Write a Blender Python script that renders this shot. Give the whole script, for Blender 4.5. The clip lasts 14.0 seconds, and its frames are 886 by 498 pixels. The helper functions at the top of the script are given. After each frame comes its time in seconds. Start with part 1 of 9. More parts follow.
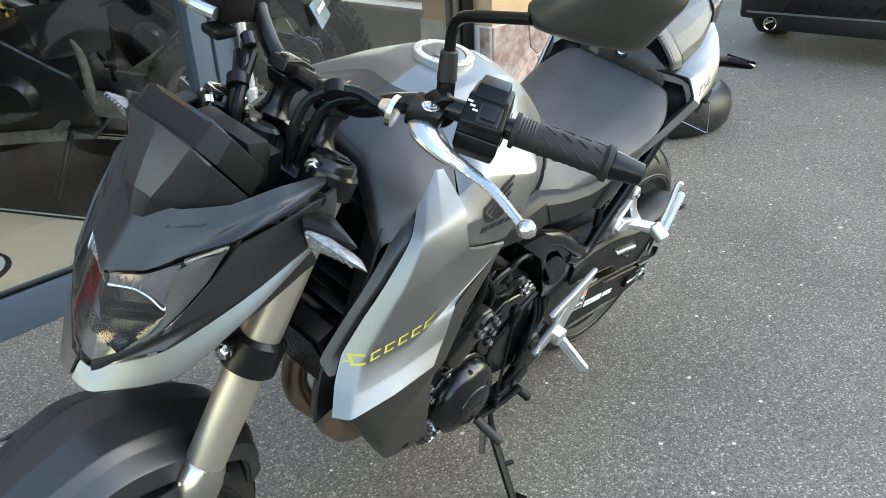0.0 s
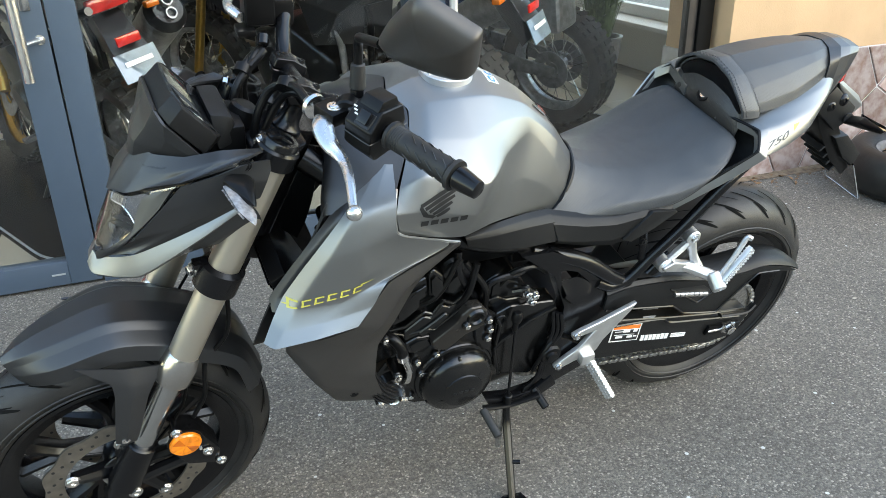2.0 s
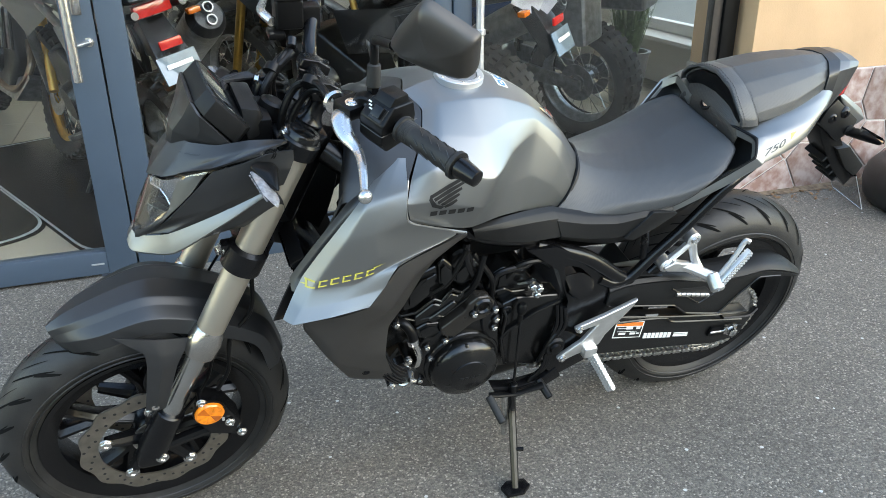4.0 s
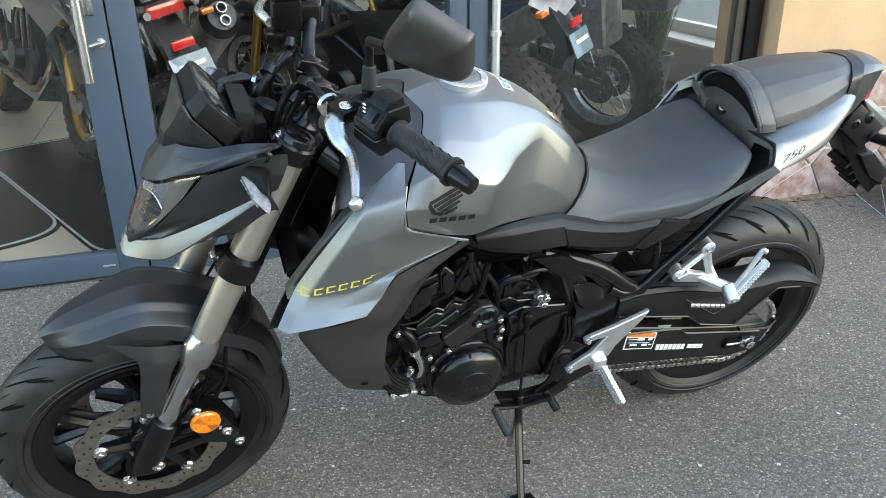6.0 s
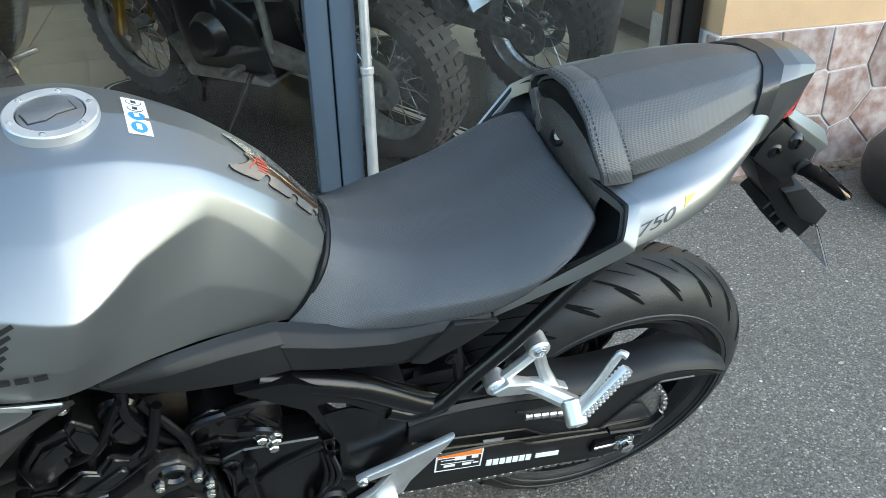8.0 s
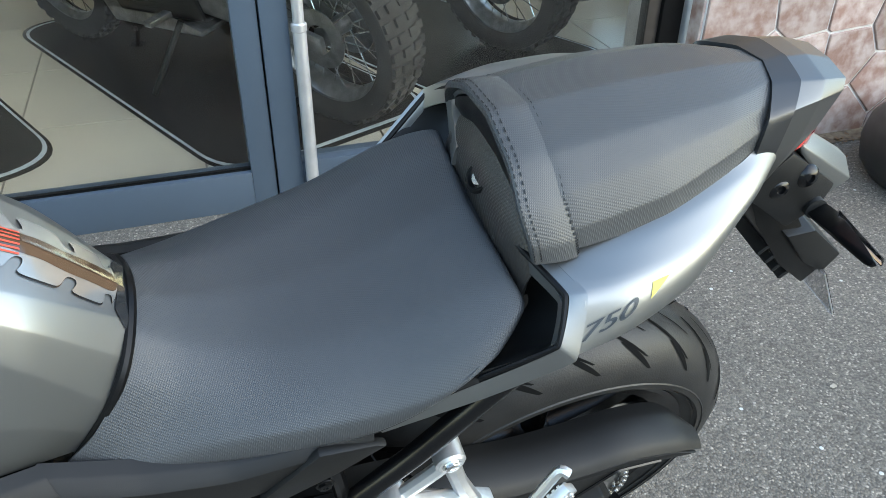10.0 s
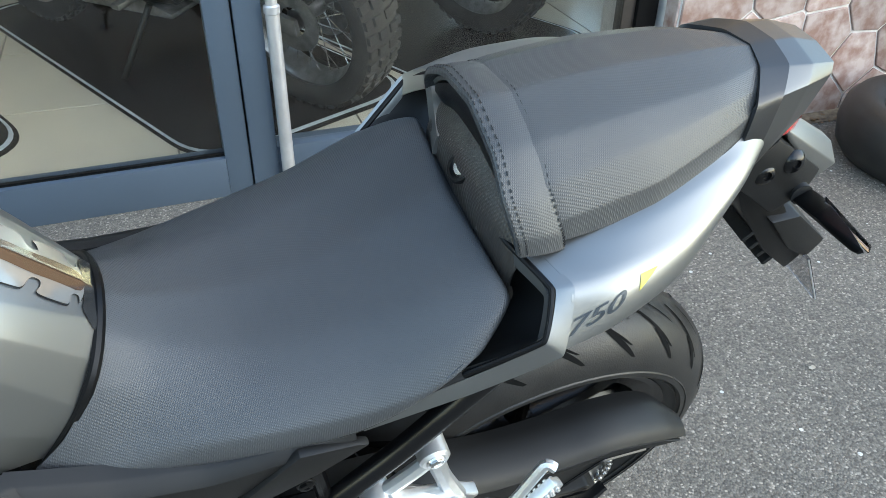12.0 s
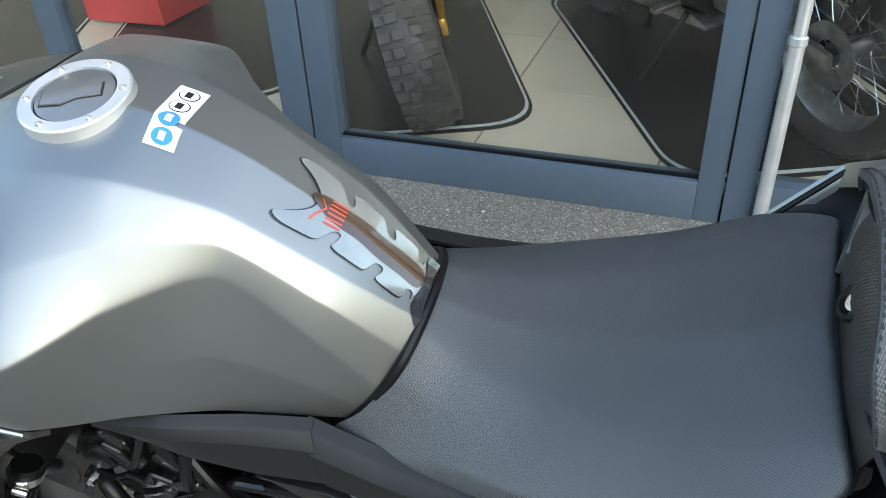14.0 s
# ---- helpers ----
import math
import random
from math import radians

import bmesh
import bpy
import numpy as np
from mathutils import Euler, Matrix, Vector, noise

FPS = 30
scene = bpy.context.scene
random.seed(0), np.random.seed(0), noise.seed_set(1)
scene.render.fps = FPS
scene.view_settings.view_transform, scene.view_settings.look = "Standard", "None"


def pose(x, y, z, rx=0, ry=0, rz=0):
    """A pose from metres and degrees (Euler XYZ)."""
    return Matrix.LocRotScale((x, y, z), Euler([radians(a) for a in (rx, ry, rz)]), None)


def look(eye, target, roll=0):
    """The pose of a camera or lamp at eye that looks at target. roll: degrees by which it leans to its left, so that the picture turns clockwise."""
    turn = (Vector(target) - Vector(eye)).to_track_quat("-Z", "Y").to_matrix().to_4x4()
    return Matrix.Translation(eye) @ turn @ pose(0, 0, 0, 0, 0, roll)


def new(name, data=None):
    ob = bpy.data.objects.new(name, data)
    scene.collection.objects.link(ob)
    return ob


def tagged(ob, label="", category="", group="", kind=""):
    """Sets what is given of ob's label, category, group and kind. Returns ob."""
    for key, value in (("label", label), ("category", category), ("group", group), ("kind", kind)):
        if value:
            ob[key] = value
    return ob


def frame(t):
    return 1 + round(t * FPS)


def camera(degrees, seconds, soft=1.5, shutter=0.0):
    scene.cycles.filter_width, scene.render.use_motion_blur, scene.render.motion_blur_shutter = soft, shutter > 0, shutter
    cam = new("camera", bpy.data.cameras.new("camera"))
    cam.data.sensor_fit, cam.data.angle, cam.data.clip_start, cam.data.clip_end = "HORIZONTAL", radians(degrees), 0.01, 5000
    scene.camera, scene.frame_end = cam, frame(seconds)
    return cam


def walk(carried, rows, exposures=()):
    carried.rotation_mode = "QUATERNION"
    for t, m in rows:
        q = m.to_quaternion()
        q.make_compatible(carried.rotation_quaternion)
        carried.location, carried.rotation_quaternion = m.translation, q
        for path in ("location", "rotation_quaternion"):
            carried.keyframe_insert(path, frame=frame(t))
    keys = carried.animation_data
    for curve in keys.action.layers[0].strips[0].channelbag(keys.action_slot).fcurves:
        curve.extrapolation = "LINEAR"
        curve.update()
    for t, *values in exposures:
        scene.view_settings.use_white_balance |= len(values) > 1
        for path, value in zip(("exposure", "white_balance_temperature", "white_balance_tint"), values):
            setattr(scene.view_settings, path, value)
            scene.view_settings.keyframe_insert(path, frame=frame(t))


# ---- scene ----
cam = camera(59.2, 14.0, 0.75)
PATH = [
    (0, (-1.589, -1.011, 1.24), (-0.308, 0.243, 0.353), -3.0),
    (0.5, (-1.511, -1.143, 1.246), (-0.415, 0.278, 0.364), -3.5),
    (1, (-1.368, -1.195, 1.248), (-0.417, 0.334, 0.378), -1.3),
    (1.5, (-1.284, -1.285, 1.259), (-0.517, 0.354, 0.409), -1.5),
    (2, (-1.235, -1.452, 1.262), (-0.585, 0.247, 0.432), -1.3),
    (2.5, (-1.242, -1.529, 1.263), (-0.626, 0.186, 0.439), -0.6),
    (3, (-1.237, -1.555, 1.265), (-0.64, 0.17, 0.448), -0.6),
    (3.5, (-1.235, -1.562, 1.266), (-0.65, 0.171, 0.457), -0.6),
    (4, (-1.236, -1.571, 1.266), (-0.655, 0.168, 0.467), -0.6),
    (4.2, (-1.235, -1.572, 1.266), (-0.658, 0.17, 0.47), -0.5),
    (6.3, (-1.153, -1.519, 1.253), (-0.631, 0.241, 0.46), -0.8),
    (6.5, (-1.1, -1.463, 1.245), (-0.572, 0.296, 0.455), -1.0),
    (7, (-0.945, -1.297, 1.243), (-0.417, 0.447, 0.42), -1.2),
    (7.5, (-0.79, -1.172, 1.228), (-0.271, 0.538, 0.331), -1.4),
    (8, (-0.592, -1.052, 1.242), (-0.078, 0.625, 0.281), -0.8),
    (8.5, (-0.499, -0.954, 1.235), (-0.001, 0.706, 0.236), -0.1),
    (8.7, (-0.474, -0.905, 1.234), (0.013, 0.744, 0.213), 0.0),
    (10.8, (-0.381, -0.747, 1.211), (0.179, 0.812, 0.09), 0.8),
    (11, (-0.382, -0.746, 1.212), (0.177, 0.809, 0.086), 0.7),
    (11.5, (-0.383, -0.741, 1.213), (0.186, 0.803, 0.078), 0.9),
    (12, (-0.385, -0.733, 1.213), (0.194, 0.806, 0.075), 1.2),
    (12.5, (-0.368, -0.712, 1.211), (0.14, 0.851, 0.071), 2.1),
    (12.8, (-0.339, -0.702, 1.216), (-0.063, 0.924, 0.085), 1.2),
    (13, (-0.31, -0.697, 1.23), (-0.227, 0.943, 0.089), 0.2),
    (13.5, (-0.254, -0.696, 1.231), (-0.533, 0.925, 0.093), -1.2),
    (14, (-0.268, -0.657, 1.223), (-0.863, 0.889, 0.103), -2.7),
]
walk(cam, [(t, look(eye, target, roll)) for t, eye, target, roll in PATH],
     [(0, 2.51, 7350, 8), (4, 2.42, 7050, 8), (6.5, 2.43, 6950, 8), (8, 2.33, 6600, 3), (8.6, 2.42, 6800, 5), (11, 2.44, 6850, 6), (13.5, 2.52, 6950, 6), (14, 2.42, 7000, 6)])

# ---- world and light ----
world = bpy.data.worlds.new("sky")
scene.world = world
world.use_nodes = True
wn = world.node_tree.nodes
sky = wn.new("ShaderNodeTexSky")
sky.sky_type, sky.sun_disc = "NISHITA", False
SUN_EL, SUN_AZ = 27.0, 140.0
sky.sun_elevation, sky.sun_rotation = radians(SUN_EL), radians(SUN_AZ)
sky.dust_density, sky.air_density = 0.35, 1.2
world.node_tree.links.new(sky.outputs[0], wn["Background"].inputs[0])
wn["Background"].inputs[1].default_value = 0.15
sun = new("sun", bpy.data.lights.new("sun", "SUN"))
sun.data.energy, sun.data.angle, sun.data.color = 0.42, radians(80), (1.0, 0.94, 0.86)
sun_way = Vector((math.sin(radians(SUN_AZ)) * math.cos(radians(SUN_EL)), math.cos(radians(SUN_AZ)) * math.cos(radians(SUN_EL)), math.sin(radians(SUN_EL))))
sun.matrix_world = look(sun_way * 30, (0, 0, 0))


# ---- materials ----
def mat(name, color, rough=0.5, metal=0.0, vary=0.12, scale=30.0, bump=0.0, bump_scale=300.0, color2=None, coat=0.0, spec=0.5, rough_vary=0.12):
    """A surface with colour and gloss varied at two scales, and fine relief."""
    m = bpy.data.materials.new(name)
    m.use_nodes = True
    n, ln = m.node_tree.nodes, m.node_tree.links
    b = n["Principled BSDF"]
    b.inputs["Metallic"].default_value = metal
    b.inputs["Specular IOR Level"].default_value = spec
    b.inputs["Coat Weight"].default_value = coat
    co = n.new("ShaderNodeTexCoord")
    big = n.new("ShaderNodeTexNoise")
    big.inputs["Scale"].default_value, big.inputs["Detail"].default_value = scale, 6
    ln.new(co.outputs["Object"], big.inputs["Vector"])
    fine = n.new("ShaderNodeTexNoise")
    fine.inputs["Scale"].default_value, fine.inputs["Detail"].default_value = bump_scale, 3
    ln.new(co.outputs["Object"], fine.inputs["Vector"])
    mix = n.new("ShaderNodeMix")
    mix.data_type = "RGBA"
    c2 = color2 or tuple(c * (1 - vary) for c in color)
    c1 = color if color2 else tuple(min(1, c * (1 + vary)) for c in color)
    mix.inputs[6].default_value, mix.inputs[7].default_value = (*c1, 1), (*c2, 1)
    ramp = n.new("ShaderNodeMapRange")
    ramp.inputs[1].default_value, ramp.inputs[2].default_value = 0.35, 0.65
    ln.new(big.outputs[0], ramp.inputs[0])
    ln.new(ramp.outputs[0], mix.inputs[0])
    ln.new(mix.outputs[2], b.inputs["Base Color"])
    rr = n.new("ShaderNodeMapRange")
    rr.inputs[3].default_value, rr.inputs[4].default_value = max(0.02, rough * (1 - rough_vary)), min(1, rough * (1 + rough_vary))
    ln.new(big.outputs[0], rr.inputs[0])
    ln.new(rr.outputs[0], b.inputs["Roughness"])
    if bump:
        bp = n.new("ShaderNodeBump")
        bp.inputs["Strength"].default_value, bp.inputs["Distance"].default_value = bump, 0.001
        ln.new(fine.outputs[0], bp.inputs["Height"])
        ln.new(bp.outputs[0], b.inputs["Normal"])
    return m


def weave(m, pitch, strength, angle=0.0, checks=True):
    """Adds a woven relief of that pitch (metres) to a material."""
    n, ln = m.node_tree.nodes, m.node_tree.links
    co = n.new("ShaderNodeTexCoord")
    mp = n.new("ShaderNodeMapping")
    mp.inputs["Rotation"].default_value = (0, 0, angle)
    ln.new(co.outputs["Object"], mp.inputs["Vector"])
    waves = []
    for way in ("X", "Y"):
        w = n.new("ShaderNodeTexWave")
        w.wave_type, w.bands_direction = "BANDS", way
        w.inputs["Scale"].default_value, w.inputs["Distortion"].default_value = 0.314 / pitch, 0.0
        ln.new(mp.outputs[0], w.inputs["Vector"])
        waves.append(w)
    ma = n.new("ShaderNodeMath")
    ma.operation = "MULTIPLY" if checks else "MAXIMUM"
    ln.new(waves[0].outputs["Fac"], ma.inputs[0])
    ln.new(waves[1].outputs["Fac"], ma.inputs[1])
    bp = n.new("ShaderNodeBump")
    bp.inputs["Strength"].default_value, bp.inputs["Distance"].default_value = strength, 0.0008
    ln.new(ma.outputs[0], bp.inputs["Height"])
    old = n["Principled BSDF"].inputs["Normal"]
    if old.is_linked:
        ln.new(old.links[0].from_socket, bp.inputs["Normal"])
    ln.new(bp.outputs[0], old)
    return m


def glassy(name, color, rough=0.02, trans=1.0, ior=1.45, alpha=1.0):
    m = bpy.data.materials.new(name)
    m.use_nodes = True
    b = m.node_tree.nodes["Principled BSDF"]
    b.inputs["Base Color"].default_value = (*color, 1)
    b.inputs["Roughness"].default_value, b.inputs["Transmission Weight"].default_value, b.inputs["IOR"].default_value = rough, trans, ior
    return m


def asphalt_material():
    m = mat("asphalt", (0.165, 0.147, 0.123), 0.85, vary=0.10, scale=1.6, bump=0.0)
    n, ln = m.node_tree.nodes, m.node_tree.links
    b = n["Principled BSDF"]
    co = n.new("ShaderNodeTexCoord")
    vo = n.new("ShaderNodeTexVoronoi")
    vo.inputs["Scale"].default_value = 210
    ln.new(co.outputs["Object"], vo.inputs["Vector"])
    big = n.new("ShaderNodeTexVoronoi")
    big.inputs["Scale"].default_value = 55
    ln.new(co.outputs["Object"], big.inputs["Vector"])
    sep = n.new("ShaderNodeSeparateColor")
    ln.new(vo.outputs["Color"], sep.inputs[0])
    stone = n.new("ShaderNodeValToRGB")
    stone.color_ramp.elements[0].color, stone.color_ramp.elements[1].color = (0.62, 0.61, 0.60, 1), (1.30, 1.29, 1.26, 1)
    stone.color_ramp.elements[0].position, stone.color_ramp.elements[1].position = 0.05, 0.9
    extra = stone.color_ramp.elements.new(0.97)
    extra.color = (2.3, 2.26, 2.2, 1)
    ln.new(sep.outputs[0], stone.inputs[0])
    mul = n.new("ShaderNodeMix")
    mul.data_type, mul.blend_type = "RGBA", "MULTIPLY"
    mul.inputs[0].default_value = 1.0
    old = b.inputs["Base Color"].links[0].from_socket
    ln.new(old, mul.inputs[6])
    ln.new(stone.outputs[0], mul.inputs[7])
    # tar between the stones
    gap = n.new("ShaderNodeMapRange")
    gap.inputs[1].default_value, gap.inputs[2].default_value, gap.inputs[3].default_value, gap.inputs[4].default_value = 0.35, 0.75, 1.0, 0.75
    ln.new(vo.outputs["Distance"], gap.inputs[0])
    mul2 = n.new("ShaderNodeMix")
    mul2.data_type, mul2.blend_type = "RGBA", "MULTIPLY"
    mul2.inputs[0].default_value = 1.0
    ln.new(mul.outputs[2], mul2.inputs[6])
    ln.new(gap.outputs[0], mul2.inputs[7])
    # sparse pale chips
    sep2 = n.new("ShaderNodeSeparateColor")
    ln.new(big.outputs["Color"], sep2.inputs[0])
    chip = n.new("ShaderNodeMath")
    chip.operation = "GREATER_THAN"
    chip.inputs[1].default_value = 0.988
    ln.new(sep2.outputs[1], chip.inputs[0])
    near = n.new("ShaderNodeMath")
    near.operation = "LESS_THAN"
    near.inputs[1].default_value = 0.28
    ln.new(big.outputs["Distance"], near.inputs[0])
    both = n.new("ShaderNodeMath")
    both.operation = "MULTIPLY"
    ln.new(chip.outputs[0], both.inputs[0])
    ln.new(near.outputs[0], both.inputs[1])
    mx = n.new("ShaderNodeMix")
    mx.data_type = "RGBA"
    ln.new(both.outputs[0], mx.inputs[0])
    ln.new(mul2.outputs[2], mx.inputs[6])
    mx.inputs[7].default_value = (0.55, 0.54, 0.5, 1)
    ln.new(mx.outputs[2], b.inputs["Base Color"])
    bp = n.new("ShaderNodeBump")
    bp.inputs["Strength"].default_value, bp.inputs["Distance"].default_value, bp.invert = 0.6, 0.003, True
    ln.new(vo.outputs["Distance"], bp.inputs["Height"])
    ln.new(bp.outputs[0], b.inputs["Normal"])
    return m


ASPHALT = asphalt_material()
PAINT = mat("matte_grey_paint", (0.245, 0.249, 0.245), 0.40, 0.9, vary=0.03, scale=4, bump=0.05, bump_scale=2500, rough_vary=0.04)
PAINT_DARK = mat("matte_dark_paint", (0.062, 0.063, 0.065), 0.40, 0.75, spec=0.4, vary=0.06, scale=5, bump=0.04, bump_scale=2500, rough_vary=0.06)
GREY_PLASTIC = mat("dark_grey_plastic", (0.010, 0.010, 0.010), 0.45, 0.0, spec=0.26, vary=0.1, scale=8, bump=0.15, bump_scale=1400)
BLACK_PLASTIC = mat("black_plastic", (0.004, 0.004, 0.0042), 0.33, 0.0, spec=0.22, vary=0.15, scale=20, bump=0.12, bump_scale=900)
PANEL_GREY = mat("satin_grey_panel", (0.066, 0.062, 0.058), 0.42, 0.7, vary=0.06, scale=8, bump=0.1, bump_scale=1600)
RIBBED = weave(mat("ribbed_black_plastic", (0.009, 0.009, 0.009), 0.45, vary=0.1), 0.0032, 0.3, 0.6)
FRAME_BLACK = mat("satin_black_frame", (0.004, 0.004, 0.0045), 0.25, 0.0, spec=0.36, vary=0.1, scale=15, bump=0.05)
ENGINE_BLACK = mat("engine_black", (0.004, 0.004, 0.004), 0.22, 0.0, spec=0.5, vary=0.25, scale=25, bump=0.1, bump_scale=500)
SEAT = weave(mat("seat_vinyl", (0.042, 0.045, 0.048), 0.43, vary=0.06, scale=6), 0.0019, 0.32, 0.5)
SEAT2 = weave(mat("pillion_vinyl", (0.052, 0.053, 0.053), 0.40, vary=0.06, scale=6), 0.0018, 0.30, 0.3)
SEAM = mat("seat_piping", (0.012, 0.012, 0.012), 0.6, vary=0.1)
RUBBER = mat("tyre_rubber", (0.011, 0.0108, 0.0105), 0.46, spec=0.4, vary=0.3, scale=14, bump=0.35, bump_scale=450, color2=(0.022, 0.021, 0.020))
RUBBER_GRIP = mat("grip_rubber", (0.01, 0.01, 0.01), 0.6, vary=0.15, bump=0.2)
FORK = mat("champagne_fork", (0.60, 0.55, 0.46), 0.36, 0.9, vary=0.03, scale=6, bump=0.03, rough_vary=0.1)
FORK_CLEAR = mat("machined_fork_bottom", (0.55, 0.53, 0.5), 0.22, 1.0, vary=0.05, scale=10)
STEEL = mat("steel", (0.72, 0.71, 0.69), 0.24, 1.0, vary=0.12, scale=60, bump=0.05)
ALU = mat("cast_aluminium", (0.66, 0.66, 0.65), 0.4, 0.9, vary=0.08, scale=40, bump=0.25, bump_scale=800)
CHROME = mat("chrome", (0.8, 0.8, 0.8), 0.1, 1.0, vary=0.03)
CHAIN = mat("chain_steel", (0.5, 0.49, 0.47), 0.33, 1.0, vary=0.3, scale=120)
DISC = mat("brake_disc", (0.24, 0.215, 0.18), 0.42, 0.85, vary=0.15, scale=40)
HEADER = mat("exhaust_header", (0.25, 0.19, 0.14), 0.33, 0.9, vary=0.25, scale=12)
WHITE_MARK = mat("white_print", (0.75, 0.75, 0.73), 0.5, vary=0.03)
YELLOW_MARK = mat("yellow_print", (0.50, 0.45, 0.08), 0.45, vary=0.03)
BLACK_MARK = mat("black_print", (0.012, 0.012, 0.012), 0.3, vary=0.05)
BLUE_MARK = mat("blue_print", (0.03, 0.2, 0.48), 0.45, vary=0.03)
RED_MARK = mat("red_print", (0.55, 0.06, 0.03), 0.4, vary=0.05)
ORANGE_MARK = mat("orange_print", (0.8, 0.2, 0.03), 0.5, vary=0.04)
GLOSS_PAD = mat("gloss_pad", (0.26, 0.26, 0.25), 0.10, 0.5, vary=0.1, coat=0.6)
BROWN_PAD = mat("brown_gloss_pad", (0.05, 0.028, 0.018), 0.06, 0.0, vary=0.1, coat=0.6)
LENS = glassy("clear_lens", (0.93, 0.93, 0.94), 0.06)
LENS_PALE = mat("frosted_clear_lens", (0.20, 0.20, 0.21), 0.14, 0.0, vary=0.25, scale=160, coat=0.4)
LENS_DARK = glassy("smoked_lens", (0.5, 0.5, 0.52), 0.02)
AMBER = mat("amber_reflector", (0.8, 0.22, 0.01), 0.15, 0.0, vary=0.2, scale=60, coat=0.5)
RED_LENS = mat("red_lens", (0.55, 0.02, 0.015), 0.12, 0.0, vary=0.15, scale=40, coat=0.5)
SCREEN = mat("display_glass", (0.012, 0.013, 0.014), 0.05, 0.0, vary=0.05, coat=0.5)
LEVER = mat("brushed_lever", (0.62, 0.62, 0.61), 0.27, 0.95, vary=0.05, scale=50, bump=0.05, bump_scale=700)
LIGHT_PIPE = mat("light_pipe", (0.16, 0.16, 0.17), 0.12, 0.5, vary=0.1, scale=80, coat=0.4)
REFLECTOR = mat("lamp_reflector", (0.8, 0.8, 0.82), 0.12, 1.0, vary=0.05)
LAMP_DARK = mat("lamp_inner", (0.014, 0.014, 0.016), 0.25, 0.2, vary=0.2)
FRAME_BLUE = mat("slate_blue_aluminium", (0.055, 0.077, 0.105), 0.42, 0.0, vary=0.06, scale=3, bump=0.05)
PALE_METAL = mat("pale_aluminium", (0.6, 0.6, 0.6), 0.35, 0.7, vary=0.08, scale=20)
BROWN_POST = mat("brown_anodised", (0.05, 0.042, 0.036), 0.4, 0.2, vary=0.1)
PLASTER = mat("orange_plaster", (0.60, 0.39, 0.22), 0.9, vary=0.09, scale=3, bump=1.0, bump_scale=170)
GROUT = mat("grout", (0.62, 0.58, 0.54), 0.9, vary=0.1, scale=20, bump=0.4, bump_scale=300)
GLASS = glassy("window_glass", (0.9, 0.93, 0.92), 0.0)
FORK_TUBE = mat("fork_tube", (0.56, 0.56, 0.55), 0.24, 1.0, vary=0.02, scale=6)
# shade inside the tread grooves, as a flat colour
GROOVE_SHADE = mat("tread_groove_shade", (0.005, 0.005, 0.005), 0.9, spec=0.1)
AMBER_DEEP = mat("amber_deep", (0.45, 0.10, 0.005), 0.2, 0.0, vary=0.2, scale=60, coat=0.5)

# ---- building helpers ----
def finish(bm, angle=32.0):
    bmesh.ops.recalc_face_normals(bm, faces=bm.faces)
    lim = radians(angle)
    for f in bm.faces:
        f.smooth = True
    for e in bm.edges:
        e.smooth = not (len(e.link_faces) == 2 and e.calc_face_angle(0) > lim)
    return bm


def to_mesh(name, bm, material, angle=32.0):
    finish(bm, angle)
    me = bpy.data.meshes.new(name)
    bm.to_mesh(me)
    bm.free()
    me.materials.append(material)
    return me


def part(name, bm, material, parent, label="", m=None, angle=32.0):
    ob = new(name, to_mesh(name, bm, material, angle))
    ob.parent = parent
    if m is not None:
        ob.matrix_basis = m
    return tagged(ob, label) if label else ob


def thing(name, label, category, m=None, group="", kind=""):
    ob = new(name)
    if m is not None:
        ob.matrix_basis = m
    return tagged(ob, label, category, group, kind)


def solid(name, bm, material, label, category, kind="", m=None, angle=32.0, group=""):
    ob = new(name, to_mesh(name, bm, material, angle))
    if m is not None:
        ob.matrix_basis = m
    return tagged(ob, label, category, group, kind)


def spline(pts, n, tension=0.5):
    """n points along a cardinal spline through pts."""
    p = np.array(pts, float)
    if len(p) == 2:
        k = np.linspace(0, 1, n)[:, None]
        return p[0] * (1 - k) + p[1] * k
    d = np.zeros_like(p)
    d[1:-1] = (p[2:] - p[:-2]) * tension
    d[0], d[-1] = (p[1] - p[0]) * tension * 2, (p[-1] - p[-2]) * tension * 2
    out = []
    for s in np.linspace(0, len(p) - 1, n):
        i = min(int(s), len(p) - 2)
        k = s - i
        out.append((2 * k**3 - 3 * k**2 + 1) * p[i] + (k**3 - 2 * k**2 + k) * d[i] + (3 * k**2 - 2 * k**3) * p[i + 1] + (k**3 - k**2) * d[i + 1])
    return np.array(out)


def surface(net, nu=24, nv=16, tu=0.5, tv=0.5):
    """A grid of places on a smooth skin through a small net."""
    rows = [spline(r, nv, tv) for r in net]
    cols = [spline([r[j] for r in rows], nu, tu) for j in range(nv)]
    return np.array(cols).transpose(1, 0, 2)


def mirrored(grid):
    """The grid, continued over the middle plane y = 0; its first column lies there."""
    other = grid[:, :0:-1].copy()
    other[:, :, 1] *= -1
    return np.concatenate([other, grid], axis=1)


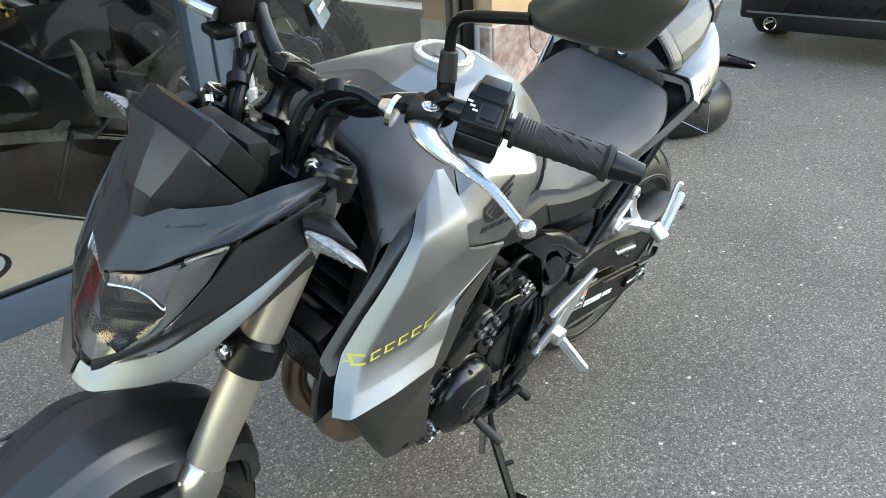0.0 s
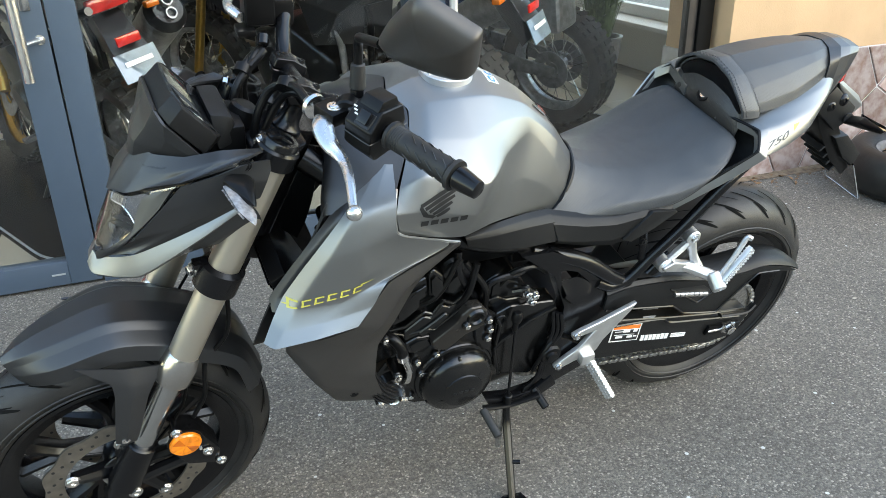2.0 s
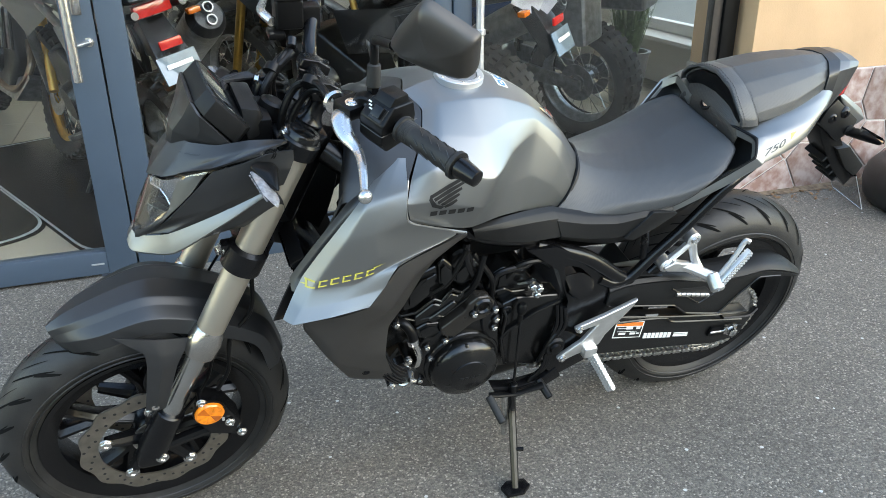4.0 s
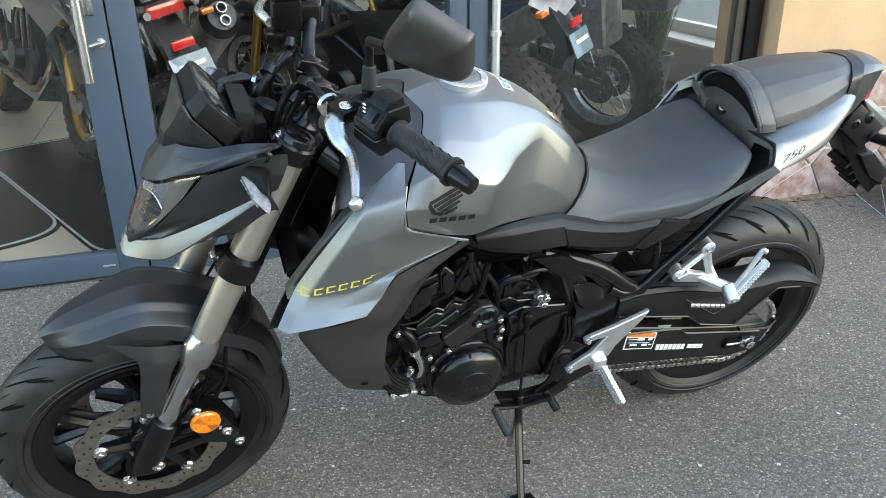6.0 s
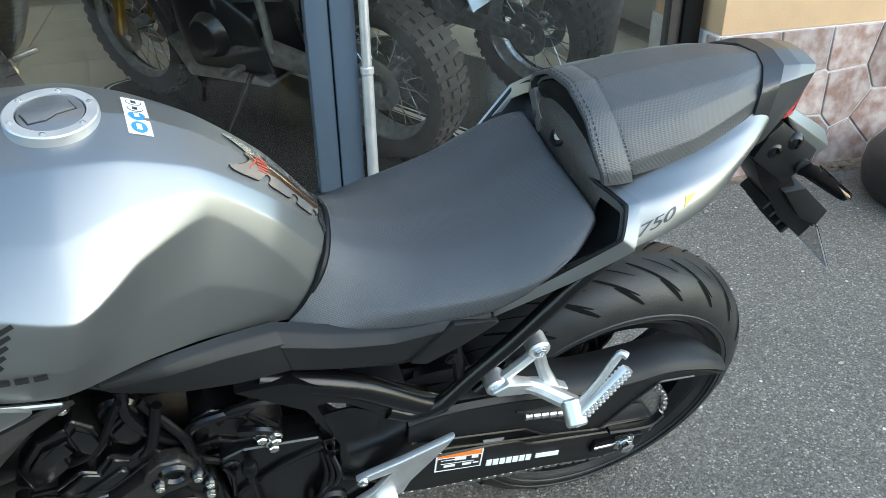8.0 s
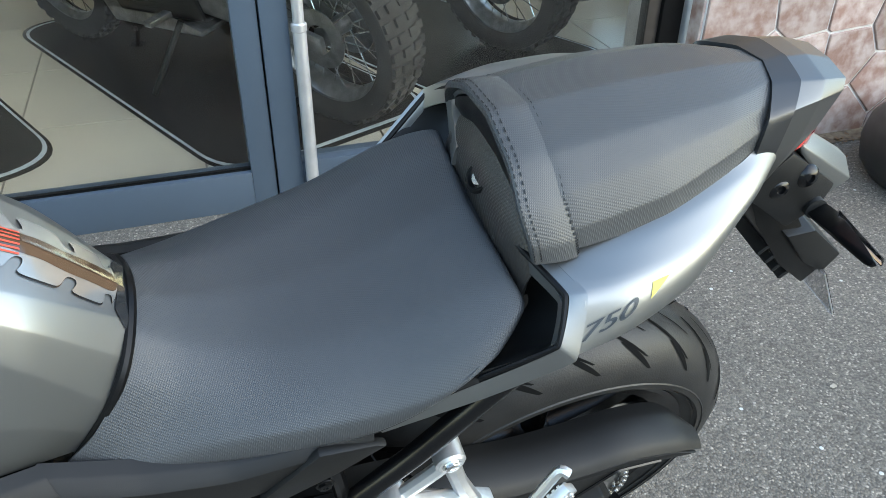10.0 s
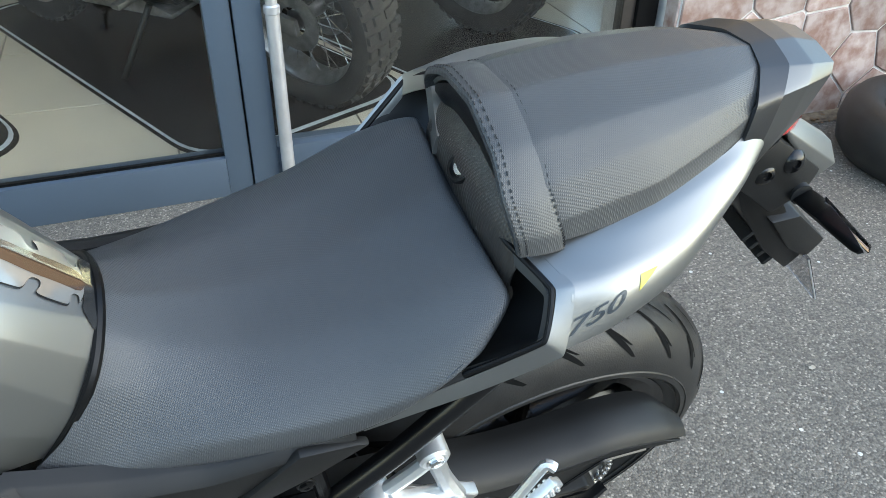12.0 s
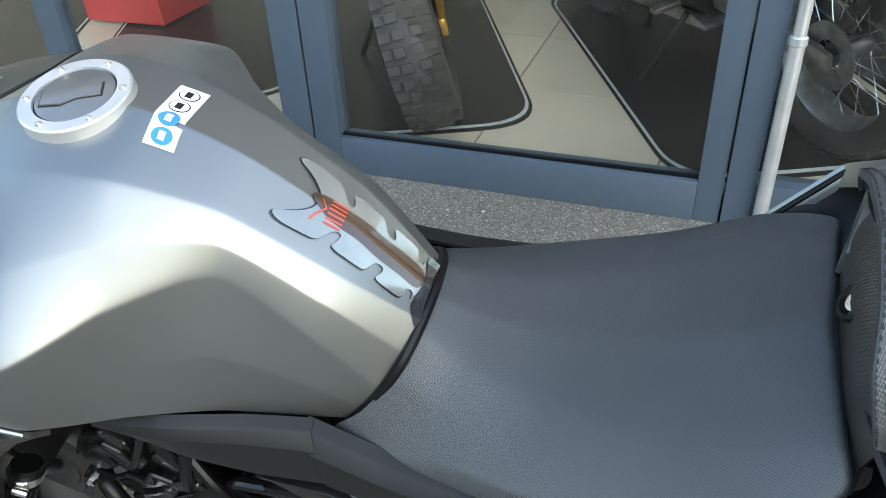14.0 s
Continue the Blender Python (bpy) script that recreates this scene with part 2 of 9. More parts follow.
def skin(grid, thick=0.0, bm=None):
    """A mesh of a grid, with an inner face and rims where thick is given."""
    bm = bm or bmesh.new()
    nu, nv = grid.shape[:2]
    gu, gv = np.gradient(grid, axis=0), np.gradient(grid, axis=1)
    nrm = np.cross(gu, gv)
    nrm /= np.linalg.norm(nrm, axis=2, keepdims=True) + 1e-12
    top = [[bm.verts.new(grid[i, j]) for j in range(nv)] for i in range(nu)]
    layers = [top]
    if thick:
        layers.append([[bm.verts.new(grid[i, j] + nrm[i, j] * thick) for j in range(nv)] for i in range(nu)])
    for lay in layers:
        for i in range(nu - 1):
            for j in range(nv - 1):
                bm.faces.new((lay[i][j], lay[i + 1][j], lay[i + 1][j + 1], lay[i][j + 1]))
    if thick:
        a, b = layers
        for i in range(nu - 1):
            for j in (0, nv - 1):
                bm.faces.new((a[i][j], a[i + 1][j], b[i + 1][j], b[i][j]))
        for j in range(nv - 1):
            for i in (0, nu - 1):
                bm.faces.new((a[i][j], a[i][j + 1], b[i][j + 1], b[i][j]))
    return bm


def shell(net, nu=24, nv=16, thick=0.004, tu=0.5, tv=0.5, mirror=False):
    g = surface(net, nu, nv, tu, tv)
    return skin(mirrored(g) if mirror else g, thick)


def round_off(bm, w, seg=2, angle=30):
    if w > 0:
        es = [e for e in bm.edges if len(e.link_faces) == 2 and e.calc_face_angle(0) > radians(angle)]
        bmesh.ops.bevel(bm, geom=es, offset=w, segments=seg, affect="EDGES", profile=0.6, clamp_overlap=True)
    return bm


def plate(outline, y0, y1, bevel=0.003, seg=2, axis="y"):
    """A slab of an outline in x, z from y0 to y1 (or in x, y from z0 to z1 for axis z; y, z for axis x)."""
    bm = bmesh.new()
    place = {"y": lambda a, b, c: (a, c, b), "z": lambda a, b, c: (a, b, c), "x": lambda a, b, c: (c, a, b)}[axis]
    rings = [[bm.verts.new(place(a, b, c)) for a, b in outline] for c in (y0, y1)]
    n = len(outline)
    bm.faces.new(rings[0])
    bm.faces.new(rings[1][::-1])
    for i in range(n):
        bm.faces.new((rings[0][i], rings[1][i], rings[1][(i + 1) % n], rings[0][(i + 1) % n]))
    bmesh.ops.recalc_face_normals(bm, faces=bm.faces)
    return round_off(bm, bevel, seg)


def frame_plate(outer, inner, y0, y1, bevel=0.002):
    """A slab with one hole: outer and inner outlines with equal counts of corners."""
    bm = bmesh.new()
    n = len(outer)
    v = [[[bm.verts.new((a, c, b)) for a, b in ring] for ring in (outer, inner)] for c in (y0, y1)]
    for i in range(n):
        k = (i + 1) % n
        bm.faces.new((v[0][0][i], v[0][0][k], v[0][1][k], v[0][1][i]))
        bm.faces.new((v[1][0][i], v[1][1][i], v[1][1][k], v[1][0][k]))
        bm.faces.new((v[0][0][i], v[1][0][i], v[1][0][k], v[0][0][k]))
        bm.faces.new((v[0][1][i], v[0][1][k], v[1][1][k], v[1][1][i]))
    bmesh.ops.recalc_face_normals(bm, faces=bm.faces)
    return round_off(bm, bevel, 2)


def box(sx, sy, sz, at=(0, 0, 0), bevel=0.0, seg=2, rot=None, bm=None):
    b = bmesh.new()
    bmesh.ops.create_cube(b, size=1)
    bmesh.ops.scale(b, vec=(sx, sy, sz), verts=b.verts)
    round_off(b, bevel, seg)
    m = Matrix.Translation(at) @ (rot.to_4x4() if rot else Matrix())
    b.transform(m)
    return join(bm, b)


def join(bm, other):
    """Adds other to bm."""
    if bm is None:
        return other
    me = bpy.data.meshes.new("tmp")
    other.to_mesh(me)
    other.free()
    bm.from_mesh(me)
    bpy.data.meshes.remove(me)
    return bm


def aim(p0, p1):
    d = Vector(p1) - Vector(p0)
    return Matrix.Translation(p0) @ d.to_track_quat("Z", "X").to_matrix().to_4x4(), d.length


def rod(p0, p1, r0, r1=None, seg=20, bevel=0.0, bm=None):
    r1 = r0 if r1 is None else r1
    m, n = aim(p0, p1)
    e = min(bevel, n / 3)
    prof = [(0, 0), (r0 - e, 0), (r0, e), (r1, n - e), (r1 - e, n), (0, n)] if bevel else [(0, 0), (r0, 0), (r1, n), (0, n)]
    return turn(prof, m, seg, bm)


def turn(prof, m=None, seg=32, bm=None):
    """A turned form: (radius, height) pairs round z, then moved by m."""
    b = bmesh.new()
    rings = []
    for r, h in prof:
        if r < 1e-6:
            rings.append([b.verts.new((0, 0, h))])
        else:
            rings.append([b.verts.new((r * math.cos(2 * math.pi * i / seg), r * math.sin(2 * math.pi * i / seg), h)) for i in range(seg)])
    for a, c in zip(rings, rings[1:]):
        for i in range(seg):
            k = (i + 1) % seg
            q = [a[i % len(a)], a[k % len(a)], c[k % len(c)], c[i % len(c)]]
            q = list(dict.fromkeys(q))
            if len(q) > 2:
                b.faces.new(q)
    if m is not None:
        b.transform(m)
    return join(bm, b)


def tube(pts, r, seg=10, n=None, tension=0.5, bm=None, flat=1.0):
    """A bent tube through pts; r is one radius or one for each point."""
    b = bmesh.new()
    n = n or max(8, 6 * (len(pts) - 1))
    p = spline(pts, n, tension)
    rr = np.interp(np.linspace(0, 1, n), np.linspace(0, 1, len(pts)), r) if isinstance(r, (list, tuple)) else np.full(n, r)
    up = Vector((0.13, 0.21, 0.97))
    rings = []
    for i in range(n):
        d = Vector(p[min(i + 1, n - 1)] - p[max(i - 1, 0)]).normalized()
        s = d.cross(up).normalized()
        up = s.cross(d).normalized()
        rings.append([b.verts.new(Vector(p[i]) + (s * math.cos(a) + up * math.sin(a) * flat) * rr[i]) for a in [2 * math.pi * k / seg for k in range(seg)]])
    for a, c in zip(rings, rings[1:]):
        for k in range(seg):
            b.faces.new((a[k], a[(k + 1) % seg], c[(k + 1) % seg], c[k]))
    b.faces.new(rings[0][::-1])
    b.faces.new(rings[-1])
    return join(bm, b)


def hull(pts, bevel=0.004, seg=2):
    bm = bmesh.new()
    for p in pts:
        bm.verts.new(p)
    r = bmesh.ops.convex_hull(bm, input=bm.verts)
    bmesh.ops.delete(bm, geom=[v for v in bm.verts if not v.link_faces], context="VERTS")
    bmesh.ops.dissolve_limit(bm, angle_limit=radians(4), verts=bm.verts, edges=bm.edges)
    bmesh.ops.recalc_face_normals(bm, faces=bm.faces)
    return round_off(bm, bevel, seg, 15)


def bolt(at, way, r=0.006, h=0.005, bm=None):
    """A flanged hexagon bolt head."""
    a = Vector(at)
    w = Vector(way).normalized()
    m, _ = aim(a, a + w)
    bm = turn([(0, 0), (r * 1.35, 0), (r * 1.3, h * 0.3), (r, h * 0.35)], m, 16, bm)
    return turn([(r, h * 0.3), (r, h), (r * 0.8, h * 1.12), (r * 0.45, h * 1.12), (r * 0.4, h * 0.7), (0, h * 0.7)], m, 6, bm)


def both_sides(pts):
    return [(x, s * y, z) for x, y, z in pts for s in (1, -1)]


def drape(bm, target, way, lift=0.0006):
    """Lays a flat mesh on the surface of target along a direction (all in target's space)."""
    from mathutils.bvhtree import BVHTree
    me = target.data
    tree = BVHTree.FromPolygons([v.co[:] for v in me.vertices], [p.vertices[:] for p in me.polygons])
    w = Vector(way).normalized()
    missed = []
    for v in bm.verts:
        hit, normal, _, _ = tree.ray_cast(v.co - w * 0.3, w)
        if hit:
            v.co = hit - w * lift
        else:
            missed.append(v)
    bmesh.ops.delete(bm, geom=missed, context="VERTS")
    return bm


def flat_shape(outlines, m, cuts=0):
    """Flat polygons in x, y, placed by m, cut finely enough to be draped."""
    bm = bmesh.new()
    for o in outlines:
        bm.faces.new([bm.verts.new((a, b, 0)) for a, b in o])
    bmesh.ops.triangulate(bm, faces=bm.faces)
    if cuts:
        bmesh.ops.subdivide_edges(bm, edges=bm.edges, cuts=cuts, use_grid_fill=True)
    bm.transform(m)
    return bm


def lettering(text, size, m, shear=0.2):
    cu = bpy.data.curves.new("lettering", "FONT")
    cu.body, cu.size, cu.shear = text, size, shear
    ob = bpy.data.objects.new("lettering", cu)
    scene.collection.objects.link(ob)
    me = bpy.data.meshes.new_from_object(ob.evaluated_get(bpy.context.evaluated_depsgraph_get()))
    bpy.data.objects.remove(ob)
    bm = bmesh.new()
    bm.from_mesh(me)
    bpy.data.meshes.remove(me)
    bm.transform(m)
    return bm


def plane_m(origin, xdir, ydir):
    x = Vector(xdir).normalized()
    y = (Vector(ydir) - x * Vector(ydir).dot(x)).normalized()
    z = x.cross(y)
    m = Matrix((x, y, z)).transposed().to_4x4()
    m.translation = origin
    return m

# ---- setting: ground, shop front, wall ----


def ground_sheet():
    bm = bmesh.new()
    xs = [-400, -60, -12, -6, -4, -3, -2, -1, 0, 1, 2, 3, 4, 6, 12, 60, 400]
    ys = [-400, -60, -14, -8, -5, -3, -2, -1, 0, 0.8, 1.38, 6.5, 12, 60, 400]
    v = {(i, j): bm.verts.new((x, y, 0)) for i, x in enumerate(xs) for j, y in enumerate(ys)}
    for i in range(len(xs) - 1):
        for j in range(len(ys) - 1):
            bm.faces.new((v[i, j], v[i + 1, j], v[i + 1, j + 1], v[i, j + 1]))
    return bm


solid("ground", ground_sheet(), ASPHALT, "worn grey asphalt with pale chips, reaching the shop front", "ground", "structure")

# ---- the motorcycle (x to its rear, y to its right, z up; leaning on its side stand) ----
LEAN, BIKE_YAW = 16.0, 2.0
bike = thing("motorcycle", "matte grey naked motorcycle with black frame leaning on its side stand", "motorcycle", pose(0.0, 0.10, 0.0, LEAN, 0, BIKE_YAW))
REAR_AXLE, FRONT_AXLE = (0.010, 0.0, 0.320), (-1.394, 0.0, 0.297)
STEER = Matrix.Translation((-1.03, -0.012, 1.0)) @ Matrix.Rotation(radians(4.0), 4, Vector((0.423, 0, 0.906))) @ Matrix.Translation((1.03, 0, -1.0))


def tyre(radius, width, rim, name, parent, at, m=None, grooves=22):
    """A road tyre: rounded crown with grooves painted as dark strips, side wall, bead."""
    hw = width / 2
    prof = []
    for k in range(17):
        a = -88 + 176 * k / 16
        prof.append((radius - hw * 0.92 * (1 - math.cos(radians(a))), hw * math.sin(radians(a))))
    side = [(rim + 0.028, hw * 0.97), (rim + 0.012, hw * 0.86), (rim + 0.004, hw * 0.74), (rim - 0.004, hw * 0.7)]
    prof = [(r, -h) for r, h in side[::-1]] + prof + side
    seg = 120
    bm = bmesh.new()
    rings = [[bm.verts.new((r * math.cos(2 * math.pi * i / seg), h, r * math.sin(2 * math.pi * i / seg))) for i in range(seg)] for r, h in prof]
    for a, c in zip(rings, rings[1:]):
        for i in range(seg):
            bm.faces.new((a[i], c[i], c[(i + 1) % seg], a[(i + 1) % seg]))
    bm.transform(Matrix.Translation(at))
    ob = part(name, bm, RUBBER, parent, "black road tyre with slanted grooves", m, 60)
    # grooves: near-black strips on the uncut crown paint their shade, of three kinds; and raised rings on the side
    # walls
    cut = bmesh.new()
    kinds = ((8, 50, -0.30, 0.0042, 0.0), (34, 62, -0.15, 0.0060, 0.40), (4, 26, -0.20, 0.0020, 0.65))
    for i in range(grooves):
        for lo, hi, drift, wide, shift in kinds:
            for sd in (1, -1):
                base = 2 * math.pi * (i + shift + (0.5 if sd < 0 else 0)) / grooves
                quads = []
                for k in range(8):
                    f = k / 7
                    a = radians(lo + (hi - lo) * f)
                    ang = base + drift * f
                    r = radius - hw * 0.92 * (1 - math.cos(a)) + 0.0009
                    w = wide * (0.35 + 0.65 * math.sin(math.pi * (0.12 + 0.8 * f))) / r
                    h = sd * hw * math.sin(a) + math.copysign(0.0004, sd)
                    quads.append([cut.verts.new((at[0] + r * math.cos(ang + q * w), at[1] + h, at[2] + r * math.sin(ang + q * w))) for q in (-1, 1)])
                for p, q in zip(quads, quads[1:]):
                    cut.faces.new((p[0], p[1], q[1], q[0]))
    q90 = Matrix.Translation(at) @ Matrix.Rotation(radians(90), 4, "X")
    for rr, hh in ((rim + 0.034, 0.978), (rim + 0.020, 0.935)):
        for sd in (1, -1):
            part("sidewall_ring", turn([(rr - 0.0016, sd * hw * hh), (rr, sd * (hw * hh + 0.0022)), (rr + 0.0016, sd * hw * hh)], q90, 72), RUBBER, ob)
    tagged(part("tread_groove_shade", cut, GROOVE_SHADE, ob), kind="stuff")
    return ob


def wheel_rim(at, rim, width, parent, name, m=None, spokes=5):
    hw = width / 2
    prof = [(rim - 0.004, hw), (rim + 0.006, hw + 0.002), (rim + 0.006, hw - 0.006), (rim - 0.014, hw - 0.012), (rim - 0.024, hw * 0.45), (rim - 0.024, -hw * 0.45), (rim - 0.014, -hw + 0.012), (rim + 0.006, -hw + 0.006), (rim + 0.006, -hw - 0.002), (rim - 0.004, -hw),
            (rim - 0.03, -hw + 0.012), (rim - 0.036, -hw * 0.4), (rim - 0.036, hw * 0.4), (rim - 0.03, hw - 0.012), (rim - 0.004, hw)]
    q = Matrix.Translation(at) @ Matrix.Rotation(radians(90), 4, "X")
    bm = turn(prof, q, 72)
    ob = part(name, bm, FRAME_BLACK, parent, "black cast wheel", m)
    hub = turn([(0, -0.05), (0.034, -0.05), (0.04, -0.04), (0.04, 0.04), (0.034, 0.05), (0, 0.05)], q, 32)
    part("hub", hub, FRAME_BLACK, ob)
    for i in range(spokes):
        a = 2 * math.pi * i / spokes + 0.35
        b = bmesh.new()
        for s in (-1, 1):
            lo, hi = a + s * 0.06, a + s * 0.2
            p = [(0.032, lo), (0.11, a + s * 0.055), (rim - 0.03, hi)]
            t = tube([(at[0] + r * math.cos(g), at[1], at[2] + r * math.sin(g)) for r, g in p], [0.016, 0.0125, 0.015], 8, 9, 0.4)
            bmesh.ops.scale(t, vec=(1, 1.5, 1), verts=t.verts, space=Matrix.Translation((0, -at[1], 0)))
            b = join(b, t)
        part("spoke", b, FRAME_BLACK, ob)
    return ob


# rear wheel, sprocket and chain
rear_wheel = wheel_rim(REAR_AXLE, 0.218, 0.125, bike, "rear_wheel")
tyre(0.315, 0.162, 0.218, "rear_tyre", rear_wheel, REAR_AXLE)
SPR = Vector((REAR_AXLE[0], -0.105, REAR_AXLE[2]))


def sprocket(at, r, teeth, thick):
    o = []
    for i in range(teeth * 2):
        a = math.pi * i / teeth
        o.append((at[0] + (r + (0.004 if i % 2 else -0.004)) * math.cos(a), at[2] + (r + (0.004 if i % 2 else -0.004)) * math.sin(a)))
    return plate(o, at[1] - thick / 2, at[1] + thick / 2, 0)


part("sprocket", sprocket(SPR, 0.107, 45, 0.006), CHAIN, rear_wheel, "steel rear sprocket")
part("sprocket_carrier", turn([(0, 0), (0.075, 0), (0.07, 0.03), (0.045, 0.045), (0, 0.045)], Matrix.Translation((SPR[0], SPR[1] + 0.004, SPR[2])) @ Matrix.Rotation(radians(-90), 4, "X"), 32), FRAME_BLACK, rear_wheel)
part("rear_disc", turn([(0.06, 0), (0.12, 0), (0.12, 0.005), (0.06, 0.005), (0.06, 0)], Matrix.Translation((0.01, 0.09, 0.320)) @ Matrix.Rotation(radians(-90), 4, "X"), 48), DISC, rear_wheel)


def chain_loop(c0, r0, c1, r1, y, pitch=0.0159):
    """Links round two sprockets, in x and z; c0 front, c1 rear."""
    pts = []
    for k in range(25):
        a = radians(100 + 160 * k / 24)
        pts.append((c0[0] + r0 * math.cos(a), c0[1] + r0 * math.sin(a)))
    for k in range(49):
        a = radians(-100 + 200 * k / 48)
        pts.append((c1[0] + r1 * math.cos(a), c1[1] + r1 * math.sin(a)))
    pts.append(pts[0])
    p = np.array(pts)
    seg = np.r_[0, np.cumsum(np.linalg.norm(np.diff(p, axis=0), axis=1))]
    n = int(seg[-1] / pitch) // 2 * 2
    s = np.linspace(0, seg[-1], n + 1)[:-1]
    q = np.stack([np.interp(s, seg, p[:, 0]), np.interp(s, seg, p[:, 1])], 1)
    bm = bmesh.new()
    for i in range(n):
        a, b = q[i], q[(i + 1) % n]
        d = (b - a) / np.linalg.norm(b - a)
        nn = np.array([-d[1], d[0]])
        e = 0.0055
        for sgn in (-1, 1):
            w = 0.0095 if i % 2 else 0.0068
            yy = y + sgn * w
            o = [a - d * e + nn * 0.004, a - d * e - nn * 0.004, a - nn * 0.0068, (a + b) / 2 - nn * 0.005, b - nn * 0.0068, b + d * e - nn * 0.004, b + d * e + nn * 0.004, b + nn * 0.0068, (a + b) / 2 + nn * 0.005, a + nn * 0.0068]
            f0 = [bm.verts.new((u[0], yy - 0.001, u[1])) for u in o]
            f1 = [bm.verts.new((u[0], yy + 0.001, u[1])) for u in o]
            bm.faces.new(f0)
            bm.faces.new(f1[::-1])
            for k in range(len(o)):
                bm.faces.new((f0[k], f1[k], f1[(k + 1) % len(o)], f0[(k + 1) % len(o)]))
        rod((a[0], y - 0.012, a[1]), (a[0], y + 0.012, a[1]), 0.0042, seg=8, bm=bm)
    return bm


part("drive_chain", chain_loop((-0.50, 0.375), 0.085, (SPR[0], SPR[2]), 0.107, SPR[1]), CHAIN, bike, "oily steel drive chain")

# swing arm, guard, adjuster
swing = part("swingarm", plate([(-0.54, 0.44), (-0.40, 0.445), (-0.30, 0.425), (-0.10, 0.385), (0.062, 0.362), (0.085, 0.335), (0.062, 0.268), (-0.02, 0.262), (-0.14, 0.285), (-0.36, 0.318), (-0.52, 0.36)], -0.142, -0.108, 0.006, 3), GREY_PLASTIC, bike, "black box section swing arm")
part("swingarm_right", plate([(-0.54, 0.44), (-0.30, 0.425), (0.06, 0.362), (0.085, 0.335), (0.06, 0.268), (-0.36, 0.318)], 0.108, 0.142, 0.006, 2), GREY_PLASTIC, swing)
part("swingarm_bridge", box(0.10, 0.26, 0.07, (-0.40, 0, 0.39), 0.012), GREY_PLASTIC, swing)
part("arm_rib", tube([(-0.385, -0.143, 0.425), (-0.26, -0.143, 0.412), (-0.20, -0.143, 0.402), (-0.17, -0.143, 0.382), (0.05, -0.143, 0.338)], 0.0035, 6, 24, 0.3), FRAME_BLACK, swing)
GTOP = [(-0.40, 0.540), (-0.339, 0.549), (-0.229, 0.538), (-0.117, 0.510), (-0.021, 0.508), (0.049, 0.512), (0.125, 0.492), (0.165, 0.470)]
GLOW = [(0.085, 0.486), (0.032, 0.494), (-0.014, 0.448), (-0.057, 0.396), (-0.16, 0.421), (-0.204, 0.456), (-0.40, 0.498)]
guard = part("chain_guard", plate(GTOP + GLOW, -0.156, -0.150, 0.002, 2), GREY_PLASTIC, bike, "black plastic chain guard with a pointed tail")
part("guard_roof", shell([[(x, -0.153, z), (x, -0.140, z + 0.010), (x, -0.11, z + 0.014), (x, -0.085, z + 0.006)] for x, z in GTOP[:-1]] + [[(0.172, -0.150, 0.468), (0.173, -0.14, 0.474), (0.173, -0.125, 0.476), (0.17, -0.11, 0.470)]], 28, 10, 0.004), GREY_PLASTIC, guard)
part("guard_window", plate([(-0.225, 0.512), (-0.132, 0.452), (-0.097, 0.472), (-0.128, 0.500)], -0.1572, -0.1555, 0.0006), BLACK_MARK, guard, "dark opening showing the chain")
for pts in ([(-0.228, 0.515), (-0.132, 0.449), (-0.094, 0.472)], [(-0.395, 0.4985), (-0.337, 0.486), (-0.204, 0.457), (-0.16, 0.422), (-0.058, 0.397), (-0.014, 0.449), (0.032, 0.495), (0.10, 0.487)]):
    part("guard_edge", tube([(x, -0.1565, z) for x, z in pts], 0.0026, 6, 40, 0.08), FRAME_BLACK, guard)
links = bmesh.new()
for k in range(7):
    x, z = -0.205 + 0.0145 * k, 0.494 - 0.0035 * k
    links = join(links, rod((x - 0.006, -0.1585, z), (x + 0.006, -0.1585, z - 0.0015), 0.0052, seg=8))
part("chain_run", links, CHAIN, guard)
part("arm_edge", tube([(-0.437, -0.1435, 0.442), (-0.327, -0.1435, 0.436), (-0.189, -0.1435, 0.404), (-0.052, -0.1435, 0.376), (0.06, -0.1435, 0.358)], 0.003, 6, 30, 0.1), FRAME_BLACK, swing)
part("arm_slot", plate([(-0.267, 0.430), (-0.229, 0.423), (-0.232, 0.417), (-0.265, 0.424)], -0.1445, -0.1425, 0), PALE_METAL, swing)
adj = part("chain_adjuster", plate([(-0.045, 0.335), (0.055, 0.322), (0.058, 0.293), (-0.05, 0.305)], -0.151, -0.142, 0.003), BLACK_PLASTIC, bike)
part("adjuster_block", box(0.036, 0.012, 0.026, (0.012, -0.153, 0.322), 0.003), STEEL, adj, "bare steel adjuster block")
nut = bolt((0.012, -0.156, 0.322), (0, -1, 0), 0.013, 0.014)
part("axle_nut", nut, STEEL, adj)
part("adjuster_bolt", rod((-0.045, -0.15, 0.318), (0.01, -0.15, 0.314), 0.004, bevel=0.001), STEEL, adj)
part("hose_guide", tube([(-0.03, -0.152, 0.372), (0.045, -0.156, 0.366), (0.075, -0.15, 0.378)], 0.009, 8, 12, flat=0.5), BLACK_PLASTIC, bike)
hugger = shell([[(0.01 + (0.312 + d) * math.cos(radians(a)), y, 0.320 + (0.312 + d) * math.sin(radians(a))) for y, d in ((0.0, 0.022), (-0.06, 0.018), (-0.088, -0.02))] for a in (172, 164, 156, 146)], 16, 8, 0.003, mirror=True)
part("rear_hugger", hugger, GREY_PLASTIC, bike, "black plastic mudguard over the rear tyre")

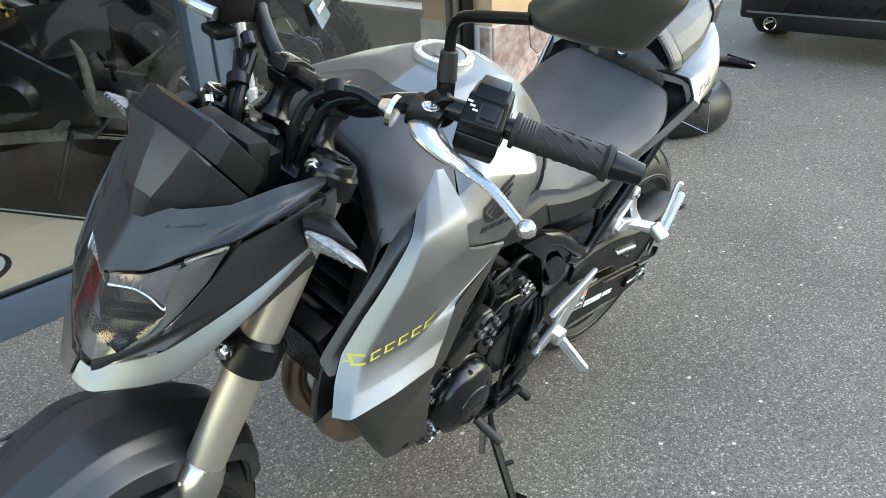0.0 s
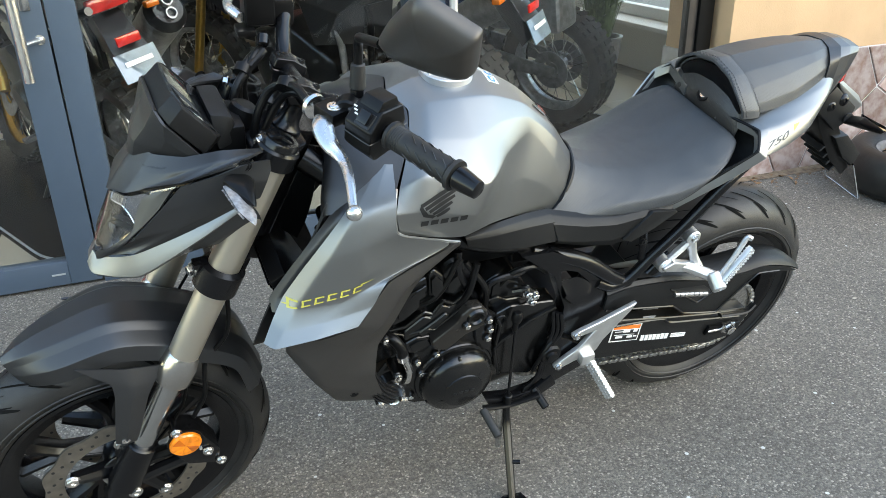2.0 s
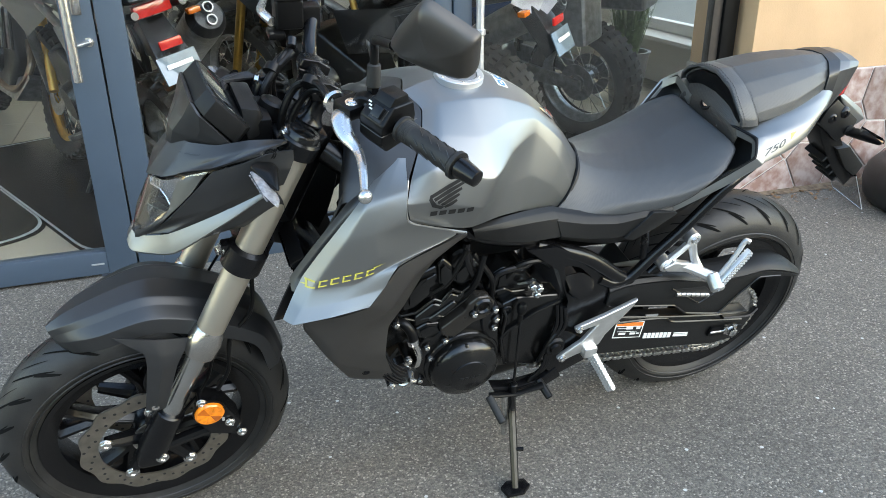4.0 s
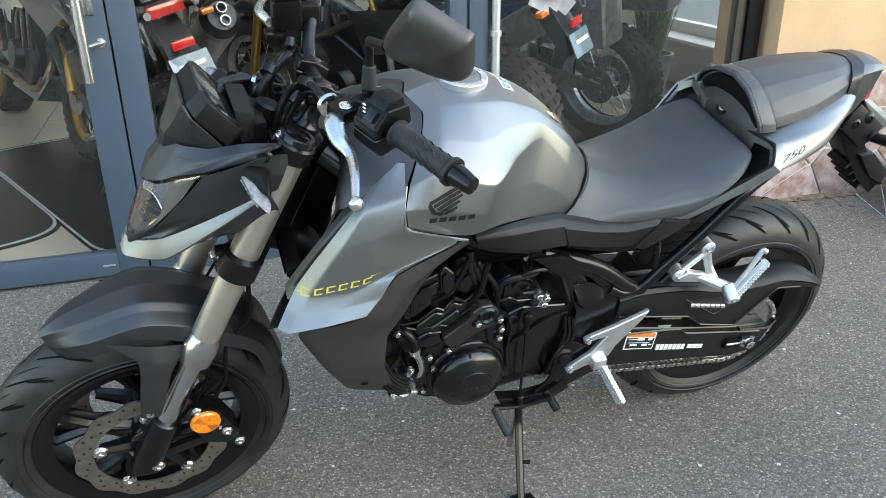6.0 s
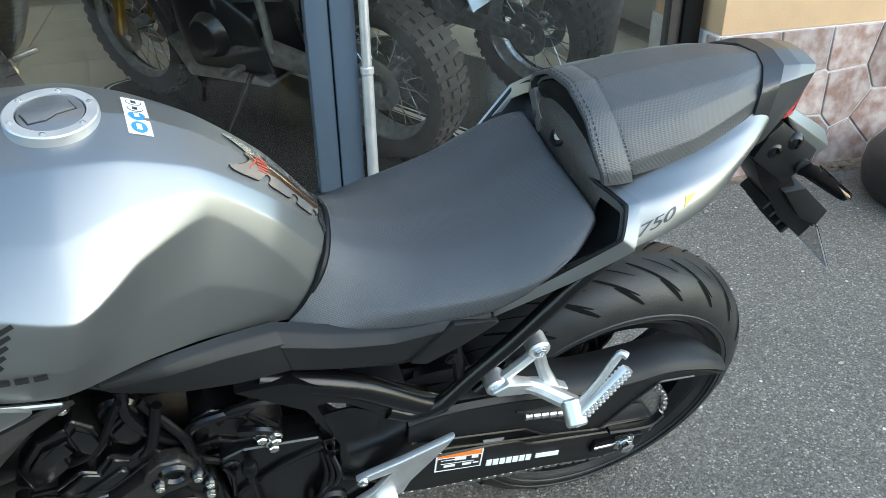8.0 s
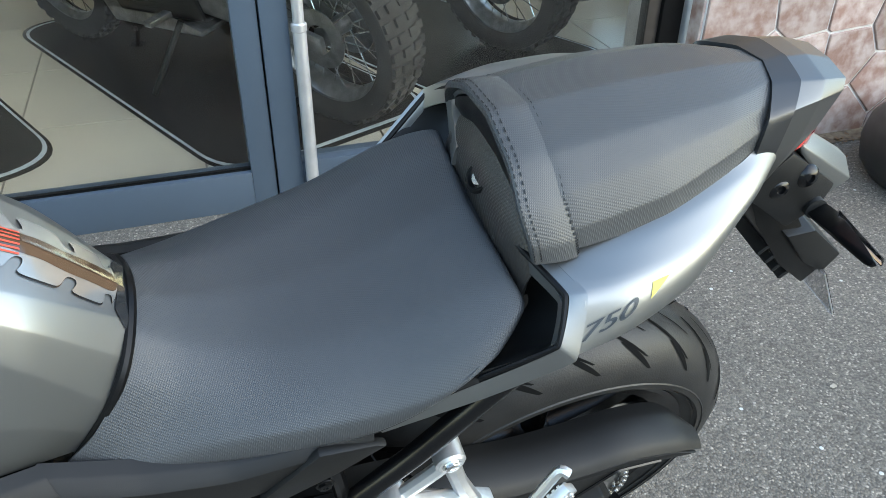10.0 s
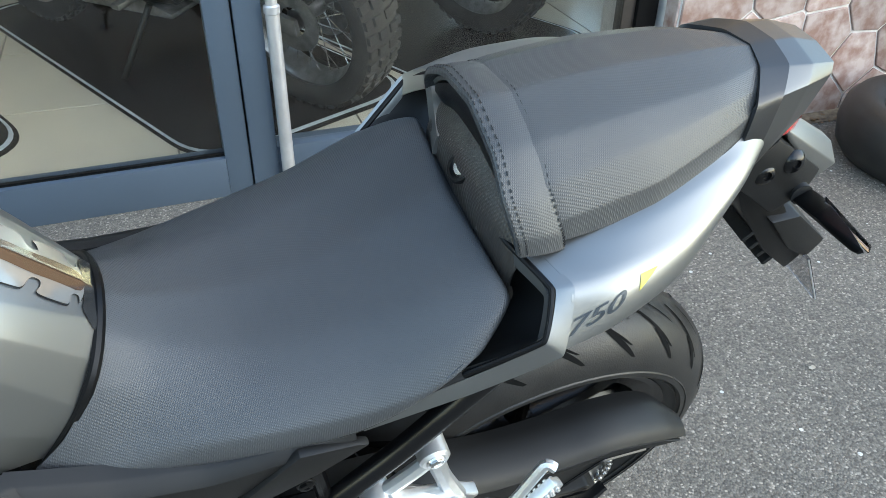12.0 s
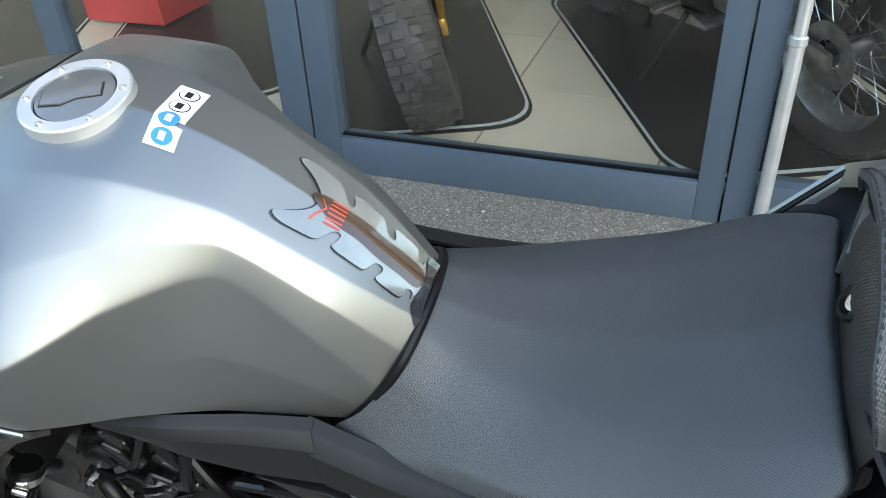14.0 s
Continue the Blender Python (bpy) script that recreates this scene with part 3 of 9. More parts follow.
# warning label on the swing arm
lab = part("warning_label", plate([(-0.345, 0.37), (-0.345, 0.425), (-0.262, 0.408), (-0.262, 0.353)], -0.1437, -0.1424, 0), WHITE_MARK, swing, "white and orange warning label")
part("label_field", plate([(-0.342, 0.373), (-0.342, 0.407), (-0.265, 0.390), (-0.265, 0.356)], -0.1440, -0.1436, 0), BLACK_MARK, lab)
part("label_band", plate([(-0.342, 0.410), (-0.342, 0.422), (-0.265, 0.405), (-0.265, 0.393)], -0.1440, -0.1436, 0), ORANGE_MARK, lab)
marks = bmesh.new()
for i, (a, b, w, h) in enumerate([(0.06, 0.026, 0.012, 0.010), (0.03, 0.026, 0.02, 0.008), (0.006, 0.028, 0.024, 0.002), (0.006, 0.018, 0.06, 0.0015), (0.012, 0.008, 0.02, 0.007), (0.045, 0.008, 0.016, 0.007), (0.064, 0.010, 0.01, 0.004)]):
    x, z = -0.342 + a, 0.373 + b - a * 0.22
    marks = join(marks, plate([(x, z), (x, z + h), (x + w, z + h - w * 0.22), (x + w, z - w * 0.22)], -0.1443, -0.1439, 0))
part("label_print", marks, WHITE_MARK, lab)
rows = bmesh.new()
for i in range(7):
    x = -0.252 + i * 0.0125
    z = 0.346 - (x + 0.252) * 0.22
    rows = join(rows, plate([(x, z), (x, z + 0.017), (x + 0.010, z + 0.0148), (x + 0.010, z - 0.0022)], -0.1438, -0.1424, 0))
for i in range(3):
    z = 0.328 + i * 0.005
    rows = join(rows, plate([(-0.158, z), (-0.158, z + 0.0028), (-0.112, z - 0.0072), (-0.112, z - 0.010)], -0.1438, -0.1424, 0))
part("small_print", rows, WHITE_MARK, swing)

# frame and subframe
fr = part("frame", frame_plate([(-0.63, 0.70), (-0.56, 0.695), (-0.49, 0.655), (-0.36, 0.565), (-0.26, 0.555), (-0.30, 0.50), (-0.37, 0.42), (-0.40, 0.36), (-0.46, 0.35), (-0.50, 0.43), (-0.50, 0.53), (-0.545, 0.63)],
                              [(-0.53, 0.635), (-0.515, 0.636), (-0.49, 0.626), (-0.455, 0.592), (-0.448, 0.58), (-0.45, 0.572), (-0.462, 0.565), (-0.472, 0.562), (-0.482, 0.562), (-0.495, 0.566), (-0.51, 0.585), (-0.525, 0.615)], -0.148, -0.112, 0.009), FRAME_BLACK, bike, "satin black frame plate with a hole")
part("frame_facet", skin(surface([[(-0.523, -0.141, 0.604), (-0.483, -0.141, 0.606), (-0.446, -0.143, 0.582)], [(-0.512, -0.157, 0.574), (-0.486, -0.159, 0.552), (-0.450, -0.157, 0.560)], [(-0.508, -0.148, 0.562), (-0.486, -0.148, 0.542), (-0.448, -0.148, 0.552)]], 10, 12, 0.1, 0.3), 0.004), FRAME_BLACK, fr)
part("frame_tube", tube([(-0.60, -0.125, 0.69), (-0.48, -0.135, 0.645), (-0.37, -0.138, 0.565), (-0.30, -0.128, 0.545), (-0.24, -0.125, 0.60)], [0.018, 0.018, 0.018, 0.016, 0.015], 12, 30), FRAME_BLACK, fr)
part("spar", tube([(-0.60, -0.11, 0.70), (-0.75, -0.13, 0.76), (-0.92, -0.10, 0.86), (-1.02, -0.04, 0.92)], 0.022, 12, 24), FRAME_BLACK, fr)
part("spar", tube([(-0.60, 0.11, 0.70), (-0.75, 0.13, 0.76), (-0.92, 0.10, 0.86), (-1.02, 0.04, 0.92)], 0.022, 12, 24), FRAME_BLACK, fr)
part("frame_right", plate([(-0.63, 0.70), (-0.49, 0.655), (-0.36, 0.565), (-0.26, 0.555), (-0.37, 0.42), (-0.46, 0.35), (-0.50, 0.53)], 0.112, 0.148, 0.008), FRAME_BLACK, fr)
sub = part("subframe", tube([(-0.43, -0.142, 0.578), (-0.395, -0.145, 0.560), (-0.350, -0.146, 0.570), (-0.304, -0.146, 0.623), (-0.249, -0.146, 0.684), (-0.199, -0.146, 0.748), (-0.146, -0.140, 0.800), (0.02, -0.08, 0.845)], 0.0125, 12, 40, 0.4), FRAME_BLACK, bike, "black subframe tube")
part("subframe_right", tube([(-0.30, 0.125, 0.51), (-0.18, 0.124, 0.715), (-0.13, 0.12, 0.775), (0.02, 0.08, 0.83)], 0.0135, 10, 24), FRAME_BLACK, sub)
part("strut", tube([(-0.324, -0.138, 0.612), (-0.330, -0.136, 0.656), (-0.338, -0.130, 0.70)], 0.0085, 10), FRAME_BLACK, sub)
part("under_tray", hull([(x, s * 0.07, z) for x, z in ((-0.56, 0.62), (-0.30, 0.60), (-0.10, 0.74), (0.06, 0.83), (-0.56, 0.74), (-0.1, 0.80)) for s in (1, -1)], 0.01), BLACK_PLASTIC, sub)
part("airbox", hull([(x, s * w, z) for x, w, z in ((-0.95, 0.10, 0.72), (-0.95, 0.11, 0.86), (-0.58, 0.085, 0.70), (-0.58, 0.085, 0.78), (-0.85, 0.10, 0.66), (-0.6, 0.08, 0.64)) for s in (1, -1)], 0.012), BLACK_PLASTIC, bike, "black airbox under the tank")

# side covers below tank and seat
TRIM = [[(-0.766, -0.158, 0.794), (-0.766, -0.166, 0.790), (-0.764, -0.168, 0.784), (-0.756, -0.158, 0.762), (-0.75, -0.13, 0.755)],
        [(-0.70, -0.148, 0.796), (-0.70, -0.159, 0.791), (-0.698, -0.165, 0.781), (-0.690, -0.160, 0.742), (-0.685, -0.13, 0.735)],
        [(-0.63, -0.126, 0.786), (-0.63, -0.138, 0.781), (-0.628, -0.148, 0.770), (-0.624, -0.155, 0.728), (-0.62, -0.125, 0.716)],
        [(-0.570, -0.111, 0.776), (-0.569, -0.124, 0.772), (-0.563, -0.136, 0.760), (-0.552, -0.146, 0.720), (-0.55, -0.12, 0.70)]]
SIDE_COVER = [[(-0.576, -0.110, 0.776), (-0.574, -0.124, 0.771), (-0.567, -0.139, 0.757), (-0.556, -0.149, 0.722), (-0.548, -0.13, 0.700)],
              [(-0.50, -0.118, 0.757), (-0.50, -0.132, 0.753), (-0.497, -0.146, 0.742), (-0.492, -0.152, 0.708), (-0.488, -0.135, 0.685)],
              [(-0.43, -0.126, 0.750), (-0.43, -0.140, 0.746), (-0.428, -0.152, 0.736), (-0.425, -0.154, 0.700), (-0.42, -0.138, 0.672)],
              [(-0.37, -0.132, 0.756), (-0.37, -0.146, 0.753), (-0.369, -0.155, 0.744), (-0.372, -0.154, 0.710), (-0.38, -0.14, 0.68)],
              [(-0.30, -0.138, 0.764), (-0.30, -0.148, 0.760), (-0.30, -0.155, 0.752), (-0.315, -0.154, 0.732), (-0.33, -0.14, 0.712)]]
for sd in (1, -1):
    part("tank_trim", skin(surface([[(x, sd * y, z) for x, y, z in r] for r in TRIM], 30, 17, 0.2, 0.1), 0.004), GREY_PLASTIC, bike, "dark grey plastic trim under the tank", angle=20)
    part("side_cover", skin(surface([[(x, sd * y, z) for x, y, z in r] for r in SIDE_COVER], 34, 17, 0.25, 0.1), 0.004), GREY_PLASTIC, bike, "dark grey plastic side cover under the seat", angle=20)
tri = part("trim_panel", plate([(-0.408, 0.697), (-0.352, 0.757), (-0.300, 0.750), (-0.288, 0.744), (-0.336, 0.712), (-0.385, 0.688)], -0.160, -0.150, 0.003), GREY_PLASTIC, bike)
part("trim_screw", bolt((-0.345, -0.148, 0.672), (0, -1, 0), 0.007, 0.004), BLACK_PLASTIC, tri)
# tank
TANK = [[(-0.865, 0, 1.004), (-0.847, -0.06, 0.995), (-0.870, -0.125, 0.968), (-0.902, -0.178, 0.929), (-0.914, -0.202, 0.897), (-0.908, -0.206, 0.862)],
        [(-0.82, 0, 1.020), (-0.818, -0.068, 1.009), (-0.835, -0.132, 0.982), (-0.858, -0.186, 0.950), (-0.860, -0.209, 0.898), (-0.855, -0.204, 0.842)],
        [(-0.755, 0, 1.027), (-0.760, -0.073, 1.014), (-0.762, -0.142, 0.977), (-0.758, -0.202, 0.930), (-0.776, -0.210, 0.876), (-0.79, -0.200, 0.826)],
        [(-0.69, 0, 1.018), (-0.697, -0.065, 1.006), (-0.694, -0.105, 0.977), (-0.690, -0.137, 0.938), (-0.708, -0.155, 0.868), (-0.715, -0.160, 0.808)],
        [(-0.62, 0, 0.983), (-0.622, -0.052, 0.973), (-0.620, -0.072, 0.957), (-0.622, -0.086, 0.934), (-0.640, -0.117, 0.862), (-0.65, -0.128, 0.788)],
        [(-0.545, 0, 0.918), (-0.548, -0.046, 0.911), (-0.550, -0.068, 0.896), (-0.558, -0.086, 0.868), (-0.573, -0.103, 0.82), (-0.582, -0.108, 0.770)],
        [(-0.485, 0, 0.842), (-0.487, -0.03, 0.838), (-0.497, -0.056, 0.822), (-0.515, -0.080, 0.795), (-0.535, -0.092, 0.775), (-0.548, -0.096, 0.757)]]
tank = part("fuel_tank", skin(mirrored(surface(TANK, 73, 71, 0.34, 0.16)), 0.004), PAINT, bike, "matte grey metallic fuel tank with knee recesses", angle=40)
COVER = [[(-0.868, 0, 1.002), (-0.850, -0.06, 0.993), (-0.873, -0.125, 0.966), (-0.906, -0.176, 0.927), (-0.912, -0.186, 0.90)],
         [(-0.93, 0, 0.990), (-0.925, -0.065, 0.980), (-0.938, -0.118, 0.955), (-0.962, -0.155, 0.922), (-0.975, -0.170, 0.89)],
         [(-0.975, 0, 0.970), (-0.977, -0.068, 0.958), (-0.988, -0.102, 0.938), (-1.003, -0.132, 0.912), (-1.010, -0.158, 0.885)],
         [(-0.985, 0, 0.945), (-0.988, -0.065, 0.935), (-0.998, -0.095, 0.918), (-1.010, -0.125, 0.895), (-1.018, -0.152, 0.868)]]
part("tank_cover", skin(mirrored(surface(COVER, 30, 28, 0.4, 0.35)), 0.004), PAINT_DARK, bike, "black plastic cover ahead of the tank", angle=40)
for s in (-1, 1):
    cb = turn([(0, 0.002), (0.004, 0.002), (0.0045, 0.004), (0.008, 0.004), (0.0095, 0.002), (0.010, 0)], Matrix.Translation((-0.898, s * 0.046, 0.9885)) @ Matrix.Rotation(radians(-8), 4, "Y"), 20)
    part("cover_screw", cb, STEEL, bike)
    duct = [[(-1.008, -0.148, 0.900), (-1.036, -0.160, 0.845), (-1.066, -0.162, 0.79), (-1.098, -0.168, 0.735)],
            [(-0.985, -0.105, 0.905), (-0.995, -0.105, 0.84), (-1.01, -0.108, 0.76), (-1.045, -0.12, 0.675)],
            [(-0.965, -0.085, 0.86), (-0.965, -0.085, 0.78), (-0.98, -0.09, 0.70), (-1.0, -0.10, 0.64)]]
    part("duct_panel", shell([[(x, -s * y, z) for x, y, z in r] for r in duct], 12, 14, 0.004), RIBBED, bike, "ribbed black duct panel")

# filler cap
CAP = Matrix.Translation((-0.757, 0, 1.0268)) @ Matrix.Rotation(radians(1.5), 4, "Y")
CAP_FACE = mat("cap_face", (0.20, 0.20, 0.20), 0.36, 0.6, vary=0.06, scale=30)
cap = part("filler_cap", turn([(0.0335, 0.001), (0.0340, 0.0035), (0.0445, 0.0035), (0.046, 0.0022), (0.047, -0.016)], CAP, 48), PALE_METAL, bike, "silver filler cap ring with grey lid")
part("cap_lid", turn([(0, 0.0032), (0.0305, 0.0032), (0.0322, 0.0022), (0.033, -0.002)], CAP, 40), CAP_FACE, cap)
lid = part("lock_cover", plate([(-0.026, -0.009), (-0.010, -0.012), (0.003, -0.007), (0.022, -0.008), (0.022, 0.008), (0.003, 0.007), (-0.010, 0.012), (-0.026, 0.009)], 0.0030, 0.0050, 0.0008, axis="z"), CAP_FACE, cap, m=CAP @ Matrix.Rotation(radians(25), 4, "Z"))
part("cover_gap", plate([(-0.0275, -0.0105), (-0.010, -0.0135), (0.003, -0.0083), (0.0235, -0.0093), (0.0235, 0.0093), (0.003, 0.0083), (-0.010, 0.0135), (-0.0275, 0.0105)], 0.0030, 0.0034, 0, axis="z"), BLACK_MARK, cap, m=CAP @ Matrix.Rotation(radians(25), 4, "Z"))
for i in range(6):
    a = radians(60 * i + 20)
    part("cap_screw", bolt(CAP @ Vector((0.0392 * math.cos(a), 0.0392 * math.sin(a), 0.0035)), (0, 0, 1), 0.0024, 0.0012), STEEL, cap)

# tank stickers: certificate label, tank pad, wing shape
st = flat_shape([[(-0.036, -0.0115), (0.036, -0.0115), (0.036, 0.0115), (-0.036, 0.0115)]], plane_m((-0.678, 0.010, 1.1), (-0.08, 1.0, 0), (-1, 0, 0)), 4)
st = part("certificate_sticker", drape(st, tank, (0, 0, -1), 0.0008), WHITE_MARK, tank, "white sticker with blue round signs")
for k, c in enumerate((BLUE_MARK, BLUE_MARK, GREY_PLASTIC, GREY_PLASTIC)):
    cx = -0.026 + 0.0172 * k
    ring = [(cx + 0.0078 * math.cos(2 * math.pi * i / 20), 0.0078 * math.sin(2 * math.pi * i / 20)) for i in range(20)]
    part("sign_disc", drape(flat_shape([ring], plane_m((-0.678, 0.010, 1.1), (-0.08, 1.0, 0), (-1, 0, 0)), 1), tank, (0, 0, -1), 0.0012), c, st)
    if k > 1:
        ring = [(cx + 0.0069 * math.cos(2 * math.pi * i / 20), 0.0069 * math.sin(2 * math.pi * i / 20)) for i in range(20)]
        part("sign_face", drape(flat_shape([ring], plane_m((-0.678, 0.010, 1.1), (-0.08, 1.0, 0), (-1, 0, 0)), 1), tank, (0, 0, -1), 0.0015), WHITE_MARK, st)
    bar = [(cx - 0.004, -0.0025), (cx + 0.004, -0.0025), (cx + 0.004, 0.0025), (cx - 0.004, 0.0025)]
    part("sign_mark", drape(flat_shape([bar], plane_m((-0.678, 0.010, 1.1), (-0.08, 1.0, 0), (-1, 0, 0)), 1), tank, (0, 0, -1), 0.0018), WHITE_MARK if k < 2 else BLACK_MARK, st)
DENSE = surface(TANK, 121, 61, 0.34, 0.16)


def on_tank(s, y, lift):
    """A place on the rear slope of the tank: s from 0 (upper end of the pad) to 1 (seat), y across."""
    f = (4.42 + 1.5 * s) * 20
    i = min(int(f), 119)
    row = DENSE[i] * (1 - f + i) + DENSE[i + 1] * (f - i)
    d = np.r_[0, np.cumsum(np.linalg.norm(np.diff(row, axis=0), axis=1))]
    p = np.array([np.interp(abs(y), d, row[:, k]) for k in range(3)])
    p[1] = math.copysign(abs(p[1]), y)
    n = np.array((0.5, 0.0, 0.85)) + np.array((0, p[1] * 6, 0))
    return p + n / np.linalg.norm(n) * lift


def pad_piece(outline, material, name, lift, parent):
    b = flat_shape([outline], Matrix(), 5)
    for v in b.verts:
        v.co = on_tank((v.co.x + 0.058) / 0.106, v.co.y * 0.8, lift)
    return part(name, b, material, parent)


def softened(o, n=3):
    """A closed outline with its corners cut n times."""
    for _ in range(n):
        o = [q for p0, p1 in zip(o, o[1:] + o[:1]) for q in ((p0[0] * 0.75 + p1[0] * 0.25, p0[1] * 0.75 + p1[1] * 0.25), (p0[0] * 0.25 + p1[0] * 0.75, p0[1] * 0.25 + p1[1] * 0.75))]
    return o


# half the pad's outline: a hollow front edge, three slanting notches and a flared end
HALF = [(-0.040, 0.0), (-0.042, 0.012), (-0.050, 0.026), (-0.061, 0.036), (-0.056, 0.044), (-0.040, 0.041), (-0.033, 0.039), (-0.026, 0.019), (-0.019, 0.018), (-0.020, 0.027), (-0.025, 0.038),
        (0.000, 0.037), (0.006, 0.035), (0.010, 0.019), (0.016, 0.018), (0.016, 0.026), (0.012, 0.036), (0.028, 0.035), (0.033, 0.033), (0.034, 0.019), (0.040, 0.018), (0.039, 0.030)]
grown = [(x - 0.0012 if x < -0.03 else x, y + 0.0016 if y > 0.03 else y - 0.0004 if y else 0.0) for x, y in HALF]
both = lambda o: o + [(x, -y) for x, y in o[::-1] if y > 0]
EDGE_RESIN = mat("dark_resin", (0.02, 0.021, 0.022), 0.08, 0.0, vary=0.1, coat=0.5)
pad = pad_piece(softened(both(HALF + [(0.044, 0.012)])), GLOSS_PAD, "tank_pad", 0.0018, tank)
tagged(pad, "glossy grey tank pad with a dark edge and brown stripe")
pad_piece(softened(both(grown + [(0.045, 0.013)])), EDGE_RESIN, "pad_edge", 0.0008, pad)
pad_piece(softened(both([(0.0435, 0.004), (0.0435, 0.020), (0.041, 0.034), (0.052, 0.050), (0.058, 0.048), (0.060, 0.020)]), 2), EDGE_RESIN, "pad_end", 0.0016, pad)
pad_piece(softened([(-0.048, 0.004), (-0.036, 0.013), (-0.022, 0.011), (-0.006, 0.014), (0.010, 0.012), (0.024, 0.015), (0.044, 0.014), (0.044, -0.014), (0.026, -0.013), (0.010, -0.015), (-0.006, -0.012), (-0.022, -0.014), (-0.036, -0.011)], 2), BROWN_PAD, "pad_stripe", 0.0021, pad)
for k in range(6):
    y = -0.019 + k * 0.0055
    pad_piece([(-0.034, y), (-0.022, y + 0.002), (-0.022, y + 0.0042), (-0.034, y + 0.0022)], RED_MARK, "red_print", 0.0026, pad)
pad_piece([(-0.042, -0.024), (-0.040, -0.014), (-0.036, -0.004), (-0.040, 0.004), (-0.039, 0.004), (-0.0348, -0.004), (-0.0388, -0.014), (-0.0408, -0.024)], RED_MARK, "red_line", 0.0026, pad)
SIDEM = plane_m((-0.843, -0.3, 0.880), (1, 0, 0.02), (0.0, 0, 1))
for k in range(5):
    # the feathers fan out from a curved root at the front
    tip = Vector((0.035 - 0.0048 * k, 0.059 - 0.0098 * k))
    root = Vector((-0.031 + 0.0062 * k, 0.029 - 0.0052 * k))
    d = (tip - root).normalized()
    n = Vector((-d.y, d.x))
    w = [root - n * 0.0032, root.lerp(tip, 0.5) - n * 0.0040, tip - n * 0.0030, tip + n * 0.0012, root.lerp(tip, 0.5) + n * 0.0026, root + n * 0.0020]
    part("wing_mark", drape(flat_shape([[tuple(p) for p in w]], SIDEM, 3), tank, (0, 1, 0), 0.0008), BLACK_MARK, tank)
part("wing_root", drape(flat_shape([[(-0.030, 0.033), (-0.034, 0.024), (-0.028, 0.010), (-0.012, 0.004), (-0.006, 0.009), (-0.020, 0.014), (-0.027, 0.024)]], SIDEM, 3), tank, (0, 1, 0), 0.0008), BLACK_MARK, tank)
for k in range(5):
    x = -0.031 + 0.0166 * k
    part("name_bar", drape(flat_shape([[(x, -0.010), (x + 0.0125, -0.0095), (x + 0.0135, 0.0005), (x + 0.001, 0.0)]], SIDEM, 3), tank, (0, 1, 0), 0.0008), BLACK_MARK, tank)

# radiator shrouds and lower panels, both sides
SHROUD = [[(-0.925, -0.128, 0.944), (-0.919, -0.134, 0.947), (-0.911, -0.140, 0.949), (-0.902, -0.143, 0.949)],
          [(-0.989, -0.180, 0.899), (-0.980, -0.192, 0.901), (-0.952, -0.196, 0.910), (-0.914, -0.198, 0.922)],
          [(-1.030, -0.184, 0.846), (-1.017, -0.204, 0.845), (-0.975, -0.214, 0.858), (-0.918, -0.219, 0.876)],
          [(-1.060, -0.180, 0.800), (-1.046, -0.204, 0.797), (-0.970, -0.222, 0.808), (-0.822, -0.2075, 0.8255)],
          [(-1.090, -0.178, 0.752), (-1.078, -0.204, 0.746), (-1.010, -0.221, 0.757), (-0.932, -0.229, 0.786)],
          [(-1.112, -0.192, 0.719), (-1.100, -0.217, 0.716), (-1.040, -0.231, 0.728), (-0.962, -0.240, 0.750)],
          [(-1.133, -0.214, 0.692), (-1.120, -0.233, 0.694), (-1.060, -0.246, 0.708), (-0.990, -0.252, 0.724)]]
LOWER = [[(-0.80, -0.200, 0.820), (-0.795, -0.195, 0.812), (-0.79, -0.185, 0.80)],
         [(-0.868, -0.214, 0.803), (-0.845, -0.212, 0.792), (-0.838, -0.190, 0.775)],
         [(-0.932, -0.2255, 0.783), (-0.905, -0.228, 0.762), (-0.880, -0.205, 0.740)],
         [(-0.988, -0.245, 0.722), (-0.950, -0.240, 0.702), (-0.915, -0.215, 0.682)],
         [(-1.040, -0.240, 0.705), (-0.995, -0.240, 0.672), (-0.945, -0.222, 0.640)],
         [(-1.098, -0.222, 0.690), (-1.050, -0.240, 0.625), (-0.950, -0.232, 0.575)],
         [(-1.095, -0.212, 0.660), (-1.050, -0.238, 0.590), (-0.930, -0.226, 0.51)],
         [(-1.080, -0.19, 0.635), (-1.010, -0.218, 0.515), (-0.920, -0.212, 0.478)],
         [(-1.04, -0.12, 0.60), (-1.0, -0.15, 0.525), (-0.93, -0.15, 0.48)]]
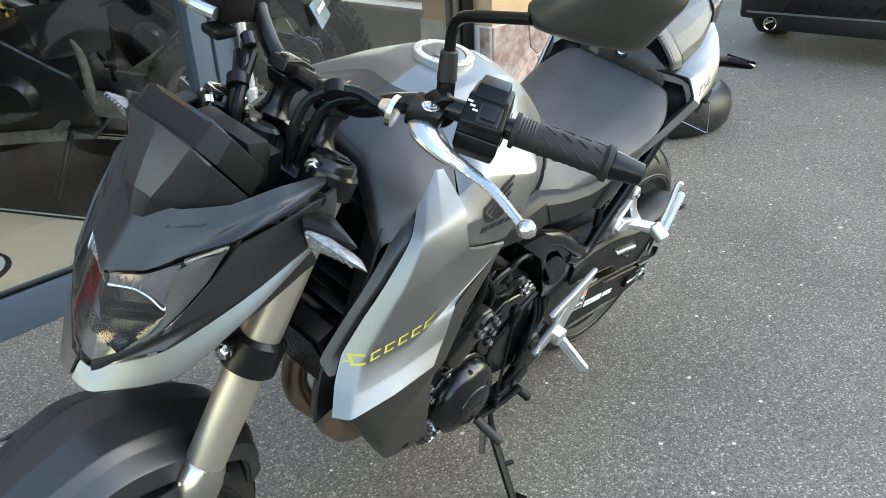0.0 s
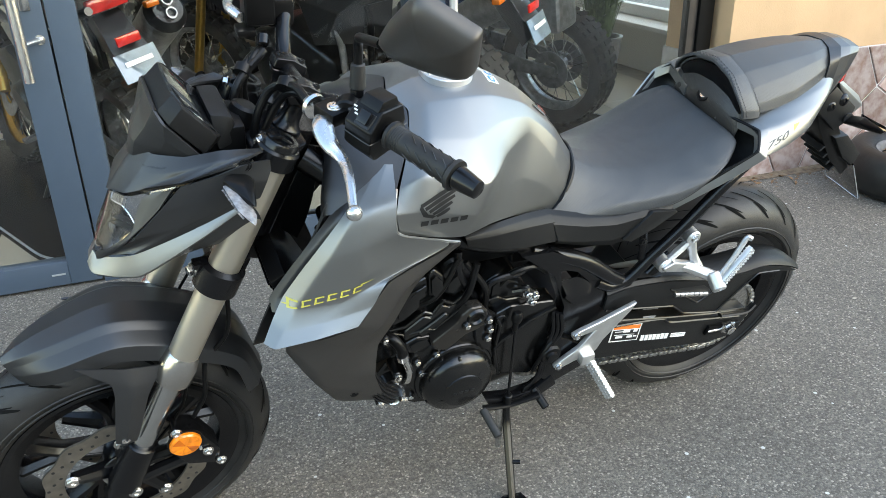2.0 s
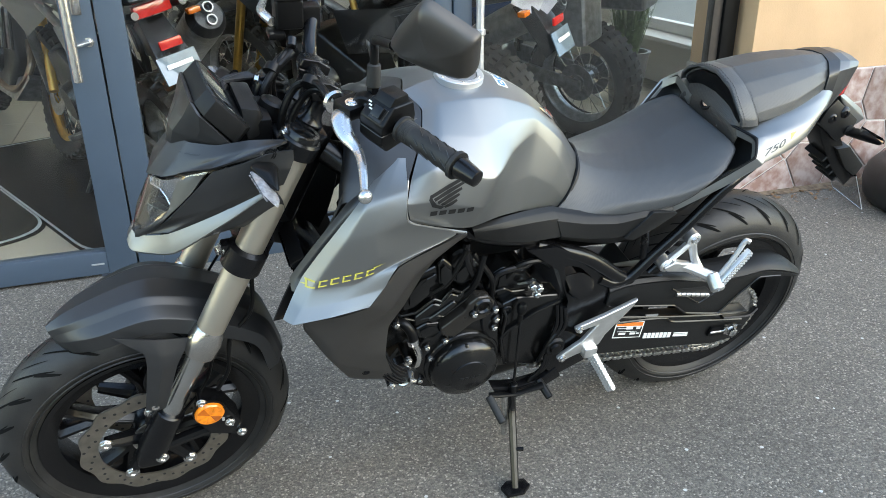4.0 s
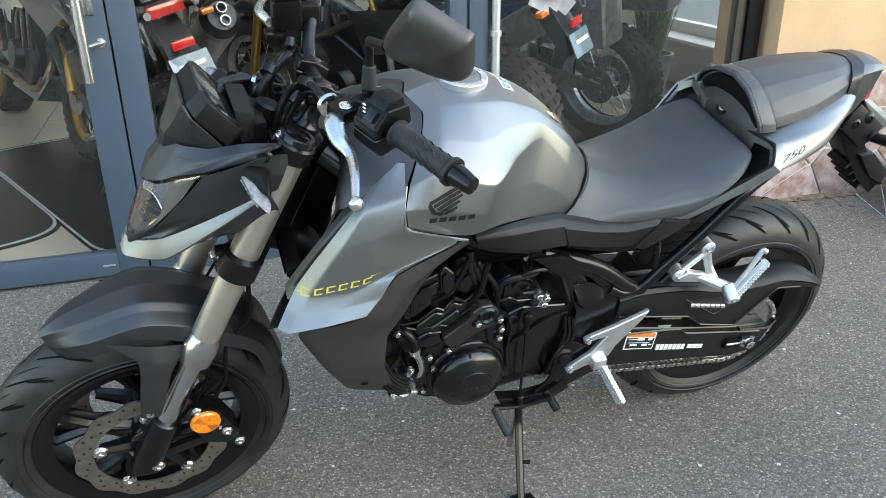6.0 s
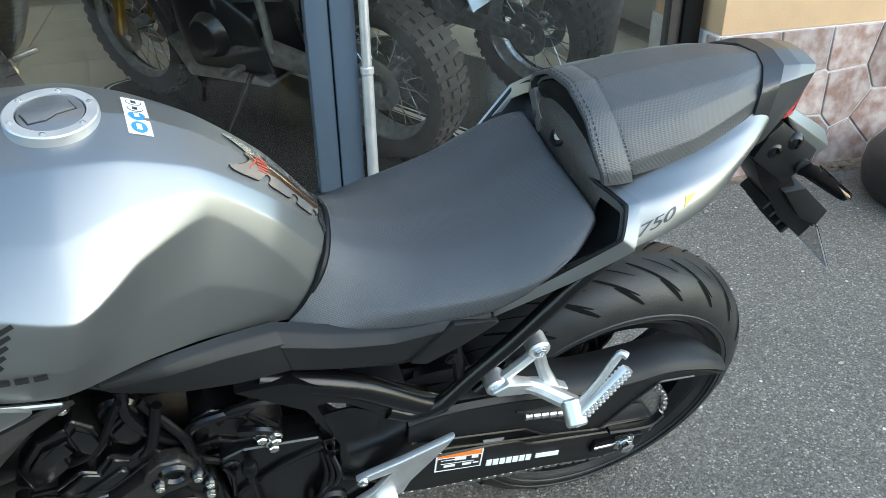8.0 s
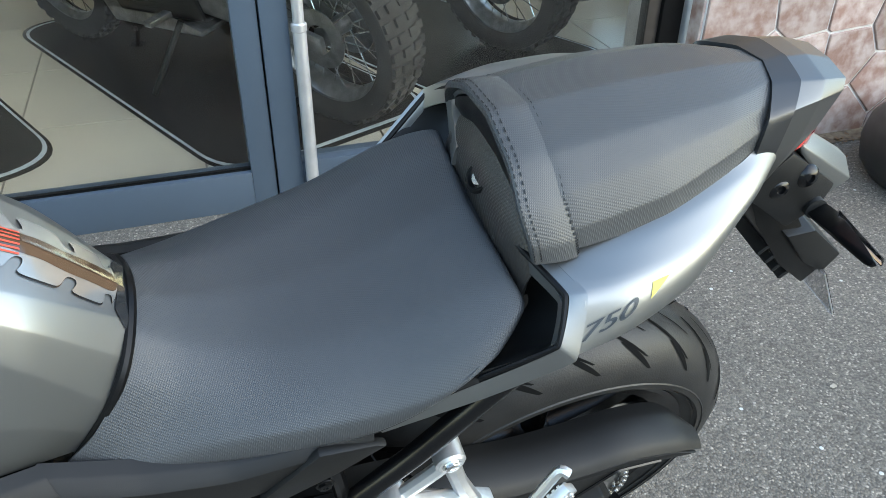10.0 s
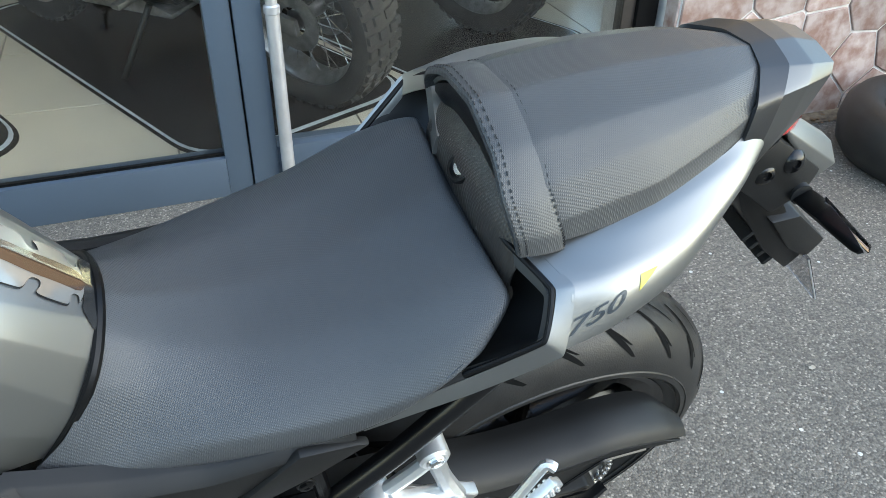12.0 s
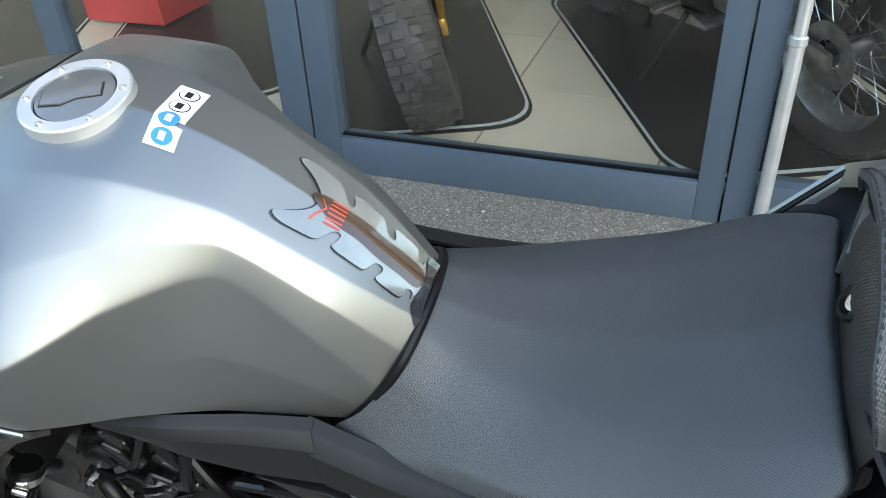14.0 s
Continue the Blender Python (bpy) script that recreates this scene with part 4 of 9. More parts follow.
for s in (1, -1):
    flip = lambda net: [[(x, s * y, z) for x, y, z in r] for r in net]
    sh = part("shroud", skin(surface(flip(SHROUD), 61, 33, 0.28, 0.16), 0.005), PAINT, bike, "matte grey radiator shroud with a bright edge", angle=40)
    part("lower_panel", skin(surface(flip(LOWER), 49, 13, 0.16, 0.12), 0.005), PANEL_GREY, bike, "dark grey plastic lower panel")
    lipn = [[(x, y, z), (x - 0.012, y + 0.004, z - 0.006), (x - 0.022, y + 0.016, z - 0.012)] for x, y, z in [(r[0][0] + 0.001, r[0][1] + 0.003, r[0][2]) for r in SHROUD[1:5]]]
    lipn.append([(-1.106, -0.184, 0.728), (-1.109, -0.182, 0.726), (-1.112, -0.178, 0.724)])
    lipn = [[(-0.926, -0.126, 0.943), (-0.932, -0.122, 0.941), (-0.940, -0.115, 0.938)]] + lipn
    part("shroud_edge", skin(surface(flip(lipn), 36, 8, 0.3, 0.2), 0.004), PAINT_DARK, sh, "dark border along the shroud")
    inner = [[(x - 0.018, y + 0.016, z - 0.012), (x + 0.006 + 0.022 * k, y + 0.055, z - 0.045)] for k, (x, y, z) in enumerate([r[0] for r in SHROUD])]
    inner = [[(a[0], a[1], a[2]), (min(b[0], -0.90), b[1], b[2])] for a, b in inner]
    part("shroud_lining", skin(surface(flip(inner), 30, 6, 0.3), 0.004), BLACK_PLASTIC, sh)
    seam = [(-0.908, -0.180, 0.931), (-0.918, -0.2045, 0.905), (-0.9165, -0.2125, 0.872), (-0.898, -0.2145, 0.858), (-0.845, -0.2085, 0.836), (-0.797, -0.2005, 0.8155)]
    part("shroud_seam", tube([(x, s * y, z) for x, y, z in seam], [0.0018, 0.0022, 0.003, 0.0035, 0.0035, 0.003], 8, 50, 0.25), PAINT, sh, "bright seam under the tank")
    if s > 0:
        NAMEM = plane_m((-1.098, -0.4, 0.744), (1, 0, 0.278), (0, 0, 1))
        for k in range(6):
            x, h = 0.006 + 0.0208 * k, 0.0115
            for o in ([(x, 0.0), (x + 0.0150, 0.0), (x + 0.0160, 0.0022), (x + 0.0010, 0.0022)], [(x + 0.0044, 0.0090), (x + 0.0194, 0.0090), (x + 0.0206, h), (x + 0.0056, h)], [(x + 0.0010, 0.0015), (x + 0.0045, 0.0015), (x + 0.0085, 0.0095), (x + 0.0050, 0.0095)]):
                part("name_bar", drape(flat_shape([o], NAMEM, 3), sh, (0, 1, 0), 0.0008), YELLOW_MARK, sh)
        for o in ([(-0.012, 0.003), (0.008, 0.003), (0.008, 0.0055)], [(0.128, 0.0115), (0.152, 0.013), (0.128, 0.014)]):
            part("name_tail", drape(flat_shape([o], NAMEM, 2), sh, (0, 1, 0), 0.0008), YELLOW_MARK, sh)
        part("panel_screw", bolt((-0.985, -0.232, 0.535), (0, -1, 0), 0.007, 0.003), BLACK_PLASTIC, bike)

# radiator and exhaust headers
rad = box(0.03, 0.30, 0.25, (-1.04, 0, 0.655), 0.004, rot=Matrix.Rotation(radians(-26), 3, "Y"))
radiator = part("radiator", rad, BLACK_PLASTIC, bike, "black radiator with fine fins")
fins = bmesh.new()
rot = Matrix.Rotation(radians(-26), 4, "Y")
for k in range(26):
    fins = join(fins, box(0.004, 0.28, 0.003, (-0.018, 0, -0.115 + k * 0.0092)))
fins.transform(Matrix.Translation((-1.04, 0, 0.655)) @ rot)
tagged(part("radiator_core", fins, ENGINE_BLACK, radiator), kind="stuff")
for y in (-0.04, 0.04):
    part("header_pipe", tube([(-0.93, y, 0.58), (-0.965, y, 0.51), (-0.968, y, 0.43), (-0.935, y * 0.9, 0.36), (-0.86, y * 0.8, 0.30), (-0.60, y * 0.6, 0.27)], 0.023, 14, 36), HEADER, bike, "heat tinted exhaust header pipe")
part("silencer", tube([(-0.62, 0.0, 0.225), (-0.42, 0.05, 0.22), (-0.2, 0.13, 0.27), (0.0, 0.17, 0.36)], [0.05, 0.06, 0.055, 0.045], 16, 24), BLACK_PLASTIC, bike)

# engine
# black painted casting; its warm reflection is put into the brown colour
ARM_WARM_SHEEN = mat("black_cast_warm_sheen", (0.03, 0.027, 0.024), 0.28, 0.4, vary=0.1)
eng = part("engine", hull([(x, s * w, z) for x, w, z in ((-0.90, 0.11, 0.41), (-0.86, 0.12, 0.49), (-0.66, 0.12, 0.53), (-0.52, 0.10, 0.50), (-0.50, 0.09, 0.35), (-0.60, 0.10, 0.30), (-0.80, 0.11, 0.335), (-0.89, 0.10, 0.37)) for s in (1, -1)], 0.012, 3), ENGINE_BLACK, bike, "black twin cylinder engine with bright bolts")
UPR = Matrix.Rotation(radians(-18), 3, "Y")
OUT = Matrix.Rotation(radians(90), 4, "X")
part("cylinder_block", box(0.17, 0.24, 0.13, (-0.855, 0, 0.545), 0.012, 3, UPR), ENGINE_BLACK, eng)
part("cylinder_head", box(0.16, 0.25, 0.08, (-0.875, 0, 0.635), 0.014, 3, UPR), ENGINE_BLACK, eng)
part("head_cover", box(0.13, 0.23, 0.06, (-0.895, 0, 0.695), 0.02, 3, UPR), ENGINE_BLACK, eng)


def casting(name, outline, face, root, parent, step=0.0, label="", material=None):
    """A cast boss with a rounded edge, and a smaller raised field on it where step is given."""
    ob = part(name, plate(outline, face, root, 0.006, 3), material or ENGINE_BLACK, parent, label)
    if step:
        cx, cz = sum(p[0] for p in outline) / len(outline), sum(p[1] for p in outline) / len(outline)
        part("raised_field", plate([(cx + (x - cx) * 0.68, cz + (z - cz) * 0.68) for x, z in outline], face - step, face + 0.002, min(0.003, step * 0.6), 2), material or ENGINE_BLACK, ob)
    return ob


# stepped castings of the cylinder head, from the front upwards
casting("head_casting", [(-0.886, 0.586), (-0.890, 0.632), (-0.858, 0.680), (-0.822, 0.695), (-0.810, 0.660), (-0.830, 0.648), (-0.826, 0.622), (-0.858, 0.592)], -0.143, -0.10, eng, 0.006)
casting("plug_casting", [(-0.824, 0.702), (-0.812, 0.715), (-0.790, 0.692), (-0.782, 0.652), (-0.800, 0.628), (-0.818, 0.652)], -0.148, -0.10, eng, 0.006)
casting("cam_casting", [(-0.785, 0.668), (-0.760, 0.692), (-0.738, 0.672), (-0.735, 0.640), (-0.760, 0.622), (-0.782, 0.640)], -0.138, -0.10, eng, 0.005)
casting("block_casting", [(-0.862, 0.566), (-0.822, 0.598), (-0.806, 0.590), (-0.785, 0.618), (-0.770, 0.606), (-0.738, 0.622), (-0.722, 0.602), (-0.800, 0.548), (-0.812, 0.552), (-0.858, 0.540)], -0.147, -0.10, eng)
casting("block_casting", [(-0.835, 0.560), (-0.800, 0.584), (-0.780, 0.600), (-0.768, 0.590), (-0.800, 0.556), (-0.822, 0.546)], -0.153, -0.12, eng)
casting("block_casting", [(-0.860, 0.536), (-0.850, 0.508), (-0.815, 0.500), (-0.790, 0.520), (-0.805, 0.545), (-0.835, 0.548)], -0.150, -0.10, eng, 0.005)
for pts, r in (([(-0.888, -0.142, 0.576), (-0.858, -0.146, 0.582), (-0.824, -0.149, 0.612), (-0.806, -0.149, 0.603), (-0.786, -0.149, 0.630), (-0.764, -0.148, 0.618), (-0.738, -0.145, 0.634)], 0.0035),
               ([(-0.880, -0.140, 0.564), (-0.856, -0.143, 0.556), (-0.812, -0.151, 0.566), (-0.798, -0.151, 0.562), (-0.745, -0.148, 0.600)], 0.003),
               ([(-0.866, -0.146, 0.640), (-0.842, -0.148, 0.668), (-0.824, -0.146, 0.676)], 0.0025)):
    part("casting_seam", tube(pts, r, 8, 40, 0.12), ENGINE_BLACK, eng)
# crankcase flange with its bolts, the arm casting over the reduction gears and the round cover
casting("crankcase_flange", [(-0.800, 0.530), (-0.835, 0.508), (-0.846, 0.478), (-0.836, 0.448), (-0.842, 0.420), (-0.856, 0.395), (-0.850, 0.362), (-0.825, 0.348), (-0.74, 0.325), (-0.66, 0.36), (-0.652, 0.44), (-0.672, 0.53), (-0.70, 0.57)], -0.148, -0.10, eng)
arm = casting("gear_arm_cover", [(-0.802, 0.518), (-0.809, 0.540), (-0.758, 0.578), (-0.752, 0.596), (-0.734, 0.611), (-0.710, 0.610), (-0.694, 0.590), (-0.690, 0.562), (-0.708, 0.548), (-0.735, 0.540), (-0.775, 0.506)], -0.166, -0.140, eng, material=ARM_WARM_SHEEN)
part("arm_recess", turn([(0, 0.0), (0.011, 0.0), (0.014, 0.005), (0.018, 0.005), (0.021, 0.0)], Matrix.Translation((-0.719, -0.166, 0.583)) @ OUT, 28), ENGINE_BLACK, arm)
casting("case_neck", [(-0.715, 0.548), (-0.682, 0.556), (-0.668, 0.520), (-0.664, 0.462), (-0.690, 0.47), (-0.705, 0.50)], -0.156, -0.12, eng)
ALT = Matrix.Translation((-0.742, -0.125, 0.412)) @ OUT
alt = part("alternator_cover", turn([(0, 0.076), (0.040, 0.076), (0.0425, 0.0745), (0.0435, 0.072), (0.046, 0.0705), (0.066, 0.062), (0.074, 0.055), (0.0785, 0.046), (0.080, 0.034), (0.080, 0.0)], ALT, 64), ENGINE_BLACK, eng, "round black alternator cover")
part("cover_lip", turn([(0.080, 0.0), (0.087, 0.003), (0.087, 0.026), (0.085, 0.029), (0.080, 0.031)], ALT, 64), ENGINE_BLACK, alt)
for k in range(4):
    x = -0.766 + 0.0125 * k
    part("name_bar", plate([(x, 0.4095), (x + 0.009, 0.4088), (x + 0.0105, 0.4148), (x + 0.0015, 0.4155)], -0.2022, -0.2000, 0.0005), GREY_PLASTIC, alt)
for a in (150, 95, 42, -35, -80, 205):
    ca, sa = math.cos(radians(a)), math.sin(radians(a))
    q = lambda r, w, y: (-0.742 + r * ca - w * sa, y, 0.412 + r * sa + w * ca)
    part("cover_rib", hull([q(0.046, -0.003, -0.197), q(0.046, 0.003, -0.197), q(0.078, -0.004, -0.178), q(0.078, 0.004, -0.178), q(0.046, 0, -0.188), q(0.078, 0, -0.168)], 0.001), ENGINE_BLACK, alt)
for x, z, y in ((-0.739, 0.570, -0.168), (-0.692, 0.572, -0.168), (-0.790, 0.491, -0.152), (-0.829, 0.479, -0.150), (-0.818, 0.443, -0.150), (-0.837, 0.380, -0.150), (-0.680, 0.533, -0.158), (-0.682, 0.509, -0.158), (-0.900, 0.562, -0.148), (-0.818, 0.728, -0.135), (-0.664, 0.40, -0.150), (-0.70, 0.345, -0.150)):
    part("engine_bolt", bolt((x, y, z), (0, -1, 0), 0.0062, 0.008), STEEL, eng)
    part("bolt_boss", turn([(0, 0.004), (0.0085, 0.004), (0.0105, 0.0), (0.011, -0.02)], Matrix.Translation((x, y, z)) @ OUT, 16), ENGINE_BLACK, eng)
# sprocket cover with a raised edge along its top and front
spc = casting("sprocket_cover", [(-0.664, 0.556), (-0.632, 0.570), (-0.526, 0.556), (-0.518, 0.51), (-0.522, 0.40), (-0.530, 0.352), (-0.552, 0.342), (-0.630, 0.366), (-0.655, 0.455)], -0.146, -0.10, eng, label="flat black cover over the front sprocket")
part("cover_edge", tube([(-0.632, -0.148, 0.372), (-0.654, -0.149, 0.456), (-0.640, -0.150, 0.480), (-0.619, -0.151, 0.494), (-0.580, -0.150, 0.520), (-0.524, -0.148, 0.538)], 0.005, 8, 40, 0.1), ENGINE_BLACK, spc)
part("cover_edge", tube([(-0.660, -0.148, 0.545), (-0.650, -0.150, 0.520), (-0.652, -0.149, 0.470)], 0.004, 8, 20, 0.2), ENGINE_BLACK, spc)
part("bolt_recess", turn([(0, -0.004), (0.007, -0.004), (0.008, 0.003), (0.011, 0.003), (0.013, 0)], Matrix.Translation((-0.650, -0.147, 0.538)) @ OUT, 20), BLACK_PLASTIC, spc)
upc = casting("upper_case", [(-0.690, 0.560), (-0.690, 0.632), (-0.664, 0.648), (-0.615, 0.628), (-0.580, 0.582), (-0.568, 0.548)], -0.128, -0.06, eng, 0.004)
part("case_edge", tube([(-0.686, -0.132, 0.585), (-0.660, -0.134, 0.592), (-0.640, -0.134, 0.580), (-0.600, -0.133, 0.576)], 0.0035, 8, 24, 0.15), ENGINE_BLACK, upc)
part("clutch_arm", tube([(-0.632, -0.14, 0.605), (-0.606, -0.15, 0.612), (-0.585, -0.148, 0.594)], [0.007, 0.009, 0.008], 10, 16), ENGINE_BLACK, upc)
for x, z in ((-0.606, 0.607), (-0.588, 0.597), (-0.592, 0.582)):
    part("clutch_bolt", bolt((x, -0.152, z), (0, -1, 0), 0.0075, 0.012), STEEL, upc)
# gear linkage
part("shift_rod", tube([(-0.627, -0.168, 0.552), (-0.618, -0.170, 0.430), (-0.608, -0.170, 0.300)], 0.0032, 8, 16), FRAME_BLACK, bike, "thin black gear rod")
part("rod_boot", turn([(0, 0.017), (0.007, 0.016), (0.011, 0.010), (0.0115, 0.0), (0.009, -0.010), (0.006, -0.014), (0.0065, -0.030), (0.0035, -0.036)], Matrix.Translation((-0.627, -0.168, 0.556)), 16), BLACK_PLASTIC, bike)
part("rod_boot", rod((-0.609, -0.170, 0.318), (-0.607, -0.170, 0.288), 0.0095, 0.0085, 14, 0.002), BLACK_PLASTIC, bike)
shf = part("gear_lever", tube([(-0.665, -0.170, 0.294), (-0.605, -0.174, 0.286), (-0.555, -0.178, 0.296), (-0.535, -0.178, 0.300)], [0.009, 0.007, 0.009, 0.011], 10, 20, flat=0.7), BLACK_PLASTIC, bike)
part("toe_peg", rod((-0.668, -0.170, 0.292), (-0.655, -0.232, 0.266), 0.0095, bevel=0.002), RUBBER_GRIP, shf)
part("lever_pivot", rod((-0.538, -0.160, 0.300), (-0.525, -0.205, 0.280), 0.0095, bevel=0.002), BLACK_PLASTIC, shf)
part("stand_bracket", plate([(-0.66, 0.31), (-0.60, 0.295), (-0.54, 0.30), (-0.50, 0.335), (-0.48, 0.30), (-0.53, 0.268), (-0.60, 0.256), (-0.64, 0.270)], -0.165, -0.135, 0.005), FRAME_BLACK, bike)
part("pivot_plate", plate([(-0.535, 0.42), (-0.50, 0.455), (-0.45, 0.42), (-0.40, 0.37), (-0.425, 0.335), (-0.50, 0.30), (-0.53, 0.34)], -0.162, -0.145, 0.006), FRAME_BLACK, fr)
pv = turn([(0, 0.018), (0.012, 0.018), (0.014, 0.012), (0.022, 0.012), (0.026, 0.006), (0.026, 0)], Matrix.Translation((-0.52, -0.16, 0.412)) @ OUT, 28)
part("pivot_cap", pv, BLACK_PLASTIC, fr)
part("cable", tube([(-0.53, -0.14, 0.34), (-0.55, -0.16, 0.37), (-0.535, -0.165, 0.43), (-0.50, -0.155, 0.47)], 0.005, 8, 18), BLACK_PLASTIC, bike)
for pts, r in (([(-0.74, -0.13, 0.70), (-0.70, -0.15, 0.64), (-0.69, -0.145, 0.58), (-0.665, -0.14, 0.55)], 0.006), ([(-0.66, -0.12, 0.60), (-0.64, -0.14, 0.655), (-0.59, -0.14, 0.66), (-0.555, -0.13, 0.63)], 0.006), ([(-0.86, -0.13, 0.60), (-0.80, -0.15, 0.65), (-0.76, -0.14, 0.72)], 0.005), ([(-0.78, -0.12, 0.56), (-0.74, -0.15, 0.63), (-0.72, -0.14, 0.70)], 0.007)):
    part("wire_loom", tube(pts, r, 8, 20), BLACK_PLASTIC, bike)
HOSE = [(-0.952, -0.165, 0.612), (-0.961, -0.186, 0.580), (-0.957, -0.205, 0.548), (-0.937, -0.213, 0.510), (-0.905, -0.205, 0.472), (-0.872, -0.185, 0.440)]
hz = part("coolant_hose", tube(HOSE, 0.0175, 16, 36), BLACK_PLASTIC, bike, "ribbed black coolant hose with steel clips")
hp = spline(HOSE, 60)
for i in (3, 50):
    part("hose_clip", rod(tuple(hp[i]), tuple(hp[i + 3]), 0.0205, seg=24), STEEL, hz)
for i in (5, 51):
    part("clip_screw", rod(tuple(hp[i] + np.array((0.004, -0.022, 0.008))), tuple(hp[i] + np.array((0.018, -0.020, 0.000))), 0.005, seg=10), STEEL, hz)
for k in range(9):
    line = []
    for i in range(8, 50, 3):
        way = hp[i + 1] - hp[i - 1]
        way = way / np.linalg.norm(way)
        side = np.cross(way, (0.0, -1.0, 0.0))
        side = side / np.linalg.norm(side)
        face = np.cross(side, way)
        a = radians(-80 + 20 * k)
        line.append(tuple(hp[i] + (side * math.sin(a) + face * math.cos(a)) * 0.0178))
    part("hose_rib", tube(line, 0.0021, 6, 26), FRAME_BLACK, hz)
part("bypass_hose", tube([(-0.900, -0.130, 0.556), (-0.882, -0.148, 0.556), (-0.868, -0.158, 0.535), (-0.863, -0.160, 0.505)], 0.0105, 12, 24), BLACK_PLASTIC, bike, "black bypass hose")
part("bypass_clip", rod((-0.866, -0.159, 0.520), (-0.863, -0.160, 0.508), 0.0122, seg=18), STEEL, bike)
part("steel_pipe", tube([(-0.864, -0.160, 0.510), (-0.854, -0.162, 0.488), (-0.848, -0.162, 0.464), (-0.850, -0.158, 0.440), (-0.858, -0.145, 0.425)], 0.0075, 12, 26), STEEL, bike, "bright bent coolant pipe")
part("water_pump", turn([(0, 0.028), (0.014, 0.028), (0.024, 0.020), (0.028, 0)], Matrix.Translation((-0.878, -0.135, 0.425)) @ OUT, 24), ENGINE_BLACK, eng)
for x, z in ((-0.870, 0.456), (-0.903, 0.388)):
    part("engine_bolt", bolt((x, -0.158, z), (0, -1, 0), 0.0062, 0.007), STEEL, eng)
    part("bolt_boss", rod((x, -0.11, z), (x, -0.157, z), 0.010, bevel=0.002), ENGINE_BLACK, eng)

# small castings, hoses and looms round the engine
part("throttle_body", turn([(0, 0.05), (0.022, 0.05), (0.026, 0.044), (0.026, 0.012), (0.032, 0.008), (0.032, 0)], Matrix.Translation((-0.765, -0.085, 0.690)) @ OUT, 24), ENGINE_BLACK, eng)
part("actuator_box", hull([(x, y, z) for x, z in ((-0.80, 0.69), (-0.755, 0.715), (-0.735, 0.685), (-0.785, 0.66)) for y in (-0.115, -0.09)], 0.004), ENGINE_BLACK, eng)
for x, z in ((-0.785, 0.692), (-0.752, 0.698)):
    part("engine_bolt", bolt((x, -0.118, z), (0, -1, 0), 0.004, 0.004), STEEL, eng)
part("shiny_hose", tube([(-0.756, -0.125, 0.725), (-0.756, -0.135, 0.688), (-0.736, -0.138, 0.646), (-0.708, -0.130, 0.602)], 0.0085, 10, 26), FRAME_BLACK, bike, "glossy black breather hose")
part("arched_hose", tube([(-0.692, -0.13, 0.572), (-0.697, -0.138, 0.615), (-0.683, -0.14, 0.642), (-0.651, -0.14, 0.650), (-0.620, -0.135, 0.646), (-0.58, -0.12, 0.655)], 0.007, 10, 26), FRAME_BLACK, bike, "glossy black breather hose")
for k in range(3):
    part("ribbed_loom", tube([(-0.527 + 0.006 * k, -0.150 - 0.006 * k, 0.530), (-0.522 + 0.008 * k, -0.158 - 0.004 * k, 0.476), (-0.533 + 0.004 * k, -0.160, 0.420), (-0.536 + 0.006 * k, -0.160, 0.345), (-0.562, -0.158, 0.297 + 0.006 * k)], 0.0045, 8, 30), FRAME_BLACK, bike)
# side stand
foot = bike.matrix_basis.inverted() @ Vector((-0.613, -0.229, 0.006))
stand = part("side_stand", tube([(-0.60, -0.15, 0.275), (-0.598, -0.17, 0.22), tuple(foot)], [0.014, 0.013, 0.012], 8, 20, 0.3, flat=0.75), FRAME_BLACK, bike, "black steel side stand")
part("stand_foot", plate([(-0.030, -0.022), (0.012, -0.026), (0.036, -0.006), (0.032, 0.020), (-0.012, 0.026), (-0.034, 0.010)], -0.005, 0.003, 0.002, 2, "z"), FRAME_BLACK, stand, m=Matrix.Translation(foot) @ Matrix.Rotation(radians(-LEAN), 4, "X"))
part("stand_spring", tube([(-0.62, -0.16, 0.27), (-0.612, -0.178, 0.15)], 0.0085, 10), CHAIN, stand)
mid = Vector((-0.60, -0.16, 0.24)).lerp(foot, 0.55)
part("stand_peg", rod(mid, mid + Vector((0.022, -0.01, 0.004)), 0.005, seg=10), FRAME_BLACK, stand)

# rider's foot peg bracket
fp = part("footpeg_bracket", plate([(-0.334, 0.526), (-0.415, 0.494), (-0.466, 0.478), (-0.484, 0.470), (-0.480, 0.458), (-0.428, 0.468), (-0.458, 0.424), (-0.502, 0.393), (-0.513, 0.381), (-0.502, 0.369), (-0.462, 0.384), (-0.425, 0.390), (-0.408, 0.405), (-0.398, 0.432), (-0.346, 0.503)], -0.180, -0.168, 0.004, 3), ALU, bike, "cast aluminium foot peg bracket")
for x, z in ((-0.474, 0.467), (-0.501, 0.381)):
    part("bracket_bolt", bolt((x, -0.180, z), (0, -1, 0), 0.007, 0.005), STEEL, fp)


def peg(a, b, w, parent):
    m, n = aim(a, b)
    b_ = box(w, 0.012, n, (0, 0, n / 2), 0.003)
    for i in range(int(n / 0.0075) - 1):
        for s in (-0.33, 0.0, 0.33):
            for up in (0.0065, -0.0065):
                b_ = join(b_, box(w * 0.22, 0.003, 0.0042, (s * w, up, 0.008 + (i + (0.5 if s == 0 else 0)) * 0.0075), 0.0008, 1))
    b_.transform(m)
    return part("footpeg", b_, ALU, parent, "knurled aluminium foot peg")


peg((-0.432, -0.176, 0.392), (-0.393, -0.250, 0.316), 0.022, fp)
part("peg_mount", box(0.034, 0.026, 0.030, (-0.436, -0.182, 0.394), 0.006), ALU, fp)
